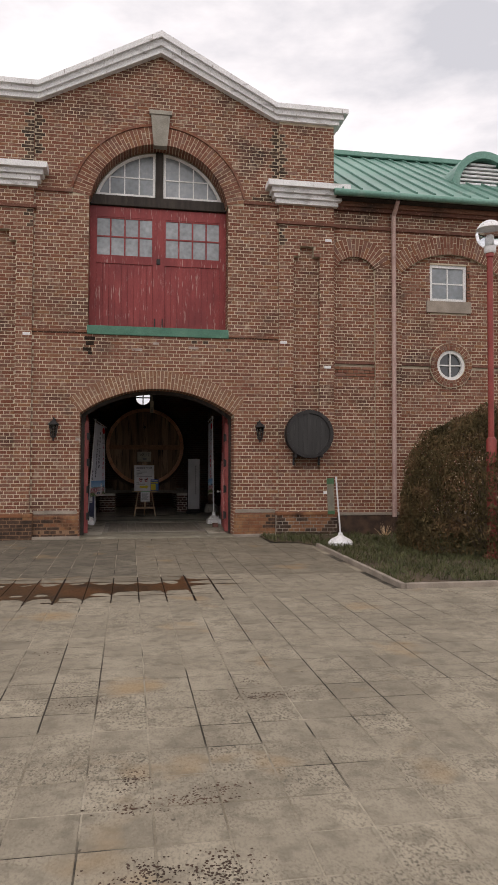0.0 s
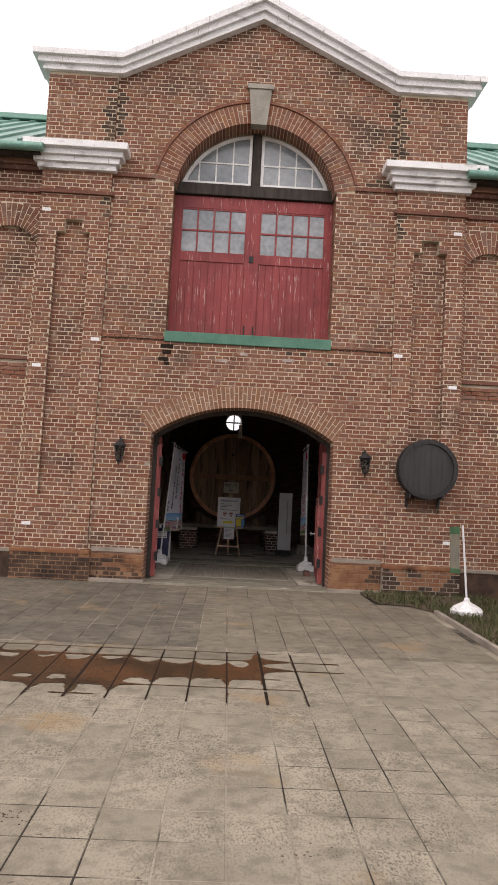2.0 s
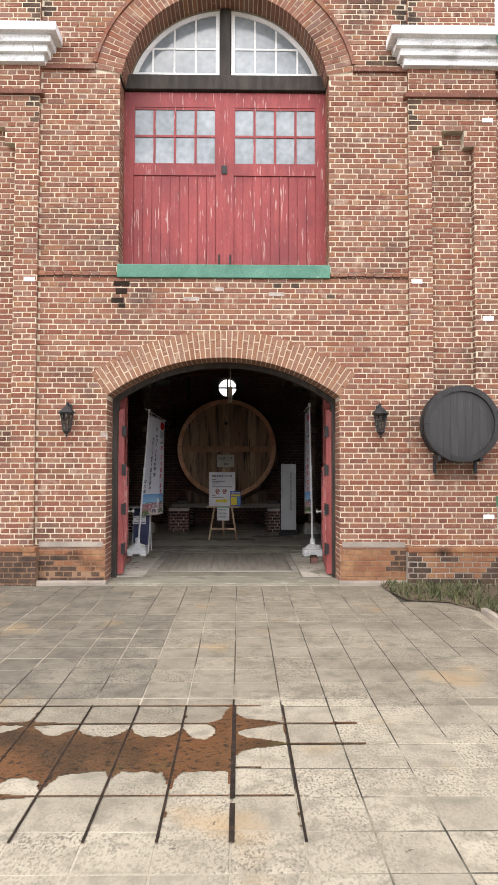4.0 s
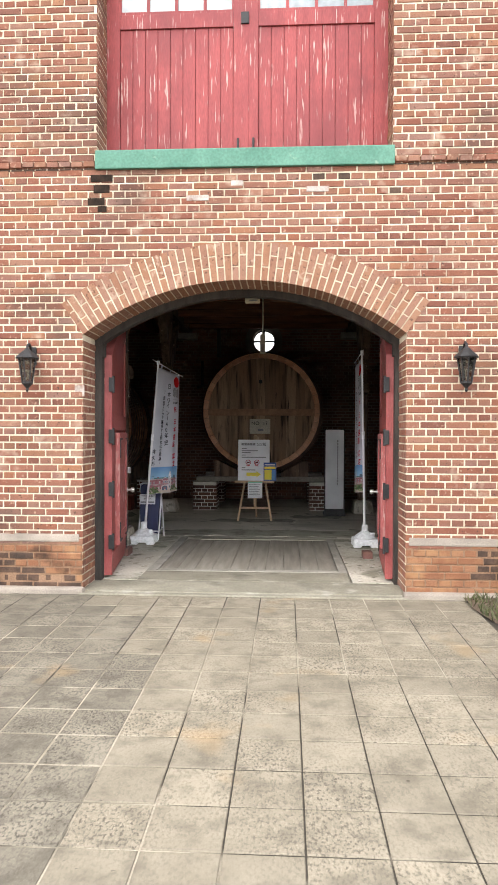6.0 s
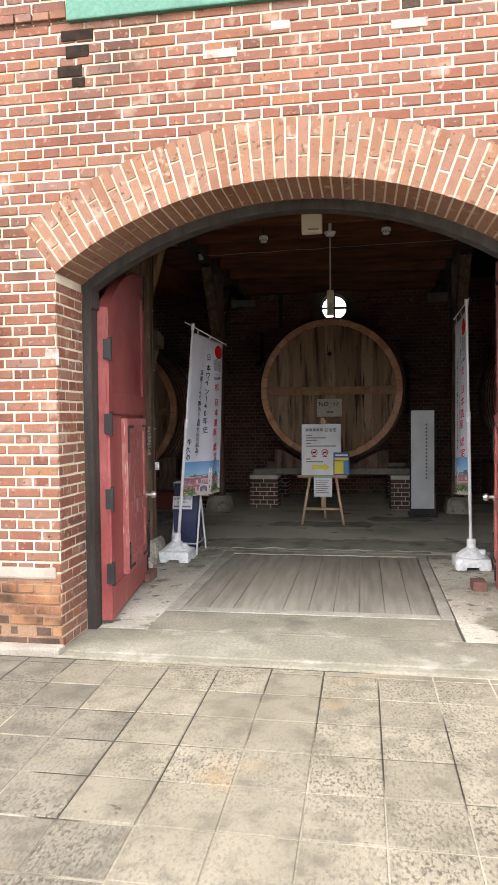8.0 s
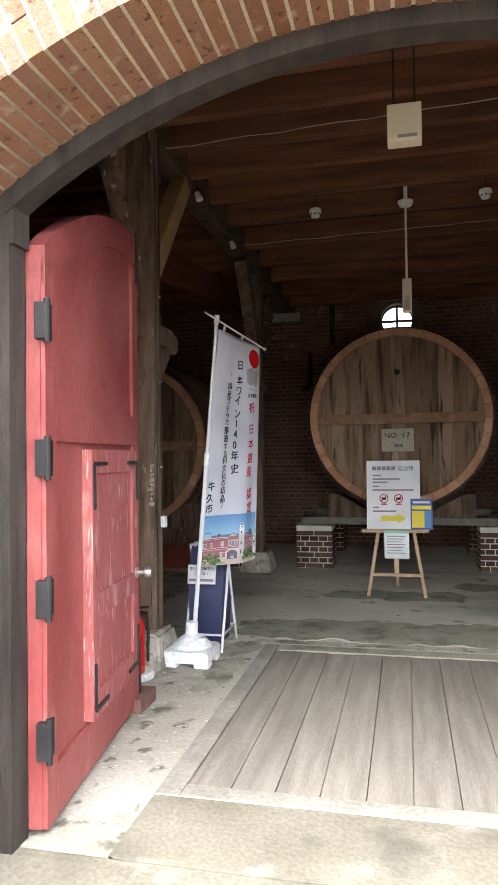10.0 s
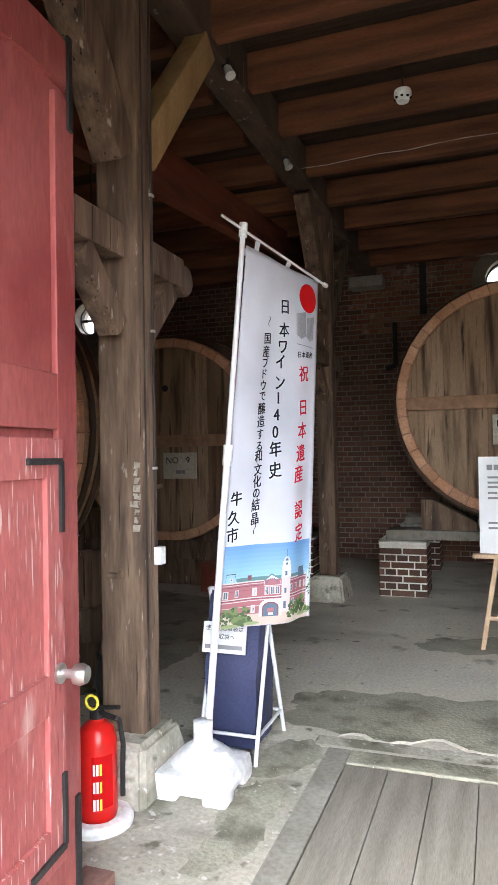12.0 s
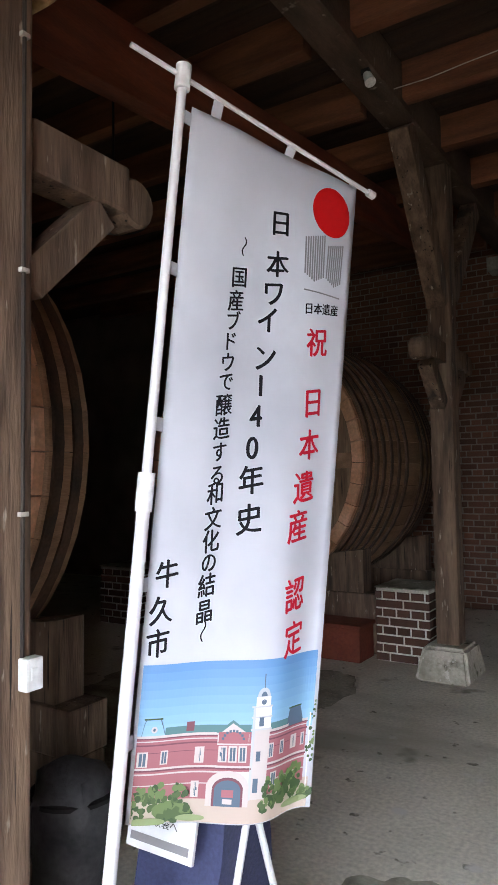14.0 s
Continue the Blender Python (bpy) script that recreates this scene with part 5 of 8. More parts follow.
arch_bed(bm, 6.6, 3.77, 0.27, 0.34, 0, 2 * math.pi, 0.13, 0.22, 36)
fr = part("frame", bm, M_white_frame, rw)
bm = fresh()
box(bm, 6.585, 6.615, 0.15, 0.19, 3.5, 4.04)
box(bm, 6.33, 6.87, 0.152, 0.188, 3.755, 3.785)
part("glazing_bar", bm, M_white_frame, fr)
bm = fresh()
arch_bed(bm, 6.6, 3.77, 0.0005, 0.275, 0, 2 * math.pi, 0.2, 0.206, 24)
part("pane", bm, plain("dark_pane", (0.03, 0.035, 0.04), 0.1, 0, 0, 0.8), rw)
bm = fresh()
arch_bed(bm, 6.6, 3.77, 0.34, 0.52, 0, 2 * math.pi, 0.1, 0.3, 36)
part("ring_bed", bm, M_mortar, rw)
voussoirs("ring_bricks", 6.6, 3.77, 0.345, 0.50, 0, 2 * math.pi, 0.1, 0.2, M_brick, rw)
rw9 = thing("window_4", (ROUND_X[1], 10.2, 3.57), "round back window with dark cross bars, bright outside", "window", "", "structure")
bm = fresh()
arch_bed(bm, ROUND_X[1], 3.85, 0.25, 0.29, 0, 2 * math.pi, 10.16, 10.24, 32)
box(bm, ROUND_X[1] - 0.02, ROUND_X[1] + 0.02, 10.17, 10.22, 3.58, 4.12)
box(bm, ROUND_X[1] - 0.28, ROUND_X[1] + 0.28, 10.172, 10.218, 3.83, 3.87)
part("frame", bm, M_grey_wood, rw9)
# the copy at +6.68 is unseen, an opening added to brighten the cellar
for x in (-6.68, 6.68):
    copy_thing(rw9, Matrix.Translation((x, 10.2, 3.57)))

# ---- planting bed ----
BED = [(2.96, -1.75), (2.94, -5.93), (14.0, -5.95), (14.0, -0.0), (2.13, -0.12), (2.12, -0.5), (2.24, -1.12), (2.72, -1.28)]
bed = thing("ground_bed", (4, -3, -0.1), "planting bed of soil and rough grass beside the paving", "ground", "", "structure")
bm = fresh()
vs = [bm.verts.new((x, y, ground_z(y) + 0.012)) for x, y in BED]
bm.faces.new(vs)
bmesh.ops.triangulate(bm, faces=bm.faces)
bmesh.ops.subdivide_edges(bm, edges=bm.edges, cuts=4, use_grid_fill=True)
for v in bm.verts:
    v.co.z = ground_z(v.co.y) + 0.012 + 0.03 * noise.noise(v.co * 1.7)
part("soil", bm, M_soil, bed)
bm = fresh()
beam(bm, (2.95, -1.75, -0.05), (2.93, -5.97, -0.09), 0.07, 0.12, 0.012)
part("kerb", bm, M_mortar_dark, bed, "low mossy concrete kerb")
bm = fresh()
beam(bm, (2.97, -5.96, -0.09), (14.0, -5.98, -0.09), 0.07, 0.12, 0.012)
part("kerb", bm, M_mortar_dark, bed, "low mossy concrete kerb")


def in_bed(x, y):
    inside = False
    for (ax, ay), (bx, by) in zip(BED, BED[1:] + BED[:1]):
        if (ay > y) != (by > y) and x < (bx - ax) * (y - ay) / (by - ay) + ax:
            inside = not inside
    return inside


gr = random.Random(11)
verts, faces = [], []
count = 0
while count < 15000:
    x, y = gr.uniform(2.1, 7.5), gr.uniform(-5.9, -0.1)
    if not in_bed(x, y) or noise.noise(Vector((x * 1.3, y * 1.3, 0))) < gr.uniform(-0.55, 0.15):
        continue
    count += 1
    h, a, w = gr.uniform(0.03, 0.12), gr.uniform(0, 6.28), gr.uniform(0.004, 0.010)
    lean = gr.uniform(0.0, 0.06)
    z = ground_z(y) + 0.01
    k = len(verts)
    ca, sa = math.cos(a), math.sin(a)
    verts += [(x - w * sa, y + w * ca, z), (x + w * sa, y - w * ca, z), (x + lean * ca + w * 0.5 * sa, y + lean * sa - w * 0.5 * ca, z + h * 0.7), (x + lean * 1.7 * ca, y + lean * 1.7 * sa, z + h)]
    faces += [(k, k + 1, k + 2), (k, k + 2, k + 3)]
grass = new("grass", mesh_of("grass", verts, faces, M_grass))
tagged(grass, "short rough grass and weeds in the bed", "grass", "", "stuff")

# ---- big clipped shrub ----
shrub = thing("shrub", (5.95, -2.7, -0.06), "large rounded evergreen shrub with brownish twigs", "shrub")
sr = random.Random(5)
SC, SR, SH = Vector((5.95, -2.7, 0.55)), 1.62, 1.98
for k in range(26):
    bm = fresh()
    a, e = sr.uniform(0, 6.28), sr.uniform(0.25, 1.5)
    tip = SC + Vector((math.cos(a) * math.cos(e) * SR * 0.9, math.sin(a) * math.cos(e) * SR * 0.9, math.sin(e) * SH * 0.9))
    base = Vector((5.95 + sr.uniform(-0.25, 0.25), -2.7 + sr.uniform(-0.25, 0.25), -0.08))
    mid = (base + tip) / 2 + Vector((sr.uniform(-0.15, 0.15), sr.uniform(-0.15, 0.15), -0.15))
    rod(bm, base, mid, 0.028, 0.018, 6)
    rod(bm, mid, tip, 0.018, 0.006, 6)
    for q in range(7):
        b0 = mid + (tip - mid) * sr.uniform(0.2, 1.0)
        rod(bm, b0, b0 + Vector((sr.uniform(-0.3, 0.3), sr.uniform(-0.3, 0.3), sr.uniform(0.0, 0.35))), 0.007, 0.003, 5)
    part("limb", bm, M_twig, shrub)
verts, faces = [], []
for k in range(42000):
    a, u = sr.uniform(0, 6.28), sr.uniform(-0.28, 1.0)
    e = math.asin(max(-1, min(1, u)))
    lump = 1 + 0.10 * noise.noise(Vector((math.cos(a) * 2.2, math.sin(a) * 2.2, u * 2.2))) + 0.05 * noise.noise(Vector((math.cos(a) * 6, math.sin(a) * 6, u * 6)))
    rr = lump * (1 - abs(sr.gauss(0, 0.09)))
    p = SC + Vector((math.cos(a) * math.cos(e) * SR * rr, math.sin(a) * math.cos(e) * SR * rr, u * SH * rr))
    if p.z < -0.02:
        continue
    q = Euler((sr.uniform(0, 6.28), sr.uniform(0, 6.28), sr.uniform(0, 6.28))).to_matrix()
    ln, wd = sr.uniform(0.025, 0.055), sr.uniform(0.008, 0.016)
    b = len(verts)
    for v in ((-ln, 0, 0), (0, -wd, 0.004), (ln, 0, 0), (0, wd, 0.004)):
        verts.append(tuple(p + q @ Vector(v)))
    faces.append((b, b + 1, b + 2, b + 3))
data_part("crown", mesh_of("crown", verts, faces, M_leaf), shrub)
tuft = thing("spiky_plant", (4.75, -0.55, -0.04), "small spiky plant with dry yellow leaves", "plant")
verts, faces = [], []
for k in range(34):
    a, e, ln = sr.uniform(0, 6.28), sr.uniform(0.3, 1.3), sr.uniform(0.25, 0.42)
    tip = Vector((4.75 + math.cos(a) * math.cos(e) * ln, -0.55 + math.sin(a) * math.cos(e) * ln, -0.04 + math.sin(e) * ln))
    b = len(verts)
    verts += [(4.75 - 0.012 * math.sin(a), -0.55 + 0.012 * math.cos(a), -0.04), (4.75 + 0.012 * math.sin(a), -0.55 - 0.012 * math.cos(a), -0.04), tuple(tip)]
    faces.append((b, b + 1, b + 2))
data_part("leaves", mesh_of("leaves", verts, faces, M_easel), tuft)

# ---- street lamp ----
lamp = thing("street_lamp", (5.42, -3.75, -0.1), "red steel lamp post with a clear globe", "street lamp")
bm = fresh()
lathe(bm, [(0.16, -0.1), (0.16, -0.02), (0.085, 0.02), (0.085, 1.92), (0.07, 1.96), (0.05, 1.98), (0.05, 5.02), (0.07, 5.04), (0.07, 5.10)], 20, Matrix.Translation((5.42, -3.75, 0)))
part("pole", bm, M_post_red, lamp, "", True)
bm = fresh()
lathe(bm, [(0.075, 5.10), (0.10, 5.13), (0.10, 5.22), (0.06, 5.26), (0.05, 5.40), (0.03, 5.42)], 20, Matrix.Translation((5.42, -3.75, 0)))
part("lamp_holder", bm, M_cornice, lamp, "white lamp holder", True)
bm = fresh()
lathe(bm, [(0.09, 5.20)] + [(0.235 * math.cos(e), 5.43 + 0.235 * math.sin(e)) for e in [(-1.15 + 2.3 * k / 12) for k in range(13)]] + [(0.02, 5.665)], 24, Matrix.Translation((5.42, -3.75, 0)))
part("globe", bm, glass("globe_glass", (0.85, 0.87, 0.88), 0.06), lamp, "clear plastic globe", True)
bm = fresh()
lathe(bm, [(0.23 * math.cos(e) + 0.004, 5.432 + 0.236 * math.sin(e)) for e in [0.35 + 1.2 * k / 8 for k in range(9)]], 24, Matrix.Translation((5.42, -3.75, 0)))
part("globe_cap", bm, M_cornice, lamp, "white upper half of the globe", True)

# ---- little sign on a pole with a white weight ----
stake = thing("pole_sign", (3.42, -1.7, -0.05), "faded green and beige sign on a leaning white pole", "sign")
bm = fresh()
lathe(bm, [(0.24, -0.06), (0.25, 0.02), (0.20, 0.07), (0.10, 0.12), (0.05, 0.15), (0.04, 0.2)], 8, Matrix.Translation((3.42, -1.7, 0)))
part("base", bm, M_plastic, stake, "white plastic weight")
bm = fresh()
rod(bm, (3.42, -1.7, 0.15), (3.33, -1.7, 1.27), 0.016)
part("pole", bm, M_pole, stake)
bm = fresh()
m = Matrix.Translation((3.33, -1.7, 0)) @ pose(0, 0, 0, 0, -4, -80)
box(bm, -0.30, -0.02, -0.006, 0.006, 0.55, 1.25, 0, m)
board = part("board", bm, M_faded, stake)
for z0, z1 in ((1.14, 1.252), (0.548, 0.62)):
    bm = fresh()
    box(bm, -0.302, -0.018, -0.009, 0.009, z0, z1, 0, m)
    part("green_band", bm, M_fadegreen, board)
for k in range(6):
    bm = fresh()
    box(bm, -0.27 + 0.04 * k, -0.262 + 0.04 * k, -0.008, 0.008, 0.68, 1.08 - 0.05 * (k % 3), 0, m)
    part("text_bar", bm, M_greyink, board)

# ---- rain-wet silt on the paving ----
TX, TY, TX0, TY0, TY_GATE = 0.3275, 0.3268, 0.197, -4.613, -4.447


def wet(x, y):
    du = abs((x - TX0) / TX - round((x - TX0) / TX)) * TX
    dv = abs((y - TY0) / TY - round((y - TY0) / TY)) * TY
    near_joint = min(du, dv)
    left = max(0.0, min(1.0, (-0.55 - x) / 0.7))
    yc, hw = -5.40 - 0.08 * left, 0.30 + 0.22 * left
    if 0.02 < x < 0.197:
        # a corner of silt that runs up along the last joint
        yc, hw = -5.40 + 0.32 * (x - 0.02) / 0.177, 0.30 + 0.20 * (x - 0.02) / 0.177
    if x > 0.205:
        hw = max(0.0, 0.13 - 0.4 * (x - 0.205))
        yc = TY0 - 2 * TY if y < -5.1 else TY0 - TY
    d = 1 - abs(y - yc) / max(hw, 0.01)
    d += 0.55 * math.exp(-near_joint / 0.03) - 2.6 * near_joint + 0.38 * noise.noise(Vector((x * 3.1, y * 4.0, 0.5))) + 0.12 * noise.noise(Vector((x * 17, y * 17, 2.5)))
    if d > 0.06 and abs(y - yc) < 0.8:
        return True
    if du < 0.008 + 0.004 * noise.noise(Vector((x, y * 14, 6.0))) and -6.5 + 0.15 * math.sin(x * 9) < y < TY0 and -2.6 < x < 0.7:
        return True
    return dv < 0.006 and -5.95 < y < TY0 + 0.02 and x < 0.45 + 0.1 * math.sin(y * 7)


CELL = 0.013
cols, rows = int(5.6 / CELL), int(2.2 / CELL)
index, verts, faces = {}, [], []
for j in range(rows):
    for i in range(cols):
        x, y = -4.6 + i * CELL, -6.35 + j * CELL
        if wet(x + CELL / 2, y + CELL / 2):
            quad = []
            for di, dj in ((0, 0), (1, 0), (1, 1), (0, 1)):
                key = (i + di, j + dj)
                if key not in index:
                    index[key] = len(verts)
                    vx, vy = -4.6 + key[0] * CELL, -6.35 + key[1] * CELL
                    verts.append((vx, vy, ground_z(vy) + 0.0045))
                quad.append(index[key])
            faces.append(tuple(quad))
joint_faces = []
for f in faces:
    x, y = sum(verts[i][0] for i in f) / 4, sum(verts[i][1] for i in f) / 4
    if abs((x - TX0) / TX - round((x - TX0) / TX)) * TX < 0.0085:
        joint_faces.append(f)
used = sorted({i for f in joint_faces for i in f})
remap = {i: k for k, i in enumerate(used)}
puddle = new("puddle", mesh_of("puddle", verts, faces, M_puddle))
data_part("wet_joint", mesh_of("wet_joint", [(verts[i][0], verts[i][1], verts[i][2] + 0.001) for i in used], [tuple(remap[i] for i in f) for f in joint_faces], M_soot), puddle)
tagged(puddle, "shallow brown rain puddle with leaf silt on paving", "puddle", "", "structure")

# ---- cellar timber frame ----


def post_at(y, x=-1.99, hx=0.09, hy=0.09):
    post = thing("timber_post", (x, y, 0), "old square timber post with braces on a concrete foot", "post", "cellar posts")
    bm = fresh()
    pts = [(-0.22, 0.0), (0.22, 0.0), (0.165, 0.26), (-0.165, 0.26)]
    lo = [bm.verts.new((x + sx * 0.21, y - 0.02 + sy * 0.26, -0.01)) for sx, sy in ((-1, -1), (1, -1), (1, 1), (-1, 1))]
    hi = [bm.verts.new((x + sx * 0.165, y - 0.02 + sy * 0.18, 0.25)) for sx, sy in ((-1, -1), (1, -1), (1, 1), (-1, 1))]
    bm.faces.new(hi)
    bm.faces.new(lo[::-1])
    for k in range(4):
        bm.faces.new((lo[k], lo[(k + 1) % 4], hi[(k + 1) % 4], hi[k]))
    bmesh.ops.bevel(bm, geom=list(bm.edges), offset=0.025, segments=3, affect="EDGES")
    part("foot", bm, M_side, post, "tapered concrete foot")
    bm = fresh()
    box(bm, x - hx, x + hx, y - hy, y + hy, 0.245, 4.03, 0.012)
    part("shaft", bm, M_timber_post, post)
    bm = fresh()
    beam(bm, (x + 0.01, y + 0.10, 2.98), (x + 0.01, y + 0.92, 3.98), 0.14, 0.17, 0.01)
    part("brace", bm, M_timber_new if y < 5 else M_timber_post, post, "newer pale timber brace" if y < 5 else "")
    bm = fresh()
    beam(bm, (x + 0.01, y - 0.10, 2.90), (x + 0.01, y - 0.86, 4.0), 0.15, 0.18, 0.01)
    part("brace", bm, M_timber_post, post)
    for d in (-1, 1):
        bm = fresh()
        a, b = y + d * 0.12, y + d * 0.52
        box(bm, x - 0.065, x + 0.065, min(a, b), max(a, b), 2.42, 2.58, 0.012)
        lathe(bm, [(0.075, x - 0.062), (0.085, x - 0.05), (0.085, x + 0.05), (0.075, x + 0.062)], 18, Matrix.Translation((0, y + d * 0.56, 2.475)) @ pose(0, 0, 0, 0, 90, 0))
        part("arm", bm, M_timber_post, post)
        bm = fresh()
        beam(bm, (x, y + d * 0.12, 2.10), (x, y + d * 0.42, 2.40), 0.11, 0.11, 0.008)
        part("strut", bm, M_timber_post, post)
    return post


posts = [post_at(2.94, -1.95, 0.11, 0.08), post_at(7.2), post_at(3.0, 1.96), post_at(7.2, 1.96)]
first = posts[0]
bm = fresh()
box(bm, -1.842, -1.805, 2.975, 3.03, 1.0, 1.085, 0.006)
box(bm, -1.807, -1.802, 2.99, 3.01, 1.03, 1.06)
part("socket", bm, M_plastic, first, "small white socket")
pr = random.Random(9)
for k in range(9):
    z0 = 1.17 + 0.036 * k
    bm = fresh()
    w0, w1 = pr.uniform(0.0, 0.02), pr.uniform(0.035, 0.06)
    pts = [(-1.842 - w0, z0), (-1.842 - w1, z0 + pr.uniform(-0.004, 0.01)), (-1.842 - w1 * pr.uniform(0.7, 1.0), z0 + 0.030), (-1.842 - w0 * pr.uniform(0.2, 1.0), z0 + pr.uniform(0.024, 0.034))]
    prism(bm, pts, 2.8575, 2.8595)
    part("paper_scrap", bm, M_scrap, first, "torn pale paper scrap")
bm = fresh()
box(bm, -2.01, -1.93, 2.822, 2.862, 0.955, 0.98, 0.006)
rod(bm, (-1.94, 2.845, 0.98), (-1.93, 2.82, 1.0), 0.008)
part("cleat", bm, M_timber_post, first)
for dy, r in ((2.985, 0.006), (2.9, 0.004)):
    bm = fresh()
    rod(bm, (-1.835, dy, 1.08 if dy > 2.95 else 0.3), (-1.835, dy, 4.0), r, None, 6)
    part("cable", bm, M_grey_wood, first)
for z in (1.45, 2.1, 2.75):
    bm = fresh()
    box(bm, -1.842, -1.826, 2.972, 2.998, z, z + 0.012)
    part("cable_clip", bm, M_stone, first)

for x in (-1.99, 1.96):
    g = thing("ceiling_beam", (x, 5, 4.02), "heavy dark timber beam carried by the posts", "beam", "ceiling beams")
    bm = fresh()
    box(bm, x - 0.11, x + 0.11, 0.5, 10.0, 4.015, 4.31, 0.012)
    part("timber", bm, M_timber, g)
g = thing("sloping_beam", (-2.75, 6, 3.6), "broad reddish timber sloping up beyond the posts", "beam")
bm = fresh()
beam(bm, (-2.62, 3.4, 3.5), (-2.62, 9.4, 4.12), 0.12, 0.36, 0.01)
part("timber", bm, M_redbeam, g)
JOISTS = (0.9, 1.42, 1.94, 2.44, 2.94, 3.46, 3.95, 4.60, 5.33, 6.16, 7.0, 7.85, 8.7, 9.5)
for k, y in enumerate(JOISTS):
    j = thing("ceiling_joist", (0, y, 4.06), "reddish brown timber ceiling joist", "joist", "ceiling joists")
    bm = fresh()
    box(bm, -1.90, 1.86, y - 0.055, y + 0.055, 4.06 + 0.008 * (k % 3), 4.315, 0.008)
    part("timber", bm, M_joist, j)
    bm = fresh()
    box(bm, -8.0, -2.18, y - 0.055, y + 0.055, 4.06, 4.315, 0.008)
    part("timber", bm, M_joist, j)
for a, b in (((-1.88, 3.30, 4.045), (1.84, 3.05, 4.05)), ((-1.88, 5.95, 4.045), (1.84, 5.75, 4.05))):
    w = thing("ceiling_wire", a, "thin white wire stapled along the joists", "wire")
    bm = fresh()
    a, b = Vector(a), Vector(b)
    rings = []
    for k in range(17):
        q = a.lerp(b, k / 16) + Vector((0, 0.008 * math.sin(k * 1.9), 0.005 * math.cos(k * 2.3)))
        rings.append([bm.verts.new(q + Vector((0, 0.0035 * math.cos(t * math.pi / 3), 0.0035 * math.sin(t * math.pi / 3)))) for t in range(6)])
    for p, q in zip(rings, rings[1:]):
        for t in range(6):
            bm.faces.new((p[t], p[(t + 1) % 6], q[(t + 1) % 6], q[t]))
    part("cable", bm, M_stone, w)

for x, y in ((-0.86, 4.85), (0.75, 4.75)):
    dt = thing("smoke_detector", (x, y, 3.93), "white round smoke detector under the joists", "detector", "smoke detectors")
    bm = fresh()
    rod(bm, (x, y, 3.99), (x, y, 4.33), 0.006, None, 8)
    part("stem", bm, M_grey_wood, dt)
    bm = fresh()
    lathe(bm, [(0.055, 4.0), (0.06, 3.985), (0.06, 3.955), (0.045, 3.935), (0.04, 3.92), (0.0005, 3.918)], 20, Matrix.Translation((x, y, 0)))
    body = part("body", bm, M_plastic, dt, "", True)
    for k in range(8):
        a = 2 * math.pi * k / 8
        bm = fresh()
        box(bm, x + 0.052 * math.cos(a) - 0.008, x + 0.052 * math.cos(a) + 0.008, y + 0.052 * math.sin(a) - 0.008, y + 0.052 * math.sin(a) + 0.008, 3.937, 3.947)
        part("vent", bm, M_ink, body)
for x, y, z in ((-1.88, 4.15, 4.0), (-1.92, 5.6, 3.985), (-1.5, 2.44, 4.03)):
    cl = thing("spot_lamp", (x, y, z), "small grey spotlight clipped to a beam", "spotlight", "beam spotlights")
    bm = fresh()
    rod(bm, (x, y, z), (x + 0.03, y - 0.02, z - 0.07), 0.025, 0.035, 12)
    part("shade", bm, M_cornice, cl)
    bm = fresh()
    box(bm, x - 0.03, x + 0.02, y - 0.02, y + 0.02, z - 0.005, z + 0.05)
    part("clip", bm, M_iron, cl)

pend = thing("pendant_lamp", (0.02, 5.0, 2.94), "unlit narrow box pendant on a rod from the ceiling", "ceiling lamp")
bm = fresh()
lathe(bm, [(0.02, 3.99), (0.055, 4.0), (0.075, 4.03), (0.078, 4.05), (0.02, 4.055), (0.02, 4.32)], 18, Matrix.Translation((0.02, 5.0, 0)))
part("ceiling_rose", bm, M_plastic, pend, "", True)
bm = fresh()
rod(bm, (0.02, 5.0, 3.25), (0.02, 5.0, 4.02), 0.012)
part("rod", bm, M_beige, pend)
bm = fresh()
box(bm, -0.025, 0.065, 4.96, 5.04, 2.94, 3.27, 0.006)
part("housing", bm, M_beige, pend)
bm = fresh()
box(bm, -0.008, 0.045, 4.955, 4.962, 2.96, 3.1)
part("cover", bm, M_stone, pend)

lamp2 = thing("pendant_lamp", (-3.44, 5.0, 3.2), "dark enamel pendant lamp glowing faintly through its slots", "ceiling lamp")
bm = fresh()
rod(bm, (-3.44, 5.0, 3.55), (-3.44, 5.0, 4.33), 0.008)
part("rod", bm, M_iron, lamp2)
bm = fresh()
lathe(bm, [(0.05, 3.56), (0.07, 3.50), (0.08, 3.44), (0.20, 3.24), (0.21, 3.20)], 24, Matrix.Translation((-3.44, 5.0, 0)))
part("shade", bm, M_iron, lamp2, "", True)
for k in range(10):
    t = 2 * math.pi * k / 10
    bm = fresh()
    box(bm, -0.012, 0.012, 0.068, 0.078, 3.455, 3.49, 0, Matrix.Translation((-3.44, 5.0, 0)) @ pose(0, 0, 0, 0, 0, math.degrees(t)))
    part("slot", bm, plain("lit_slot", (1.0, 0.85, 0.55), 0.5, 0, 1.2), lamp2)
ebox = thing("notice_box", (0.01, 1.77, 3.19), "cream plastic box hanging in the gateway arch", "box")
bm = fresh()
box(bm, -0.085, 0.095, 1.72, 1.82, 3.19, 3.39, 0.008)
part("case", bm, M_beige, ebox)
bm = fresh()
rod(bm, (-0.05, 1.77, 3.39), (-0.05, 1.77, 4.32), 0.006)
rod(bm, (0.06, 1.77, 3.39), (0.06, 1.77, 4.32), 0.006)
part("hanger", bm, M_iron, ebox)
bm = fresh()
box(bm, -0.03, 0.07, 1.715, 1.721, 3.205, 3.22)
part("slot", bm, M_greyink, ebox)

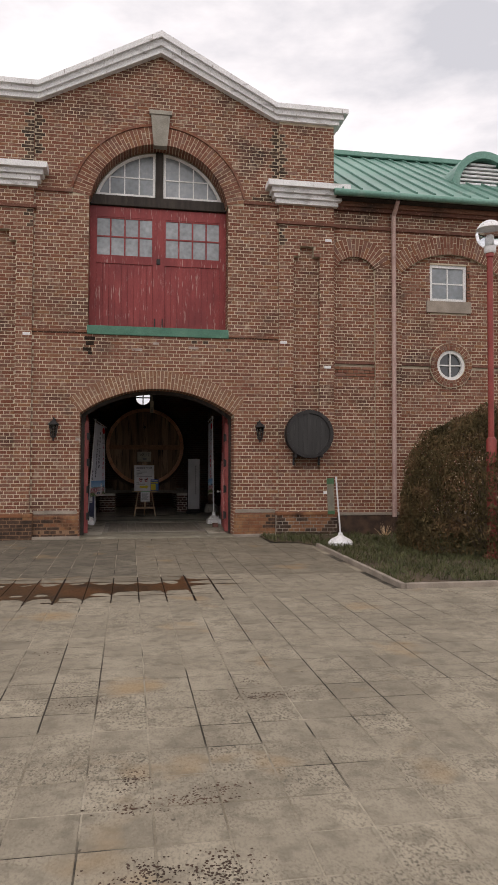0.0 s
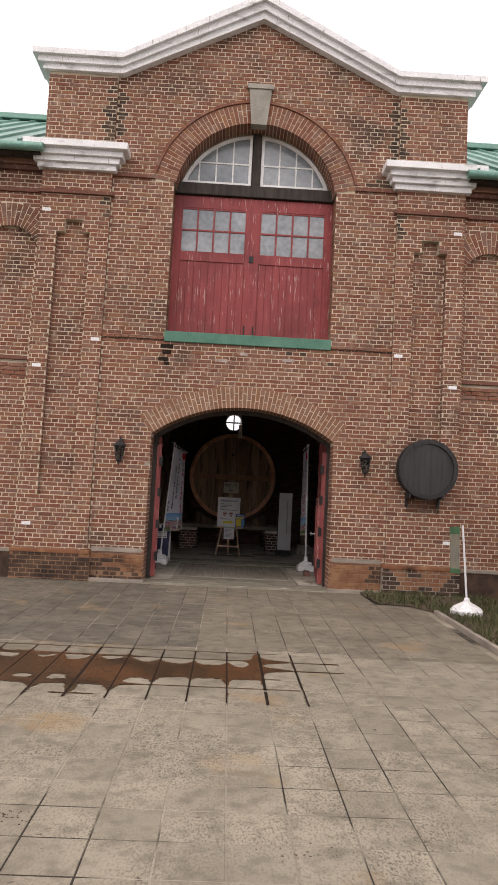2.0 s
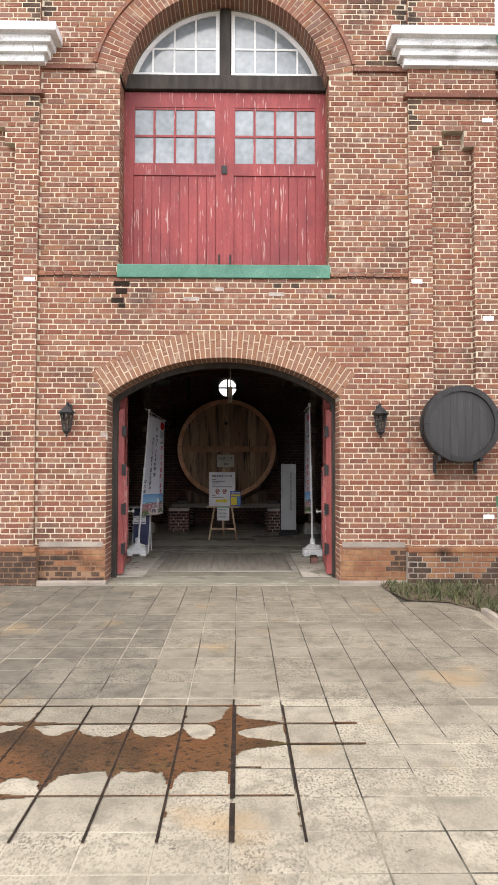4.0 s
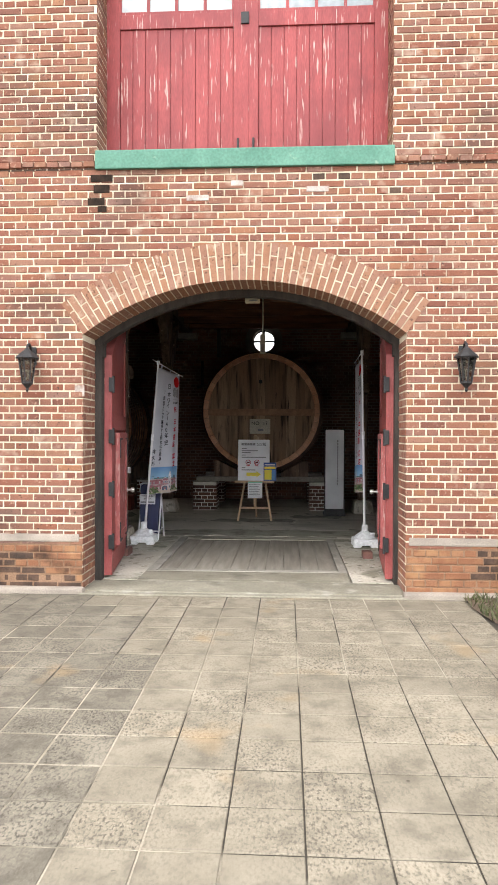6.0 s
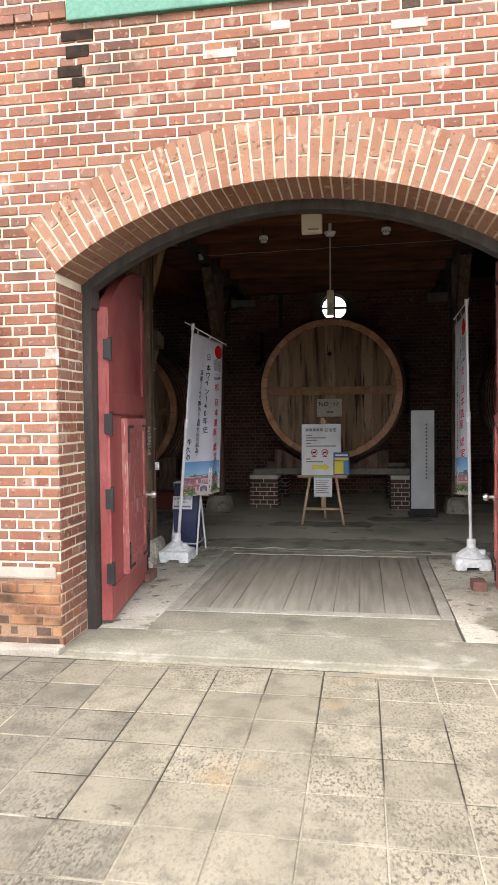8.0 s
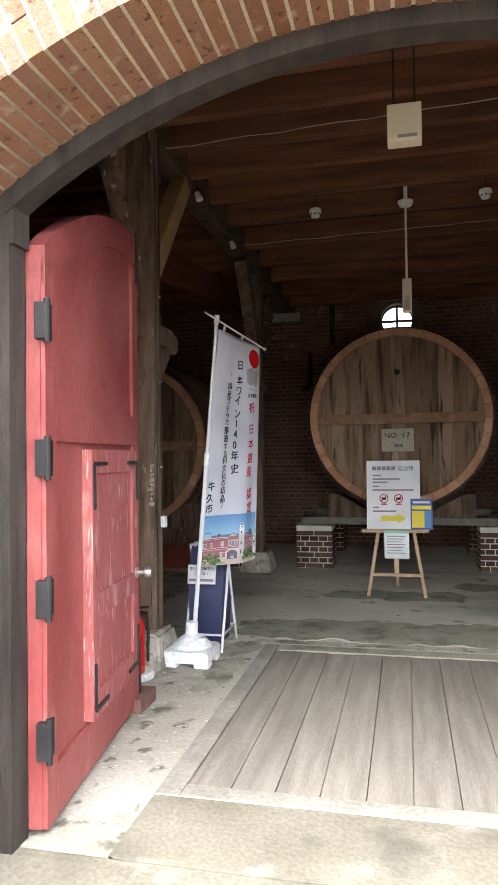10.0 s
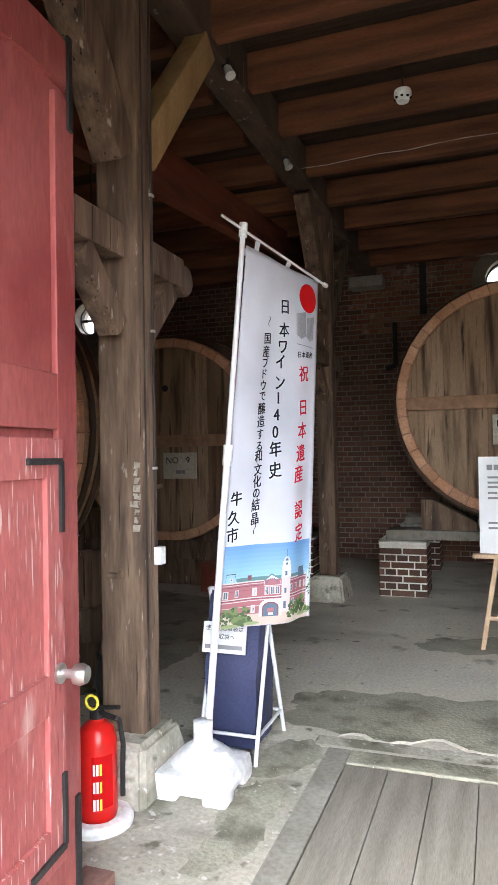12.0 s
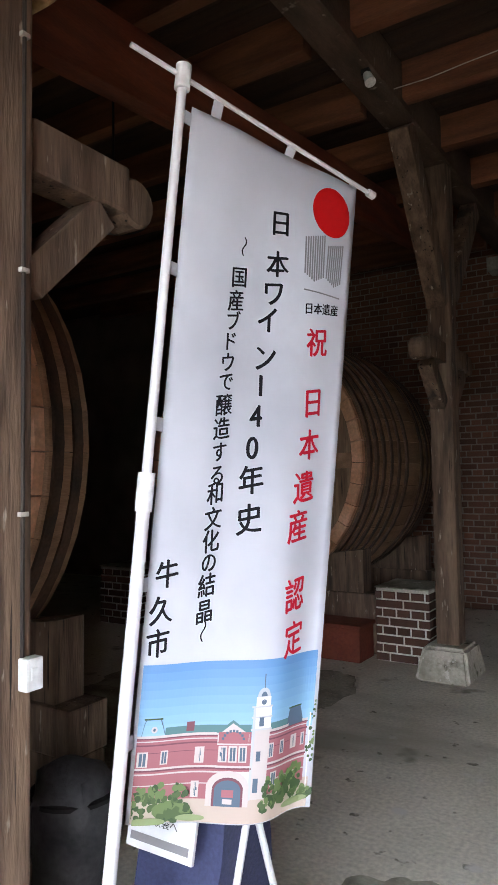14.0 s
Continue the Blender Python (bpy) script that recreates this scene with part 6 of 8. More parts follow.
# ---- timber deck set in the floor ----
deck = thing("floor_deck", (0, 2.2, -0.05), "weathered grey plank deck set into the floor", "deck", "", "structure")
for k in range(10):
    bm = fresh()
    x0 = -1.035 + 0.2055 * k
    box(bm, x0 + 0.001, x0 + 0.2035, 1.125, 3.40, -0.055, -0.002 - 0.002 * (k % 3), 0.004)
    part("plank", bm, M_deck, deck)
for a in ((-1.16, -1.04, 1.0, 3.56), (1.03, 1.13, 1.0, 3.56), (-1.04, 1.03, 1.0, 1.12), (-1.04, 1.03, 3.41, 3.56)):
    bm = fresh()
    box(bm, a[0], a[1], a[2], a[3], -0.06, 0.004, 0.01)
    far = a[2] > 3
    part("kerb_strip", bm, M_floor_dark if far else M_kerb, deck, "dark worn concrete strip" if far else "pale concrete kerb strip")


def patch(name, cx, cy, rx, ry, mat, label, z=0.004, seed=0.0, n=240):
    bm = fresh()
    pts = []
    for k in range(n):
        a = 2 * math.pi * k / n
        c, s = math.cos(a), math.sin(a)
        q = (abs(c) ** 4 + abs(s) ** 4) ** -0.25
        w = q * (1 + 0.10 * noise.noise(Vector((c * 1.7 + seed, s * 1.7, seed))) + 0.05 * noise.noise(Vector((c * 5 + seed, s * 5, seed))))
        px, py = cx + rx * w * c, cy + ry * w * s
        px += 0.10 * noise.noise(Vector((px * 4, py * 4, seed))) + 0.03 * noise.noise(Vector((px * 17, py * 17, seed)))
        py += 0.12 * noise.noise(Vector((px * 4, py * 4, seed + 5))) + 0.05 * noise.noise(Vector((px * 15, py * 15, seed + 5)))
        pts.append(bm.verts.new((px, py, z)))
    bm.faces.new(pts)
    rim = fresh()
    low, high = [], []
    for k, v in enumerate(pts):
        o = Vector((cx, cy, z)) - v.co
        w = 0.002 + 0.012 * max(0.0, noise.noise(Vector((v.co.x * 6 + seed, v.co.y * 6, 1.3))))
        o = -o.normalized() * w
        low.append(rim.verts.new((v.co.x, v.co.y, z + 0.001)))
        high.append(rim.verts.new((v.co.x + o.x, v.co.y + o.y, z + 0.004)))
    far = [rim.verts.new((v.co.x * 1.0 + (v.co.x - cx) * 0.02 / max(rx, 0.1), v.co.y + (v.co.y - cy) * 0.02 / max(ry, 0.1), 0.0005)) for v in high]
    for k in range(n):
        if noise.noise(Vector((k * 0.07 + seed, seed, 0.4))) < 0.05:
            continue
        rim.faces.new((low[k], low[(k + 1) % n], high[(k + 1) % n], high[k]))
        rim.faces.new((high[k], high[(k + 1) % n], far[(k + 1) % n], far[k]))
    if rx > 0.6 and ry > 0.2:
        part("chipped_edge", rim, M_floor, floor)
    else:
        rim.free()
    return part(name, bm, mat, floor, label)


patch("damp_patch", -0.15, 5.68, 0.78, 0.26, M_floor_dark, "dark damp patch", 0.004, 1.0)
patch("damp_patch", 0.42, 4.09, 1.95, 0.36, M_floor_dark, "dark damp worn strip", 0.004, 4.0)
patch("damp_patch", -1.33, 2.75, 0.11, 0.4, M_floor_dark, "dark worn patch", 0.004, 7.0)
bm = fresh()
near, far = [], []
for k in range(61):
    x = -1.24 + 2.44 * k / 60
    w = 0.055 + 0.03 * noise.noise(Vector((x * 5, 1.0, 0.0)))
    near.append(bm.verts.new((x, 3.63 - w + 0.012 * noise.noise(Vector((x * 19, 3.0, 0))), 0.0065)))
    far.append(bm.verts.new((x, 3.63 + w + 0.015 * noise.noise(Vector((x * 17, 5.0, 0))), 0.0065)))
for k in range(60):
    bm.faces.new((near[k], near[k + 1], far[k + 1], far[k]))
part("pale_strip", bm, M_side, floor, "pale chipped strip by the deck")
patch("damp_patch", -1.33, 3.38, 0.12, 0.2, M_floor_dark, "dark worn patch", 0.0082, 17.0)
patch("damp_patch", 1.0, 6.3, 0.5, 0.22, M_floor_dark, "dark damp patch", 0.004, 13.0)
patch("damp_patch", -3.4, 5.4, 0.9, 1.6, M_floor_dark, "dark damp patch", 0.004, 3.0)

# ---- casks ----


def cask(cx, fy, cz, number, label, plate=True, L=2.15, px=0.0):
    R, N = 1.22, 38
    root = thing("wine_cask", (cx, fy + L / 2, cz - R), label, "cask", "great wine casks")
    prof = [(0.07, R), (0.25 * L, R + 0.04 * L), (L / 2, R + 0.05 * L), (0.75 * L, R + 0.04 * L), (L, R)]
    half = math.pi / N * 0.985
    vs, fs = [], []
    for y, r in prof:
        for rr, s in ((r - 0.085, -1), (r, -1), (r, 1), (r - 0.085, 1)):
            a = math.pi / 2 + s * half
            vs.append((rr * math.cos(a), y, rr * math.sin(a)))
    for k in range(len(prof) - 1):
        for i in range(4):
            fs.append((4 * k + i, 4 * k + (i + 1) % 4, 4 * k + 4 + (i + 1) % 4, 4 * k + 4 + i))
    fs += [(0, 1, 2, 3), (4 * len(prof) - 1, 4 * len(prof) - 2, 4 * len(prof) - 3, 4 * len(prof) - 4)]
    stave = mesh_of("stave", vs, fs, M_stave)
    ev, ef = [], []
    tight = math.pi / N * 0.955
    for y, r0, r1 in ((0.0, R - 0.10, R - 0.012), (0.012, R - 0.108, R), (0.07, R - 0.108, R)):
        for rr, s in ((r0, -1), (r1, -1), (r1, 1), (r0, 1)):
            a = math.pi / 2 + s * tight
            ev.append((rr * math.cos(a), y, rr * math.sin(a)))
    ef = [(0, 1, 2, 3)]
    for k in range(2):
        for i in range(4):
            ef.append((4 * k + i, 4 * k + (i + 1) % 4, 4 * k + 4 + (i + 1) % 4, 4 * k + 4 + i))
    end = mesh_of("stave_end", ev, ef, M_rim)
    for k in range(N):
        m = Matrix.Translation((cx, fy, cz)) @ pose(0, 0, 0, 0, 360 * k / N + 2, 0)
        data_part("stave", stave, root, m)
        data_part("stave_end", end, root, m)
    r = R - 0.104
    edges = [-r + 2 * r * k / 11 + (0.02 * math.sin(k * 5) if 0 < k < 11 else 0) for k in range(12)]
    for k in range(11):
        x0, x1 = edges[k] + 0.002, edges[k + 1] - 0.002
        n = 5
        up = [(x0 + (x1 - x0) * i / n, math.sqrt(max(r * r - (x0 + (x1 - x0) * i / n) ** 2, 0.0))) for i in range(n + 1)]
        pts = up + [(x, -z) for x, z in up[::-1]]
        bm = fresh()
        prism(bm, [(cx + x, cz + z) for x, z in pts], fy + 0.085 + 0.002 * (k % 3), fy + 0.14)
        part("head_board", bm, M_head, root)
    for z, h in ((-0.02, 0.14),):
        bm = fresh()
        w = math.sqrt(r * r - 0.08 ** 2)
        box(bm, cx - w, cx + w, fy - 0.002, fy + 0.088, cz + z - h / 2, cz + z + h / 2, 0.008)
        part("crossbar", bm, M_stave, root, "timber bar across the head")
    for y in (0.13, 0.25, 0.38, 0.52, 0.68, 0.86, 1.3, 1.5, 1.66, 1.8, 1.95):
        t = min(y, L - y) / (L / 2)
        if y > L:
            continue
        rr = R + 0.05 * L * math.sin(t * math.pi / 2) + 0.002
        bm = fresh()
        seg = 48
        for (r0, r1) in ((rr, rr + 0.012),):
            ring(bm, cx, cz, r0 - 0.02, r1, fy + y - 0.028, fy + y + 0.028, seg)
        part("hoop", bm, M_hoop, root)
    if plate:
        bm = fresh()
        box(bm, cx + px - 0.24, cx + px + 0.19, fy - 0.004, fy + 0.018, cz - 0.47, cz - 0.16, 0.004)
        pl = part("number_plate", bm, M_plate, root, "cream number plate")
        for word, dx in zip(number.split(), (-0.12, 0.085)):
            text_mesh(word, 0.105, Matrix.Translation((cx + px + dx, fy - 0.006, cz - 0.255)) @ pose(0, 0, 0, 90), "lettering", M_ink, pl)
        for u0, u1 in ((-0.07, 0.0), (0.005, 0.045)):
            bm = fresh()
            box(bm, cx + px + u0, cx + px + u1, fy - 0.007, fy - 0.004, cz - 0.41, cz - 0.37)
            part("small_print", bm, M_greyink, pl)
        bm = fresh()
        lathe(bm, [(0.03, 0.0), (0.03, 0.06), (0.02, 0.1)], 14, Matrix.Translation((cx - 0.07, fy + 0.02, cz - 0.56)) @ pose(0, 0, 0, 90))
        part("bung", bm, M_easel, root, "wooden bung", True)
    bm = fresh()
    lathe(bm, [(0.035, 0.0), (0.04, 0.02)], 14, Matrix.Translation((cx - 0.02, fy + 0.09, cz + 0.62)) @ pose(0, 0, 0, 90))
    part("ring_bolt", bm, M_iron, root)
    return root


def bricks_as_parts(rects, place, turn, mat, parent, proud=0.007):
    cache = {}
    for ua, ub, za, zb in rects:
        key = round((ub - ua) / 0.004)
        if key not in cache:
            vs, fs = brick_shape(key * 0.004, zb - za, proud + 0.012)
            cache[key] = mesh_of("brick", vs, fs, mat)
        ob = new("brick", cache[key])
        p = place(ua, -proud + rng.uniform(-0.002, 0.002), za)
        ob.matrix_world = Matrix.Translation(p) @ turn
        ob.parent = parent


def pier(x0, x1, y0, y1, h, label):
    p = thing("brick_pier", ((x0 + x1) / 2, (y0 + y1) / 2, 0), label, "brick pier", "cask piers")
    bm = fresh()
    box(bm, x0 + 0.008, x1 - 0.008, y0 + 0.008, y1 - 0.008, -0.01, h - 0.012)
    core = part("mortar_core", bm, M_mortar_white, p)
    n = int(h / COURSE)
    inv = p.matrix_world.inverted()
    for side in range(3):
        ln = (x1 - x0) if side == 0 else (y1 - y0)
        rc = bond(lambda z: [(0.0, ln)], 0.0, n * COURSE, 0.0, side % 2)
        if side == 0:
            place, turn = (lambda u, d, z: (x0 + u, y0 + 0.008 + d, z)), Matrix.Identity(4)
        elif side == 1:
            place, turn = (lambda u, d, z: (x1 - 0.008 - d, y0 + u, z)), pose(0, 0, 0, 0, 0, 90)
        else:
            place, turn = (lambda u, d, z: (x0 + 0.008 + d, y1 - u, z)), pose(0, 0, 0, 0, 0, -90)
        k0 = len(bpy.data.objects)
        before = set(p.children)
        bricks_as_parts(rc, place, turn, M_brick_pier, p)
        for ob in p.children:
            if ob not in before:
                ob.matrix_parent_inverse = inv
    bm = fresh()
    box(bm, x0 - 0.004, x1 + 0.004, y0 - 0.004, y1 + 0.004, h - 0.012, h, 0.004)
    part("cap", bm, M_side, p)
    return p


def bearers(cx, fy, h, w):
    for y in (fy + 0.12, fy + 1.75):
        t = thing("cask_bearer", (cx, y, h), "rough timber bearer under the cask", "timber bearer", "cask bearers")
        bm = fresh()
        box(bm, cx - w, cx + w, y - 0.16, y + 0.16, h, h + 0.10, 0.01)
        part("plank", bm, M_deck, t)
        for s in (-1, 1):
            bm = fresh()
            z1 = 2.05 - math.sqrt(1.2 ** 2 - 0.62 ** 2) + 0.06
            pts = [(cx + s * 0.42, h + 0.10), (cx + s * 0.98, h + 0.10), (cx + s * 0.98, h + 0.42), (cx + s * 0.86, h + 0.42), (cx + s * 0.42, h + 0.19)]
            prism(bm, pts, y - 0.10, y + 0.10)
            part("chock", bm, M_timber_post, t)


cask(-0.1, 7.6, 2.05, "NO  17", "huge oak wine cask numbered seventeen on brick piers")
cask(-4.05, 7.5, 1.72, "NO   9", "huge oak wine cask numbered nine in the dark", px=0.22)
# third call: a full cask shortened so its body stays black as in shade
cask(-4.03, 3.83, 1.72, "", "front end of a full oak cask, unlit body left out", False, 0.34)
cask(3.9, 7.5, 1.9, "", "huge dark oak wine cask beyond the posts", False)
for x in (-1.51, 0.90):
    for y in (7.42, 9.15):
        pier(x, x + 0.5, y, y + 0.5, 0.585, "low red brick pier carrying a cask")
pier(-2.67, -2.2, 7.33, 7.83, 0.62, "low red brick pier carrying a cask")
pier(-5.9, -5.4, 7.33, 7.83, 0.62, "low red brick pier carrying a cask")
bearers(-0.1, 7.6, 0.585, 1.35)
for y in (7.6, 9.3, 4.08):
    t = thing("cask_bearer", (-4.05, y, 0.0), "rough timber bearer under the cask", "timber bearer", "cask bearers")
    bm = fresh()
    box(bm, -5.3, -2.72, y - 0.1, y + 0.1, 0.0, 0.3, 0.01)
    box(bm, -5.3, -2.72, y - 0.12, y + 0.12, 0.3, 0.52, 0.01)
    part("plank", bm, M_timber_post, t)
    for s in (-1, 1):
        bm = fresh()
        prism(bm, [(-4.05 + s * 0.4, 0.52), (-4.05 + s * 1.2, 0.52), (-4.05 + s * 1.2, 0.9), (-4.05 + s * 0.9, 0.86)], y - 0.09, y + 0.09)
        part("chock", bm, M_timber_post, t)
t = thing("cask_bearer", (3.9, 8, 0.0), "rough timber bearer under the cask", "timber bearer", "cask bearers")
bm = fresh()
box(bm, 2.7, 5.1, 7.6, 9.4, 0.0, 0.72, 0.01)
part("plank", bm, M_timber_post, t)
rb = thing("red_box", (-3.0, 7.25, 0), "low dark red box under the cask", "box")
bm = fresh()
box(bm, -3.45, -2.74, 7.15, 7.45, 0, 0.28, 0.008)
part("case", bm, M_rustbox, rb)
bm = fresh()
box(bm, -3.47, -2.72, 7.13, 7.47, 0.28, 0.31, 0.006)
part("lid", bm, M_rustbox, rb)
strip = thing("wall_iron", (-1.22, 9.97, 3.4), "black iron strap on the back wall", "iron strap")
bm = fresh()
box(bm, -1.27, -1.18, 9.93, 9.994, 3.45, 4.3, 0.004)
part("strap", bm, M_iron, strip)
bm = fresh()
rod(bm, (-1.62, 9.9, 2.75), (-1.62, 9.9, 3.35), 0.035)
rod(bm, (-1.62, 9.9, 2.75), (-1.75, 9.9, 2.7), 0.035)
part("pipe_stub", bm, M_iron, strip)

# ---- banners ----


class Banner:
    """Cloth hung from a leaning pole and a rod; u runs across, v down."""

    def __init__(self, tl, tr, bl, br, side=1, amp=0.016):
        self.c = [Vector(p) for p in (tl, tr, bl, br)]
        d = (self.c[1] - self.c[0])
        d.z = 0
        self.n = d.normalized().cross(Vector((0, 0, 1))) * side
        self.w, self.h, self.amp = 0.6, 1.8, amp

    def at(self, u, v, lift=0.0):
        tl, tr, bl, br = self.c
        p = tl.lerp(tr, u).lerp(bl.lerp(br, u), v)
        e = u * (1 - u) * 4
        wave = self.amp * math.sin(u * 9 + v * 2.2) * (0.35 + v) + 0.05 * e * v * (1 if v < 1 else 1)
        return p + self.n * (wave * e ** 0.5 + lift)

    def grid(self, u0, u1, v0, v1, lift, nu, nv):
        vs = [tuple(self.at(u0 + (u1 - u0) * i / nu, v0 + (v1 - v0) * j / nv, lift)) for j in range(nv + 1) for i in range(nu + 1)]
        fs = [(j * (nu + 1) + i, j * (nu + 1) + i + 1, (j + 1) * (nu + 1) + i + 1, (j + 1) * (nu + 1) + i) for j in range(nv) for i in range(nu)]
        return vs, fs

    def patch(self, name, u0, u1, v0, v1, mat, parent, lift=0.003):
        vs, fs = self.grid(u0, u1, v0, v1, lift + 0.0015, max(2, int(56 * (u1 - u0))), max(2, int(90 * (v1 - v0))))
        return data_part(name, mesh_of(name, vs, fs, mat), parent)

    def shape(self, name, pts, mat, parent, lift=0.003):
        vs = [tuple(self.at(u, v, lift + 0.0015)) for u, v in pts]
        return data_part(name, mesh_of(name, vs, [tuple(range(len(vs)))], mat), parent)

    def glyph(self, ch, u, v, size, mat, parent, lift=0.004):
        ob = text_mesh(ch, size, Matrix.Identity(4), "lettering", mat, parent)
        me = ob.data
        flat = [w.co.copy() for w in me.vertices]
        polys = [tuple(p.vertices) for p in me.polygons]
        vs, fs = [], []
        # brush hand: strokes rise to the right and swell along one diagonal of the nib
        mid = sum((w.y for w in flat), 0.0) / max(len(flat), 1)
        for k, (dx, dy) in enumerate(((-0.018, 0.010), (0.0, 0.0), (0.018, -0.010))):
            fs += [tuple(i + len(vs) for i in p) for p in polys]
            vs += [self.at(u + (w.x * 0.93 - 0.05 * (w.y - mid) + dx * size) / self.w, v - (w.y + 0.17 * w.x + dy * size) / self.h, lift + 0.0004 * k) for w in flat]
        ob.data = mesh_of("lettering", vs, fs, mat)
        ob.matrix_world = Matrix.Identity(4)
        return ob


def banner(root, b, pole_a, pole_b, rod_a, rod_b, base, full):
    vs, fs = b.grid(0, 1, 0, 1, 0.0, 28, 60)
    cloth = data_part("cloth", mesh_of("cloth", vs, fs, M_cloth, True), root)
    cloth.modifiers.new("thickness", "SOLIDIFY").thickness = 0.0015
    tagged(cloth, "white printed cloth")
    pa, pb = Vector(pole_a), Vector(pole_b)
    bm = fresh()
    mid = pa.lerp(pb, 0.55)
    rod(bm, pa, mid, 0.017, None, 14)
    rod(bm, mid, pb, 0.013, None, 14)
    pole = part("pole", bm, M_pole, root, "", True)
    bm = fresh()
    rod(bm, pa.lerp(pb, 0.53), pa.lerp(pb, 0.57), 0.022, None, 14)
    part("collar", bm, M_plastic, pole)
    bm = fresh()
    rod(bm, pa.lerp(pb, 0.985), pa.lerp(pb, 1.012), 0.021, None, 14)
    part("cap", bm, M_plastic, pole)
    bm = fresh()
    rod(bm, rod_a, rod_b, 0.007, None, 8)
    rod(bm, Vector(rod_a).lerp(Vector(rod_b), 0.97), Vector(rod_b), 0.013, None, 10)
    part("cross_rod", bm, M_pole, root)
    for f in (0.0, 0.22, 0.44, 0.66, 0.87):
        q = b.at(0.0, f + 0.02)
        t = (q - pa).dot(pb - pa) / (pb - pa).length_squared
        bm = fresh()
        beam(bm, q + b.n * 0.002, pa.lerp(pb, t), 0.004, 0.035, 0, (0, 0, 1))
        part("loop", bm, M_cloth, root)
    for u in (0.12, 0.55, 0.97):
        q = b.at(u, 0.0)
        ra, rb_ = Vector(rod_a), Vector(rod_b)
        t = (q - ra).dot(rb_ - ra) / (rb_ - ra).length_squared
        top = ra.lerp(rb_, t)
        bm = fresh()
        beam(bm, q, top, 0.003, 0.032, 0, tuple((rb_ - ra).normalized()))
        part("loop", bm, M_cloth, root)
    x, y = base
    bm = fresh()
    box(bm, x - 0.178, x + 0.178, y - 0.178, y + 0.178, 0.026, 0.125, 0.04)
    for sx in (-1, 1):
        for sy in (-1, 1):
            box(bm, x + sx * 0.118 - 0.058, x + sx * 0.118 + 0.058, y + sy * 0.118 - 0.058, y + sy * 0.118 + 0.058, 0.0, 0.08, 0.02)
    lathe(bm, [(0.16, 0.105), (0.145, 0.14), (0.105, 0.175), (0.06, 0.205), (0.045, 0.215), (0.045, 0.30), (0.036, 0.305)], 20, Matrix.Translation((x, y, 0)))
    foot = part("water_base", bm, M_plastic, root, "white plastic water-filled base", True)
    bm = fresh()
    lathe(bm, [(0.03, 0.15), (0.034, 0.16), (0.034, 0.195), (0.028, 0.2)], 14, Matrix.Translation((x + 0.1, y - 0.05, 0)))
    part("filler_cap", bm, M_plastic, foot)
    # print
    b.shape("red_disc", [(0.835 + 0.125 * math.cos(2 * math.pi * k / 36), 0.071 + 0.046 * math.sin(2 * math.pi * k / 36)) for k in range(36)], M_disc, cloth)
    for k in range(17):
        half = k // 9
        u = 0.685 + 0.0142 * k + 0.006 * half
        top, foot = 0.130 - 0.0015 * (k % 9) + 0.004 * half, 0.206 - 0.011 * abs((k % 9) - 4) / 4
        b.shape("emblem_bar", [(u - 0.006 + 0.010 * half, top), (u + 0.0035 + 0.010 * half, top), (u + 0.0095, foot), (u, foot)], M_greyink, cloth)
    b.patch("emblem_line", 0.69, 0.93, 0.222, 0.2245, M_greyink, cloth)
    for i, ch in enumerate("日本遺産"):
        b.glyph(ch, 0.727 + 0.057 * i, 0.256 - 0.0025 * i, 0.037, M_ink, cloth)
    for ch, u, v in zip("祝日本遺産認定", (0.795, 0.795, 0.79, 0.775, 0.752, 0.765, 0.782), (0.313, 0.414, 0.482, 0.548, 0.607, 0.707, 0.769)):
        b.glyph(ch, u, v, 0.092, M_redink, cloth)
    main = ((0.533, 0.125), (0.533, 0.195), (0.522, 0.244), (0.503, 0.290), (0.502, 0.349), (0.492, 0.393), (0.480, 0.441), (0.473, 0.489), (0.478, 0.538), (0.484, 0.595))
    for ch, (u, v) in zip("日本ワイン140年史", main):
        b.glyph(ch, u, v, 0.084, M_ink, cloth)
    tail = (0.18, 0.232, 0.269, 0.301, 0.332, 0.364, 0.393, 0.428, 0.463, 0.497, 0.530, 0.557, 0.593, 0.625, 0.655, 0.687, 0.723, 0.747)
    for i, (ch, v) in enumerate(zip("～国産ブドウで醸造する和文化の結晶～", tail)):
        u = 0.296 + 0.03 * max(0.0, 1 - i / 4)
        if ch == "～":
            side = [(u + 0.010 * math.sin(6.28 * k / 12), v - 0.015 + 0.03 * k / 12) for k in range(13)]
            b.shape("wave_mark", [(p + 0.008, q) for p, q in side] + side[::-1], M_ink, cloth)
        else:
            b.glyph(ch, u, v, 0.056 if ch in "ブドウですのる" else 0.062, M_ink, cloth)
    for ch, u, v in zip("牛久市", (0.081, 0.069, 0.068), (0.669, 0.718, 0.763)):
        b.glyph(ch, u, v, 0.074, M_ink, cloth)
    # printed picture of a brick mansion with a clock tower
    lift = [0.002]

    def where(x, y):
        """Place on the cloth of a point of the picture, whose sheet is 1 wide and 1 high."""
        return min(max(x, 0.012), 0.988), min(0.789 + 0.209 * y, 0.998)

    def rect(name, x0, x1, y0, y1, mat):
        lift[0] += 0.00003
        (u0, v0), (u1, v1) = where(x0, y0), where(x1, y1)
        b.patch(name, u0, u1, v0, v1, mat, cloth, lift[0])

    def poly(name, pts, mat):
        lift[0] += 0.00003
        b.shape(name, [where(x, y) for x, y in pts], mat, cloth, lift[0])

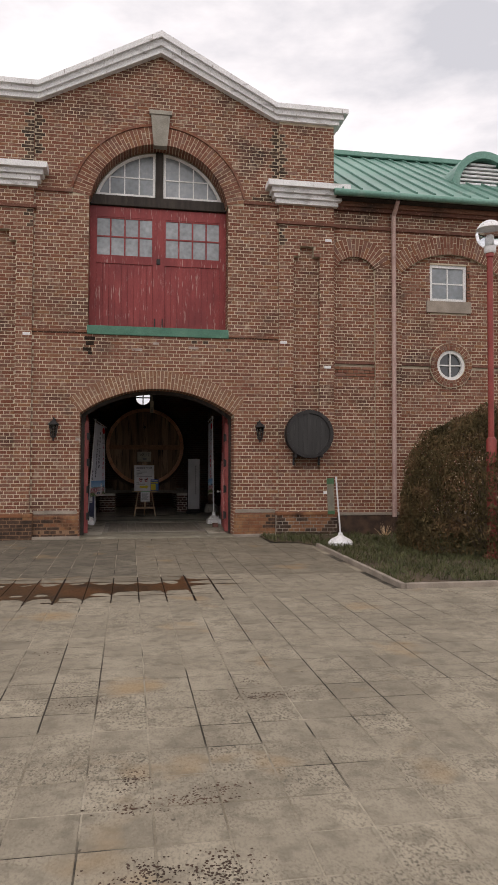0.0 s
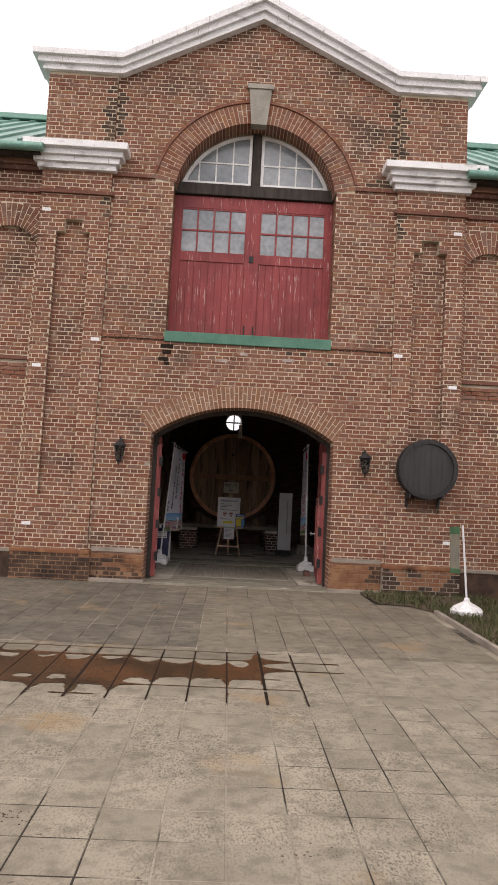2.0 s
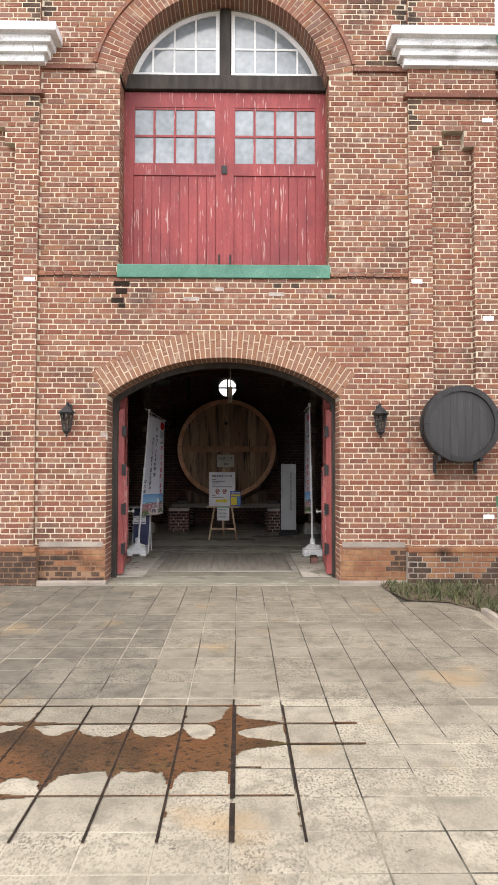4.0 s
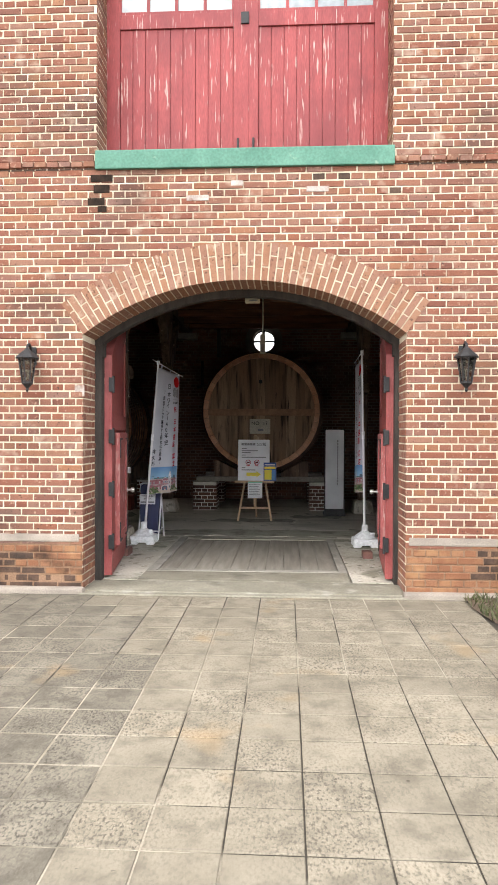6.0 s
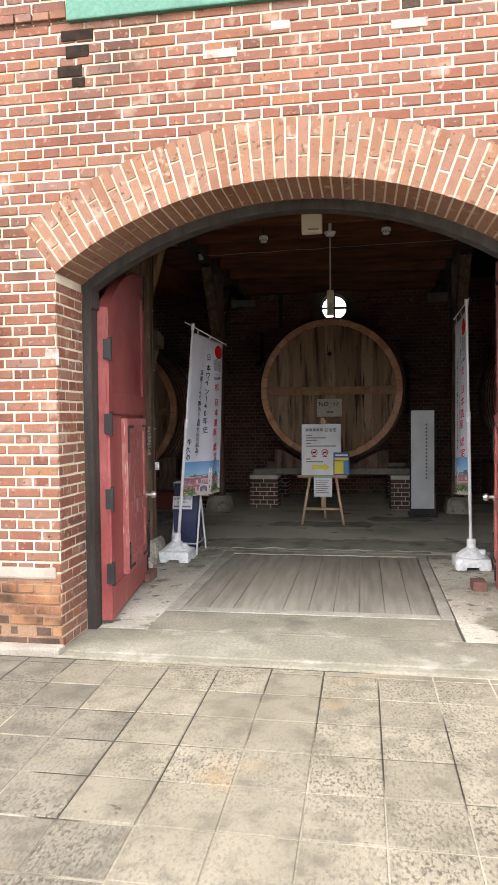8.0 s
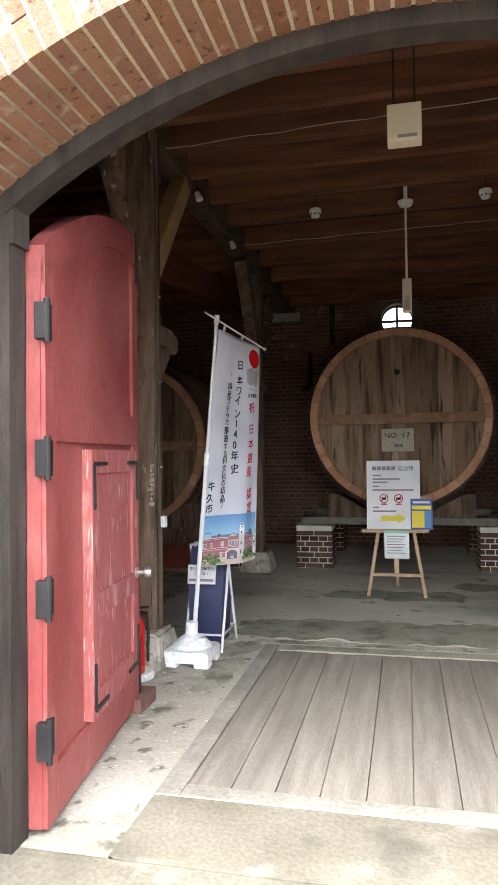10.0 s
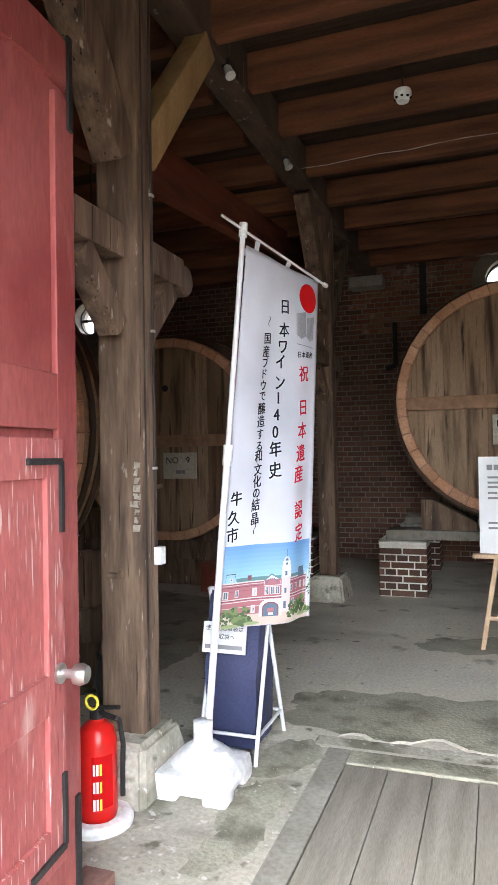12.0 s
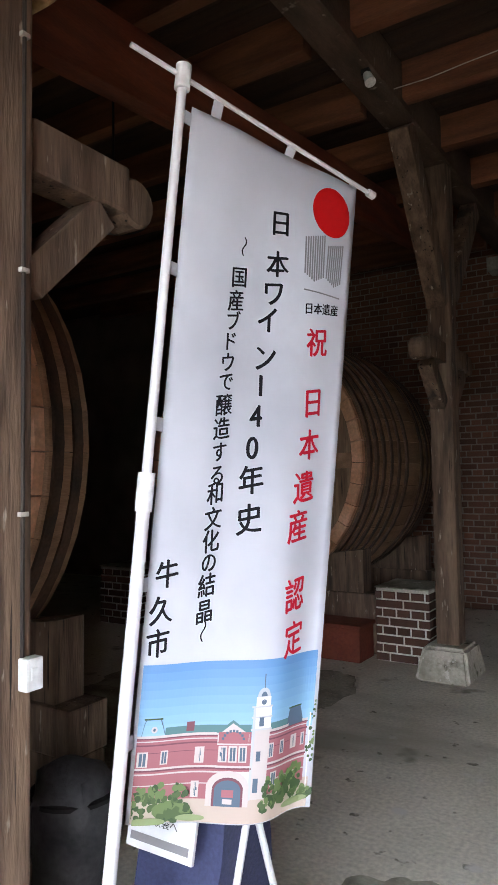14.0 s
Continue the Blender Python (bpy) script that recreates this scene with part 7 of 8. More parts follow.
    def arch(cx, w, top, foot):
        return [(cx - w, foot), (cx - w, top + 1.6 * w * 0.6)] + [(cx - w * math.cos(math.pi * k / 12), top + 1.1 * w - 1.1 * w * math.sin(math.pi * k / 12)) for k in range(1, 12)] + [(cx + w, top + 1.6 * w * 0.6), (cx + w, foot)]

    def sash(x, y, w, h):
        rect("printed_frame", x - w, x + w, y - h, y + h, M_creamink)
        rect("printed_window", x - w * 0.62, x - w * 0.08, y - h * 0.8, y + h * 0.85, M_slateink)
        rect("printed_window", x + w * 0.08, x + w * 0.62, y - h * 0.8, y + h * 0.85, M_slateink)

    for k, mat in enumerate(SKY_INKS):
        rect("printed_sky", 0, 1, 0.055 * k, 0.055 * (k + 1) + 0.003, mat)
    rect("printed_path", 0, 1, 0.82, 1.0, M_pathink)
    # roofs, pavilions and chimney
    rect("printed_roof", 0.15, 0.56, 0.405, 0.455, M_tealink)
    rect("printed_roof", 0.64, 0.80, 0.405, 0.455, M_tealink)
    for x0, x1 in ((0.03, 0.155), (0.785, 0.92)):
        poly("printed_pavilion", [(x0, 0.46), (x0 + 0.012, 0.37), (x0 + 0.02, 0.35), (x1 - 0.03, 0.35), (x1 - 0.02, 0.38), (x1, 0.46)], M_slateink)
        rect("printed_crest", x0 + 0.01, x1 - 0.022, 0.342, 0.352, M_treeink)
        xc = (x0 + x1) / 2
        poly("printed_dormer", [(xc + 0.016 * math.cos(k * 0.5236), 0.415 + 0.021 * math.sin(k * 0.5236)) for k in range(12)], M_creamink)
        poly("printed_window", [(xc + 0.007 * math.cos(k * 0.7854), 0.415 + 0.01 * math.sin(k * 0.7854)) for k in range(8)], M_slateink)
    rect("printed_chimney", 0.262, 0.302, 0.38, 0.44, M_pinkdark)
    # walls with cornices and bands
    rect("printed_wall", 0.0, 0.45, 0.46, 0.86, M_pinkink)
    rect("printed_wall", 0.64, 0.945, 0.45, 0.84, M_pinkink)
    for x0, x1, dy in ((0.0, 0.45, 0.0), (0.64, 0.95, -0.008)):
        for y0, y1, mat in ((0.452, 0.468, M_creamink), (0.468, 0.476, M_pinkdark), (0.485, 0.492, M_creamink), (0.508, 0.518, M_pinkdark), (0.56, 0.564, M_pinkdark), (0.655, 0.668, M_creamink), (0.668, 0.679, M_pinkdark), (0.69, 0.70, M_creamink), (0.762, 0.768, M_creamink)):
            rect("printed_band", x0, x1, y0 + dy, y1 + dy, mat)
    for x, y, w, h in ((0.045, 0.60, 0.026, 0.048), (0.155, 0.593, 0.02, 0.044), (0.335, 0.59, 0.022, 0.05), (0.672, 0.575, 0.017, 0.045), (0.752, 0.572, 0.017, 0.043), (0.85, 0.568, 0.024, 0.043), (0.325, 0.80, 0.018, 0.05), (0.70, 0.755, 0.022, 0.045), (0.92, 0.57, 0.012, 0.04)):
        sash(x, y, w, h)
    # middle bay with its gable
    rect("printed_bay", 0.415, 0.56, 0.45, 0.69, M_pinkink)
    poly("printed_gable_roof", [(0.405, 0.455), (0.475, 0.375), (0.55, 0.45)], M_tealink)
    poly("printed_gable", [(0.412, 0.515), (0.412, 0.47), (0.475, 0.395), (0.55, 0.465), (0.55, 0.51)], M_creamink)
    for k in range(9):
        t = math.pi * (0.1 + 0.8 * k / 8)
        poly("printed_fan", [(0.48 - 0.047 * math.cos(t) + dx, 0.512 - 0.07 * math.sin(t) + dy) for dx, dy in ((-0.005, -0.008), (0.005, -0.008), (0.005, 0.008), (-0.005, 0.008))], M_slateink)
    for x in (0.437, 0.48, 0.523):
        sash(x, 0.585, 0.019, 0.05)
    for y0, y1, mat in ((0.52, 0.53, M_creamink), (0.655, 0.668, M_creamink), (0.668, 0.679, M_pinkdark)):
        rect("printed_band", 0.41, 0.565, y0, y1, mat)
    # clock tower
    poly("printed_tower", [(0.555, 0.86), (0.562, 0.44), (0.655, 0.43), (0.648, 0.86)], M_creamink)
    poly("printed_tower_shade", [(0.555, 0.86), (0.562, 0.44), (0.574, 0.44), (0.567, 0.86)], M_stoneink)
    rect("printed_tower", 0.562, 0.658, 0.30, 0.435, M_paper)
    rect("printed_tower_shade", 0.562, 0.575, 0.30, 0.435, M_stoneink)
    for y in (0.29, 0.355, 0.43):
        rect("printed_band", 0.555, 0.664, y, y + 0.012, M_stoneink)
    rect("printed_belfry", 0.574, 0.65, 0.235, 0.292, M_paper)
    poly("printed_dome", [(0.612 + 0.034 * math.cos(math.pi * k / 12), 0.238 - 0.062 * math.sin(math.pi * k / 12)) for k in range(13)], M_stoneink)
    rect("printed_spire", 0.6095, 0.6145, 0.09, 0.18, M_slateink)
    poly("printed_lunette", [(0.612 + 0.016 * math.cos(math.pi * k / 8), 0.232 - 0.03 * math.sin(math.pi * k / 8)) for k in range(9)], M_slateink)
    poly("printed_clock", [(0.612 + 0.014 * math.cos(k * 0.5236), 0.268 + 0.017 * math.sin(k * 0.5236)) for k in range(12)], M_slateink)
    for x, y, w, h in ((0.605, 0.39, 0.012, 0.028), (0.597, 0.60, 0.011, 0.03), (0.59, 0.775, 0.013, 0.042)):
        rect("printed_window", x - w, x + w, y - h, y + h, M_slateink)
    # arched porch
    poly("printed_porch", arch(0.467, 0.092, 0.685, 0.90), M_creamink)
    poly("printed_porch_ring", arch(0.467, 0.066, 0.725, 0.90), M_pinkdark)
    poly("printed_door", arch(0.467, 0.056, 0.742, 0.90), M_slateink)
    rect("printed_door_glow", 0.442, 0.492, 0.80, 0.845, M_pinkink)
    rect("printed_door_glow", 0.447, 0.487, 0.855, 0.885, M_creamink)
    rect("printed_flagpole", 0.958, 0.964, 0.41, 0.88, M_paper)
    # shrubs and lawns, in many small clumps of three tones
    tr = random.Random(2)
    for x, y, rx, ry, n in ((0.985, 0.43, 0.02, 0.10, 14), (0.975, 0.62, 0.03, 0.12, 22), (0.03, 0.88, 0.055, 0.105, 34), (0.135, 0.86, 0.052, 0.10, 34), (0.24, 0.83, 0.045, 0.06, 24), (0.215, 0.93, 0.09, 0.04, 26), (0.66, 0.79, 0.038, 0.06, 22),
                            (0.75, 0.82, 0.06, 0.085, 36), (0.85, 0.80, 0.06, 0.10, 38), (0.655, 0.89, 0.05, 0.04, 20), (0.94, 0.90, 0.05, 0.035, 16)):
        for k in range(n):
            a, d = tr.uniform(0, 6.28), math.sqrt(tr.random())
            px, py, q = x + rx * d * math.cos(a), y + ry * d * math.sin(a), tr.uniform(0.22, 0.42)
            mat = M_treeink_pale if math.sin(a) < -0.2 and tr.random() < 0.6 else (M_treeink_mid if tr.random() < 0.5 else M_treeink)
            poly("printed_leaf", [(px + rx * q * tr.uniform(0.7, 1.2) * math.cos(j * 0.898), py + rx * 1.25 * q * tr.uniform(0.7, 1.2) * math.sin(j * 0.898)) for j in range(7)], mat)
    for x, y, rx, ry in ((0.08, 0.985, 0.10, 0.03), (0.30, 0.965, 0.07, 0.02), (0.86, 0.93, 0.10, 0.022)):
        poly("printed_lawn", [(x + rx * math.cos(2 * math.pi * k / 18), y + ry * math.sin(2 * math.pi * k / 18)) for k in range(18)], M_lawnink)


flag_l = thing("banner_flag", (-1.59, 3.0, 0), "white printed banner on a leaning white pole", "banner", "banners inside the gate")
banner(flag_l, Banner((-1.434, 3.206, 2.532), (-1.222, 3.79, 2.462), (-1.576, 3.09, 0.685), (-1.19, 3.342, 0.72)), (-1.592, 2.995, 0.18), (-1.436, 3.172, 2.60), (-1.49, 3.03, 2.63), (-1.19, 3.855, 2.455), (-1.60, 2.97), True)
flag_r = thing("banner_flag", (1.53, 2.9, 0), "white printed banner on a white pole, seen edge-on", "banner", "banners inside the gate")
banner(flag_r, Banner((1.435, 3.36, 2.55), (1.455, 2.74, 2.60), (1.43, 3.30, 0.72), (1.515, 2.86, 0.76), 1), (1.53, 2.915, 0.18), (1.455, 2.685, 2.68), (1.46, 2.57, 2.70), (1.43, 3.42, 2.62), (1.535, 2.93), True)

# ---- umbrella-bag stand ----
stand = thing("bag_stand", (-1.6, 3.45, 0), "folding white stand holding a navy umbrella-bag sack", "bag stand")
for x in (-1.74, -1.44):
    bm = fresh()
    rod(bm, (x, 3.22, 0.0), (x, 3.52, 0.82), 0.011)
    part("leg", bm, M_pole, stand)
    bm = fresh()
    rod(bm, (x, 3.70, 0.0), (x, 3.40, 0.82), 0.011)
    part("leg", bm, M_pole, stand)
    bm = fresh()
    rod(bm, (x, 3.265, 0.13), (x, 3.655, 0.13), 0.009)
    part("stretcher", bm, M_pole, stand)
for y, z in ((3.265, 0.13), (3.655, 0.13), (3.40, 0.82), (3.52, 0.82)):
    bm = fresh()
    rod(bm, (-1.74, y, z), (-1.44, y, z), 0.009)
    part("stretcher", bm, M_pole, stand)
bm = fresh()
lo = [bm.verts.new(p) for p in ((-1.72, 3.31, 0.05), (-1.47, 3.31, 0.05), (-1.47, 3.58, 0.05), (-1.72, 3.58, 0.05))]
mi = [bm.verts.new(p) for p in ((-1.725, 3.29, 0.40), (-1.455, 3.29, 0.40), (-1.455, 3.60, 0.40), (-1.725, 3.60, 0.40))]
hi = [bm.verts.new(p) for p in ((-1.735, 3.40, 0.80), (-1.445, 3.40, 0.80), (-1.445, 3.52, 0.80), (-1.735, 3.52, 0.80))]
for p, q in ((lo, mi), (mi, hi)):
    for k in range(4):
        bm.faces.new((p[k], p[(k + 1) % 4], q[(k + 1) % 4], q[k]))
bm.faces.new(lo[::-1])
bmesh.ops.subdivide_edges(bm, edges=bm.edges, cuts=3, use_grid_fill=True)
for v in bm.verts:
    v.co += Vector((0.008 * noise.noise(v.co * 9), 0.012 * noise.noise(v.co * 8 + Vector((5, 0, 0))), 0))
part("sack", bm, M_navy, stand, "navy cloth sack", True)
bm = fresh()
m = Matrix.Translation((-1.61, 3.275, 0.60)) @ pose(0, 0, 0, -14)
box(bm, -0.115, 0.115, -0.006, 0.006, -0.075, 0.075, 0.002, m)
card = part("card", bm, M_paper, stand, "white card with printed request")
text_mesh("使用後の傘袋は", 0.029, m @ Matrix.Translation((0, -0.0075, 0.043)) @ pose(0, 0, 0, 90), "lettering", M_ink, card)
text_mesh("回収袋へ", 0.029, m @ Matrix.Translation((0, -0.0075, 0.003)) @ pose(0, 0, 0, 90), "lettering", M_ink, card)
bm = fresh()
box(bm, -0.10, 0.10, -0.0085, -0.006, -0.055, -0.035, 0, m)
part("text_bar", bm, M_greyink, card)

# ---- fire extinguisher ----
ext = thing("fire_extinguisher", (-1.90, 2.56, 0), "red fire extinguisher on a white round stand", "fire extinguisher")
EX, EY = -1.90, 2.56
bm = fresh()
lathe(bm, [(0.145, 0.0), (0.148, 0.02), (0.135, 0.04), (0.105, 0.045), (0.10, 0.03), (0.0005, 0.028)], 28, Matrix.Translation((EX, EY, 0)))
part("stand", bm, M_plastic, ext, "white plastic stand", True)
bm = fresh()
lathe(bm, [(0.078, 0.03), (0.082, 0.05), (0.082, 0.34), (0.07, 0.39), (0.045, 0.415), (0.028, 0.42), (0.026, 0.44)], 24, Matrix.Translation((EX, EY, 0)))
body = part("cylinder", bm, M_ext, ext, "", True)
bm = fresh()
for k in range(7):
    a0, a1 = -1.3 + 0.16 * k, -1.3 + 0.16 * (k + 1)
    vs = [bm.verts.new((EX + 0.0828 * math.cos(a), EY + 0.0828 * math.sin(a), z)) for a, z in ((a0, 0.09), (a1, 0.09), (a1, 0.30), (a0, 0.30))]
    bm.faces.new(vs)
part("label", bm, M_disc, body)
for k in range(9):
    a = -1.22 + 0.16 * (k % 3)
    z = 0.27 - 0.07 * (k // 3)
    bm = fresh()
    vs = [bm.verts.new((EX + 0.0838 * math.cos(t), EY + 0.0838 * math.sin(t), zz)) for t, zz in ((a, z - 0.045), (a + 0.11, z - 0.045), (a + 0.11, z), (a, z))]
    bm.faces.new(vs)
    part("pictogram", bm, (M_paper, M_paper, M_yellow)[k % 3], body)
bm = fresh()
rod(bm, (EX, EY, 0.43), (EX, EY, 0.47), 0.03)
rod(bm, (EX - 0.01, EY, 0.47), (EX + 0.13, EY - 0.04, 0.50), 0.009)
rod(bm, (EX - 0.01, EY, 0.46), (EX + 0.12, EY - 0.04, 0.455), 0.009)
part("lever", bm, M_iron, ext, "black lever")
bm = fresh()
pts = [(0.03, 0.0, 0.45), (0.09, 0.03, 0.42), (0.10, 0.04, 0.32), (0.09, 0.05, 0.2), (0.09, 0.05, 0.1)]
for p, q in zip(pts, pts[1:]):
    rod(bm, (EX + p[0], EY + p[1], p[2]), (EX + q[0], EY + q[1], q[2]), 0.011)
part("hose", bm, M_iron, ext, "black rubber hose")
bm = fresh()
tv = []
for k in range(18):
    a0, a1 = 2 * math.pi * k / 18, 2 * math.pi * (k + 1) / 18
    rod(bm, (EX + 0.028 * math.cos(a0), EY - 0.035, 0.505 + 0.028 * math.sin(a0)), (EX + 0.028 * math.cos(a1), EY - 0.035, 0.505 + 0.028 * math.sin(a1)), 0.006, None, 6)
part("pin_ring", bm, M_yellow, ext, "yellow safety pin ring")

# ---- bagged bin behind the post ----
binn = thing("covered_bin", (-2.43, 3.72, 0), "dark grey bin covered with a slack plastic bag", "bin")
bm = fresh()
lathe(bm, [(0.12, 0.0), (0.15, 0.02), (0.175, 0.20), (0.17, 0.33), (0.13, 0.41), (0.07, 0.44), (0.01, 0.45)], 22, Matrix.Translation((-2.43, 3.72, 0)))
for v in bm.verts:
    n3 = Vector((v.co.x + 2.43, v.co.y - 3.72, 0))
    v.co += n3 * (0.25 * noise.noise(v.co * 11)) + Vector((0, 0, 0.03 * noise.noise(v.co * 7) if v.co.z > 0.1 else 0))
part("bag", bm, material("grey_bin_bag", [(0.06, 0.06, 0.064), (0.12, 0.12, 0.126)], 8, 0.5, 0.4, 40), binn, "", True)
bm = fresh()
lathe(bm, [(0.166, 0.385), (0.176, 0.39), (0.176, 0.405), (0.16, 0.41)], 22, Matrix.Translation((-2.43, 3.72, -0.06)))
part("band", bm, M_iron, binn, "dark band round the bag", True)

# ---- easel with notice ----
easel = thing("easel", (-0.14, 5.75, 0), "pine display easel carrying a white notice board", "easel")
for x0, x1 in ((-0.44, -0.20), (0.165, -0.07)):
    bm = fresh()
    beam(bm, (x0, 5.62, 0.0), (x1, 5.80, 1.46), 0.035, 0.022, 0.003, (0, 1, 0))
    part("leg", bm, M_easel, easel)
bm = fresh()
beam(bm, (-0.135, 6.25, 0.0), (-0.135, 5.83, 1.4), 0.035, 0.022, 0.003, (0, 1, 0))
part("leg", bm, M_easel, easel)
bm = fresh()
beam(bm, (-0.135, 5.66, 0.22), (-0.135, 5.83, 1.56), 0.05, 0.025, 0.003, (0, 1, 0))
part("mast", bm, M_easel, easel)
bm = fresh()
box(bm, -0.40, 0.13, 5.63, 5.655, 0.22, 0.255, 0.003)
part("crossbar", bm, M_easel, easel)
bm = fresh()
box(bm, -0.50, 0.21, 5.60, 5.70, 0.695, 0.725, 0.004)
part("tray", bm, M_easel, easel)
bm = fresh()
box(bm, -0.17, -0.10, 5.79, 5.83, 1.47, 1.53, 0.004)
part("clip", bm, M_easel, easel)
notice = thing("notice_board", (-0.16, 5.65, 0.725), "white printed notice board resting on the easel tray", "notice board")
nm = Matrix.Translation((-0.16, 5.655, 0.728)) @ pose(0, 0, 0, -7)
bm = fresh()
box(bm, -0.285, 0.285, -0.004, 0.006, 0, 0.745, 0.002, nm)
nb = part("board", bm, M_paper, notice)


def ink(x0, x1, z0, z1, mat, name="text_bar", lift=0.0055):
    q = fresh()
    box(q, x0, x1, -lift - 0.001, -lift + 0.0015, z0, z1, 0, nm)
    return part(name, q, mat, nb)


for k in range(5):
    ink(-0.225 + 0.052 * k, -0.183 + 0.052 * k, 0.640, 0.682, M_greyink)
text_mesh("記念館", 0.058, nm @ Matrix.Translation((0.135, -0.0068, 0.655)) @ pose(0, 0, 0, 90), "lettering", M_ink, nb)
for x0, x1, z in ((-0.22, -0.13, 0.575), (-0.22, 0.07, 0.535), (-0.22, -0.06, 0.50), (-0.22, -0.15, 0.455), (-0.22, 0.22, 0.415), (-0.22, -0.15, 0.225), (-0.22, 0.03, 0.185)):
    ink(x0, x1, z, z + 0.016, M_greyink)
for x in (-0.10, 0.055):
    q = fresh()
    ring(q, 0, 0, 0.038, 0.048, -0.007, -0.0045, 28)
    bmesh.ops.transform(q, matrix=nm @ Matrix.Translation((x, 0, 0.33)), verts=q.verts)
    part("prohibition_ring", q, M_redink, nb)
    q = fresh()
    box(q, -0.004, 0.004, -0.0075, -0.005, -0.04, 0.04, 0, nm @ Matrix.Translation((x, 0, 0.33)) @ pose(0, 0, 0, 0, 45, 0))
    part("prohibition_bar", q, M_redink, nb)
    q = fresh()
    box(q, -0.025, 0.025, -0.0065, -0.0045, -0.014, 0.012, 0, nm @ Matrix.Translation((x, 0, 0.33)))
    part("pictogram", q, M_ink, nb)
    ink(x - 0.03, x + 0.03, 0.262, 0.276, M_redink)
q = fresh()
prism(q, [(-0.13, 0.085), (0.05, 0.085), (0.05, 0.06), (0.13, 0.115), (0.05, 0.17), (0.05, 0.145), (-0.13, 0.145)], -0.008, -0.005, nm)
part("yellow_arrow", q, M_yellow, nb)
fly = thing("flyer", (0.12, 5.62, 0.725), "yellow and blue flyer leaning on the notice board", "flyer")
fm = Matrix.Translation((0.135, 5.635, 0.728)) @ pose(0, 0, 0, -6)
bm = fresh()
box(bm, -0.115, 0.115, -0.004, 0.002, 0, 0.33, 0.001, fm)
fb = part("sheet", bm, plain("flyer_blue", (0.05, 0.10, 0.32), 0.5), fly)
for x0, x1, z0, z1, mt in ((-0.10, 0.03, 0.02, 0.20, M_yellow), (0.035, 0.10, 0.02, 0.20, M_skyink), (-0.10, 0.10, 0.215, 0.255, M_yellow), (-0.09, 0.09, 0.28, 0.30, M_paper)):
    bm = fresh()
    box(bm, x0, x1, -0.0065, -0.0035, z0, z1, 0, fm)
    part("print_block", bm, mt, fb)
pap = thing("hanging_paper", (-0.13, 5.59, 0.44), "white sheet with a green heading hung below the tray", "paper")
bm = fresh()
box(bm, -0.26, 0.0, 5.588, 5.592, 0.42, 0.715, 0.001)
pp = part("sheet", bm, M_paper, pap)
bm = fresh()
box(bm, -0.26, 0.0, 5.585, 5.589, 0.69, 0.715)
part("green_heading", bm, plain("mint_ink", (0.25, 0.55, 0.42), 0.5), pp)
for k in range(7):
    bm = fresh()
    box(bm, -0.235, -0.04 - 0.02 * (k % 3), 5.586, 5.5885, 0.655 - 0.03 * k, 0.663 - 0.03 * k)
    part("text_bar", bm, M_greyink, pp)

# ---- tall white sign panel ----
panel = thing("standing_sign", (1.36, 6.6, 0), "tall narrow white sign panel in a black frame", "sign")
bm = fresh()
box(bm, 1.15, 1.57, 6.56, 6.9, 0.0, 0.05, 0.006)
part("base", bm, M_iron, panel, "black steel foot")
bm = fresh()
box(bm, 1.165, 1.555, 6.605, 6.645, 0.05, 1.68, 0.006)
part("frame", bm, M_iron, panel)
bm = fresh()
box(bm, 1.185, 1.535, 6.597, 6.606, 0.13, 1.66, 0.002)
pb = part("panel", bm, M_paper, panel)
for k in range(16):
    bm = fresh()
    box(bm, 1.405, 1.43, 6.594, 6.598, 1.42 - 0.055 * k, 1.455 - 0.055 * k)
    part("text_bar", bm, M_greyink, pb)

# ---- bricks by the gate, one by one ----
bricks_as_parts(by_gate, lambda u, d, z: (u, d, z), Matrix.Identity(4), M_brick_one, wall_front)

# ---- paving slabs ----
GAP, GAP_ROW = 0.0075, 0.0095
paving_slabs = tagged(new("pavement"), "square exposed-aggregate concrete paving slabs with open joints", "pavement", "", "structure")
tr = random.Random(21)


def slab_shape(w, d, c=0.004, h=0.03):
    vs = [(0, 0, -h), (w, 0, -h), (w, d, -h), (0, d, -h), (0, 0, -c), (w, 0, -c), (w, d, -c), (0, d, -c), (c, c, 0), (w - c, c, 0), (w - c, d - c, 0), (c, d - c, 0)]
    fs = [(8, 9, 10, 11)]
    for k in range(4):
        n = (k + 1) % 4
        fs += [(k, n, 4 + n, 4 + k), (4 + k, 4 + n, 8 + n, 8 + k)]
    return vs, fs


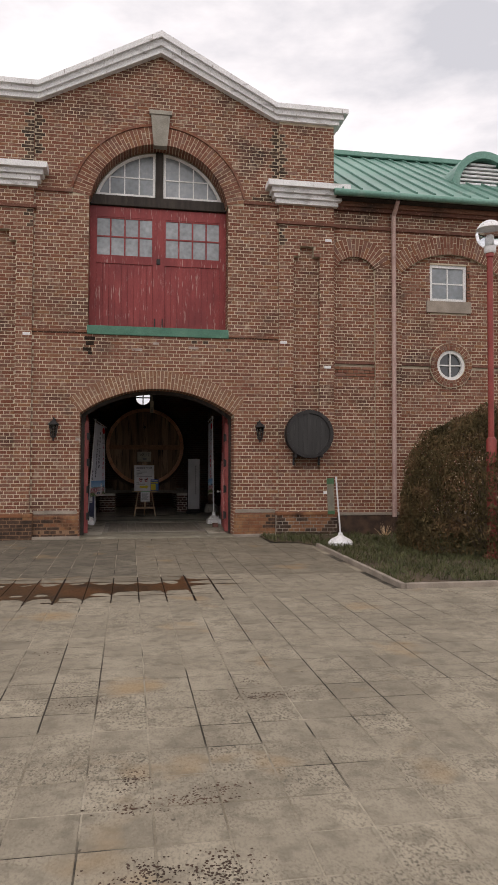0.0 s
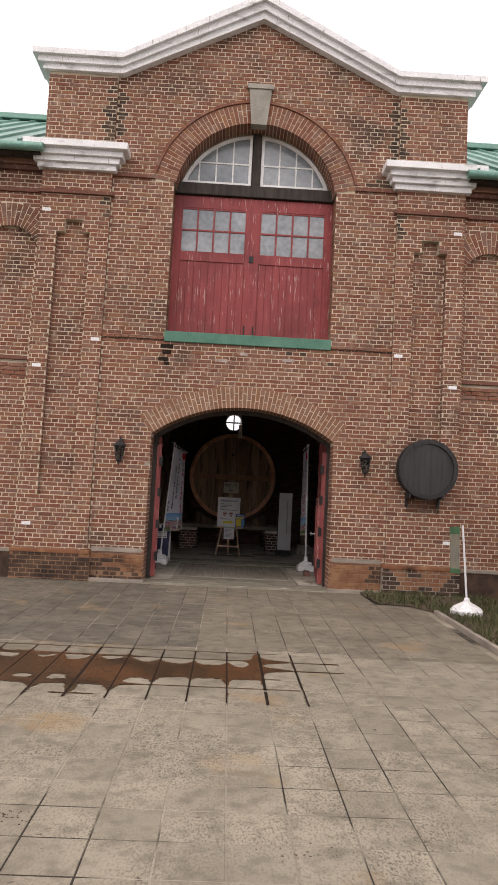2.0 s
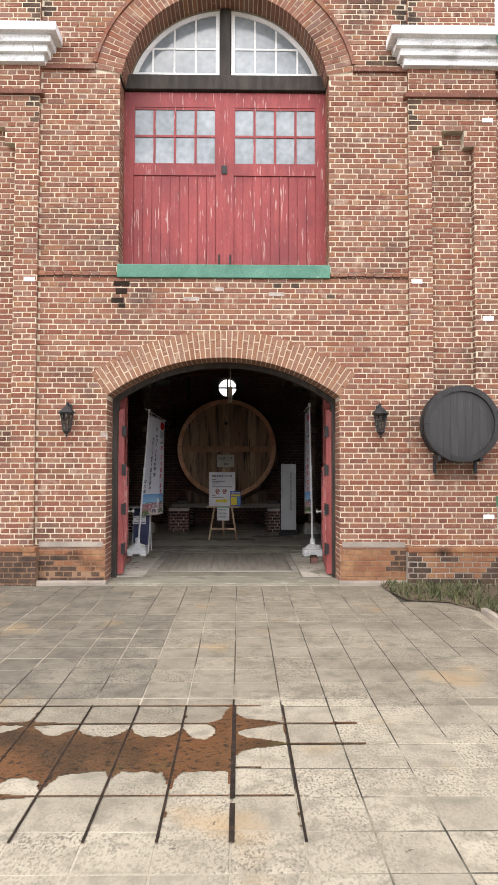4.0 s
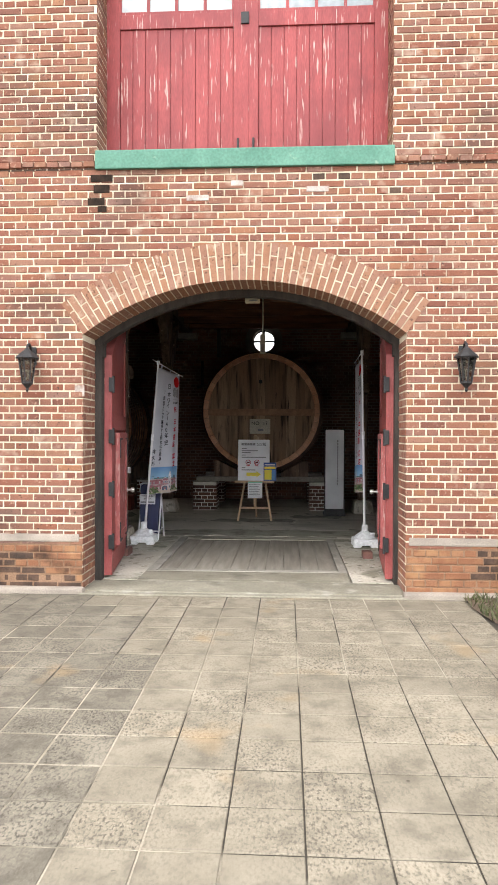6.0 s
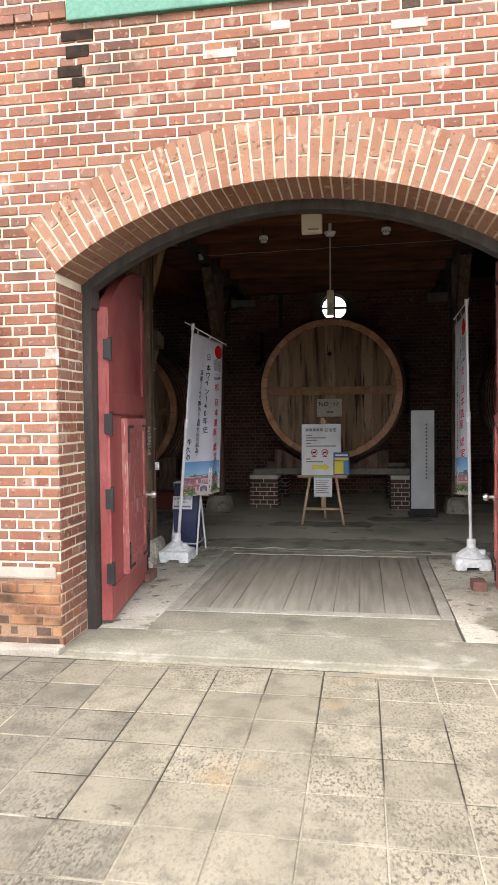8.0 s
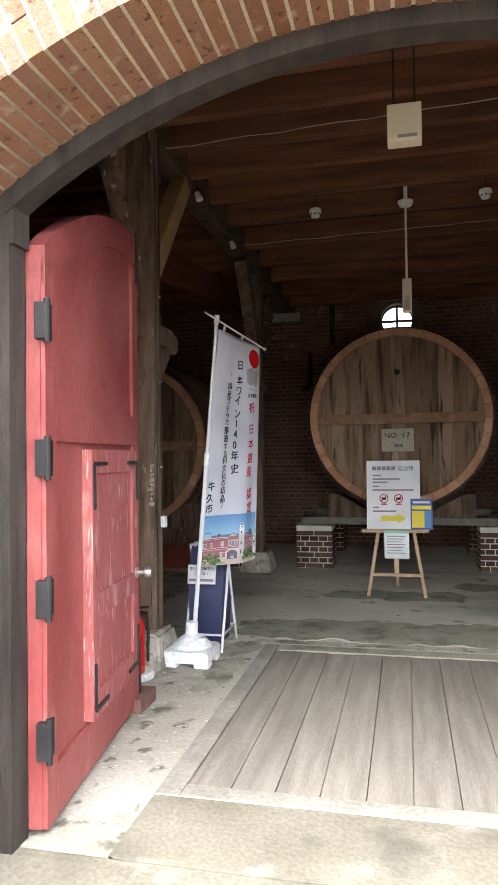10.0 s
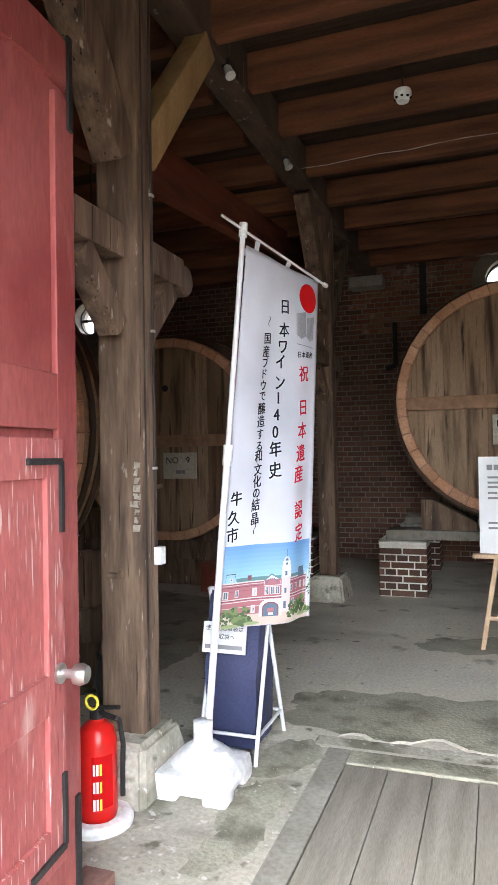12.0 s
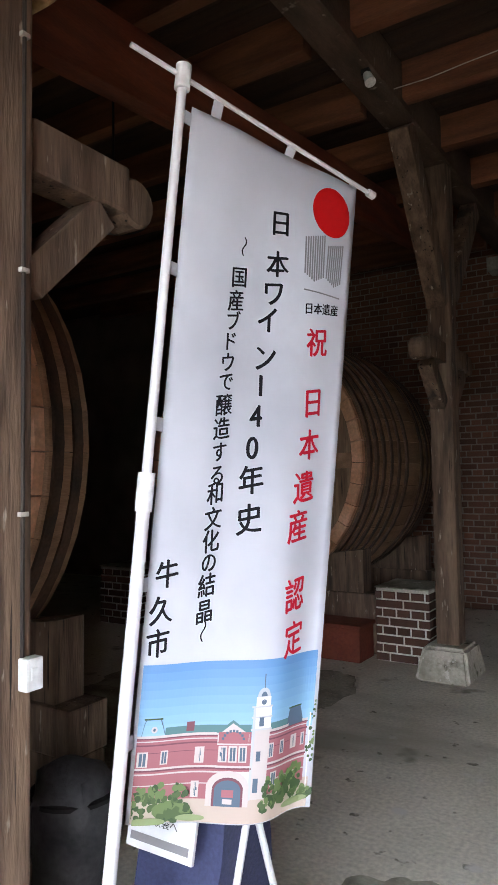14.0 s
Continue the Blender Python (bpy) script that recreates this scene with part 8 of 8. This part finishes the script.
slab = mesh_of("slab", *slab_shape(TX - GAP, TY - GAP_ROW), M_tile_one)
slab_damp = mesh_of("slab", *slab_shape(TX - GAP, TY - GAP_ROW), M_damp_one)
DRAIN_Y = -4.75
dry, damp, grimy = ([], []), ([], []), ([], [])
singles = 0
edges = [TY0 - TY * k for k in range(32, -1, -1)] + [TY_GATE + TY * k for k in range(15)]
for y0, ye in zip(edges, edges[1:]):
    ye = min(ye, -0.122)
    if ye - y0 < 0.05:
        continue
    depth = ye - y0
    y1 = ye - GAP_ROW
    for i in range(-26, 34):
        x0 = TX0 + TX * i
        xc, yc = x0 + TX / 2, y0 + depth / 2
        if in_bed(xc, yc):
            continue
        z0, z1 = ground_z(y0), ground_z(y1)
        dz = tr.uniform(-0.001, 0.001)
        ta, tb = tr.uniform(-0.0022, 0.0022), tr.uniform(-0.0022, 0.0022)
        dry_side = yc < DRAIN_Y + 0.9 * noise.noise(Vector((xc * 0.7, yc * 1.3, 3.0)))
        dirty = yc > -4.3 and xc < -0.95 - 0.12 * (yc + 2) + 0.8 * noise.noise(Vector((xc * 0.9, yc * 0.9, 8.0)))
        if not dirty and -1.6 < xc < 1.9 and -9.2 < yc < -0.3 and singles < 290 and abs(depth - TY) < 0.001:
            singles += 1
            ob = new("slab", slab if dry_side else slab_damp)
            ob.matrix_world = Matrix.Translation((x0, y0, (z0 + z1) / 2 + dz)) @ Euler(((z1 - z0) / TY + ta, tb, 0)).to_matrix().to_4x4()
            ob.parent = paving_slabs
            continue
        vs, fs = slab_shape(TX - GAP, depth - GAP_ROW)
        verts, faces = grimy if dirty else (dry if dry_side else damp)
        b = len(verts)
        verts += [(x0 + x, y0 + y, z + z0 + (z1 - z0) * y / TY + dz + ta * y + tb * x) for x, y, z in vs]
        faces += [tuple(b + k for k in f) for f in fs]
for lot, mat in ((dry, M_tile), (damp, M_damp), (grimy, M_grimy)):
    rest = data_part("slabs", mesh_of("slabs", lot[0], lot[1], mat), paving_slabs)
    tagged(rest, "", "", "", "stuff")

# ---- dry moss crumbs in patches on the slabs ----
cr = random.Random(33)
verts, faces = [], []
for cx, cy, rx, ry, n in ((-0.24, -11.1, 0.2, 0.07, 330), (-0.1, -11.0, 0.16, 0.05, 120), (-0.54, -10.8, 0.09, 0.12, 150), (0.35, -9.75, 0.17, 0.05, 130), (-0.6, -11.15, 0.16, 0.06, 110),
                          (-0.5, -11.68, 0.16, 0.1, 360), (-0.2, -11.7, 0.14, 0.12, 420), (0.28, -9.37, 0.1, 0.07, 90), (0.4, -9.68, 0.2, 0.07, 200), (-1.28, -8.35, 0.15, 0.06, 90), (0.27, -8.62, 0.2, 0.09, 130), (-0.9, -9.68, 0.15, 0.08, 110)):
    for k in range(n):
        x, y = cx + rx * cr.gauss(0, 0.55), cy + ry * cr.gauss(0, 0.55)
        if k % 2:
            continue
        r, h, z = cr.uniform(0.003, 0.009), cr.uniform(0.001, 0.004), ground_z(y) + 0.0005
        b, a = len(verts), cr.uniform(0, 6.28)
        verts += [(x + r * cr.uniform(0.6, 1.2) * math.cos(a + 1.2566 * q), y + r * cr.uniform(0.6, 1.2) * math.sin(a + 1.2566 * q), z) for q in range(5)] + [(x, y, z + h)]
        faces += [(b + q, b + (q + 1) % 5, b + 5) for q in range(5)]
crumbs = data_part("moss_crumbs", mesh_of("moss_crumbs", verts, faces, M_moss), paving_slabs)
tagged(crumbs, "dark dry moss crumbs", "", "", "stuff")
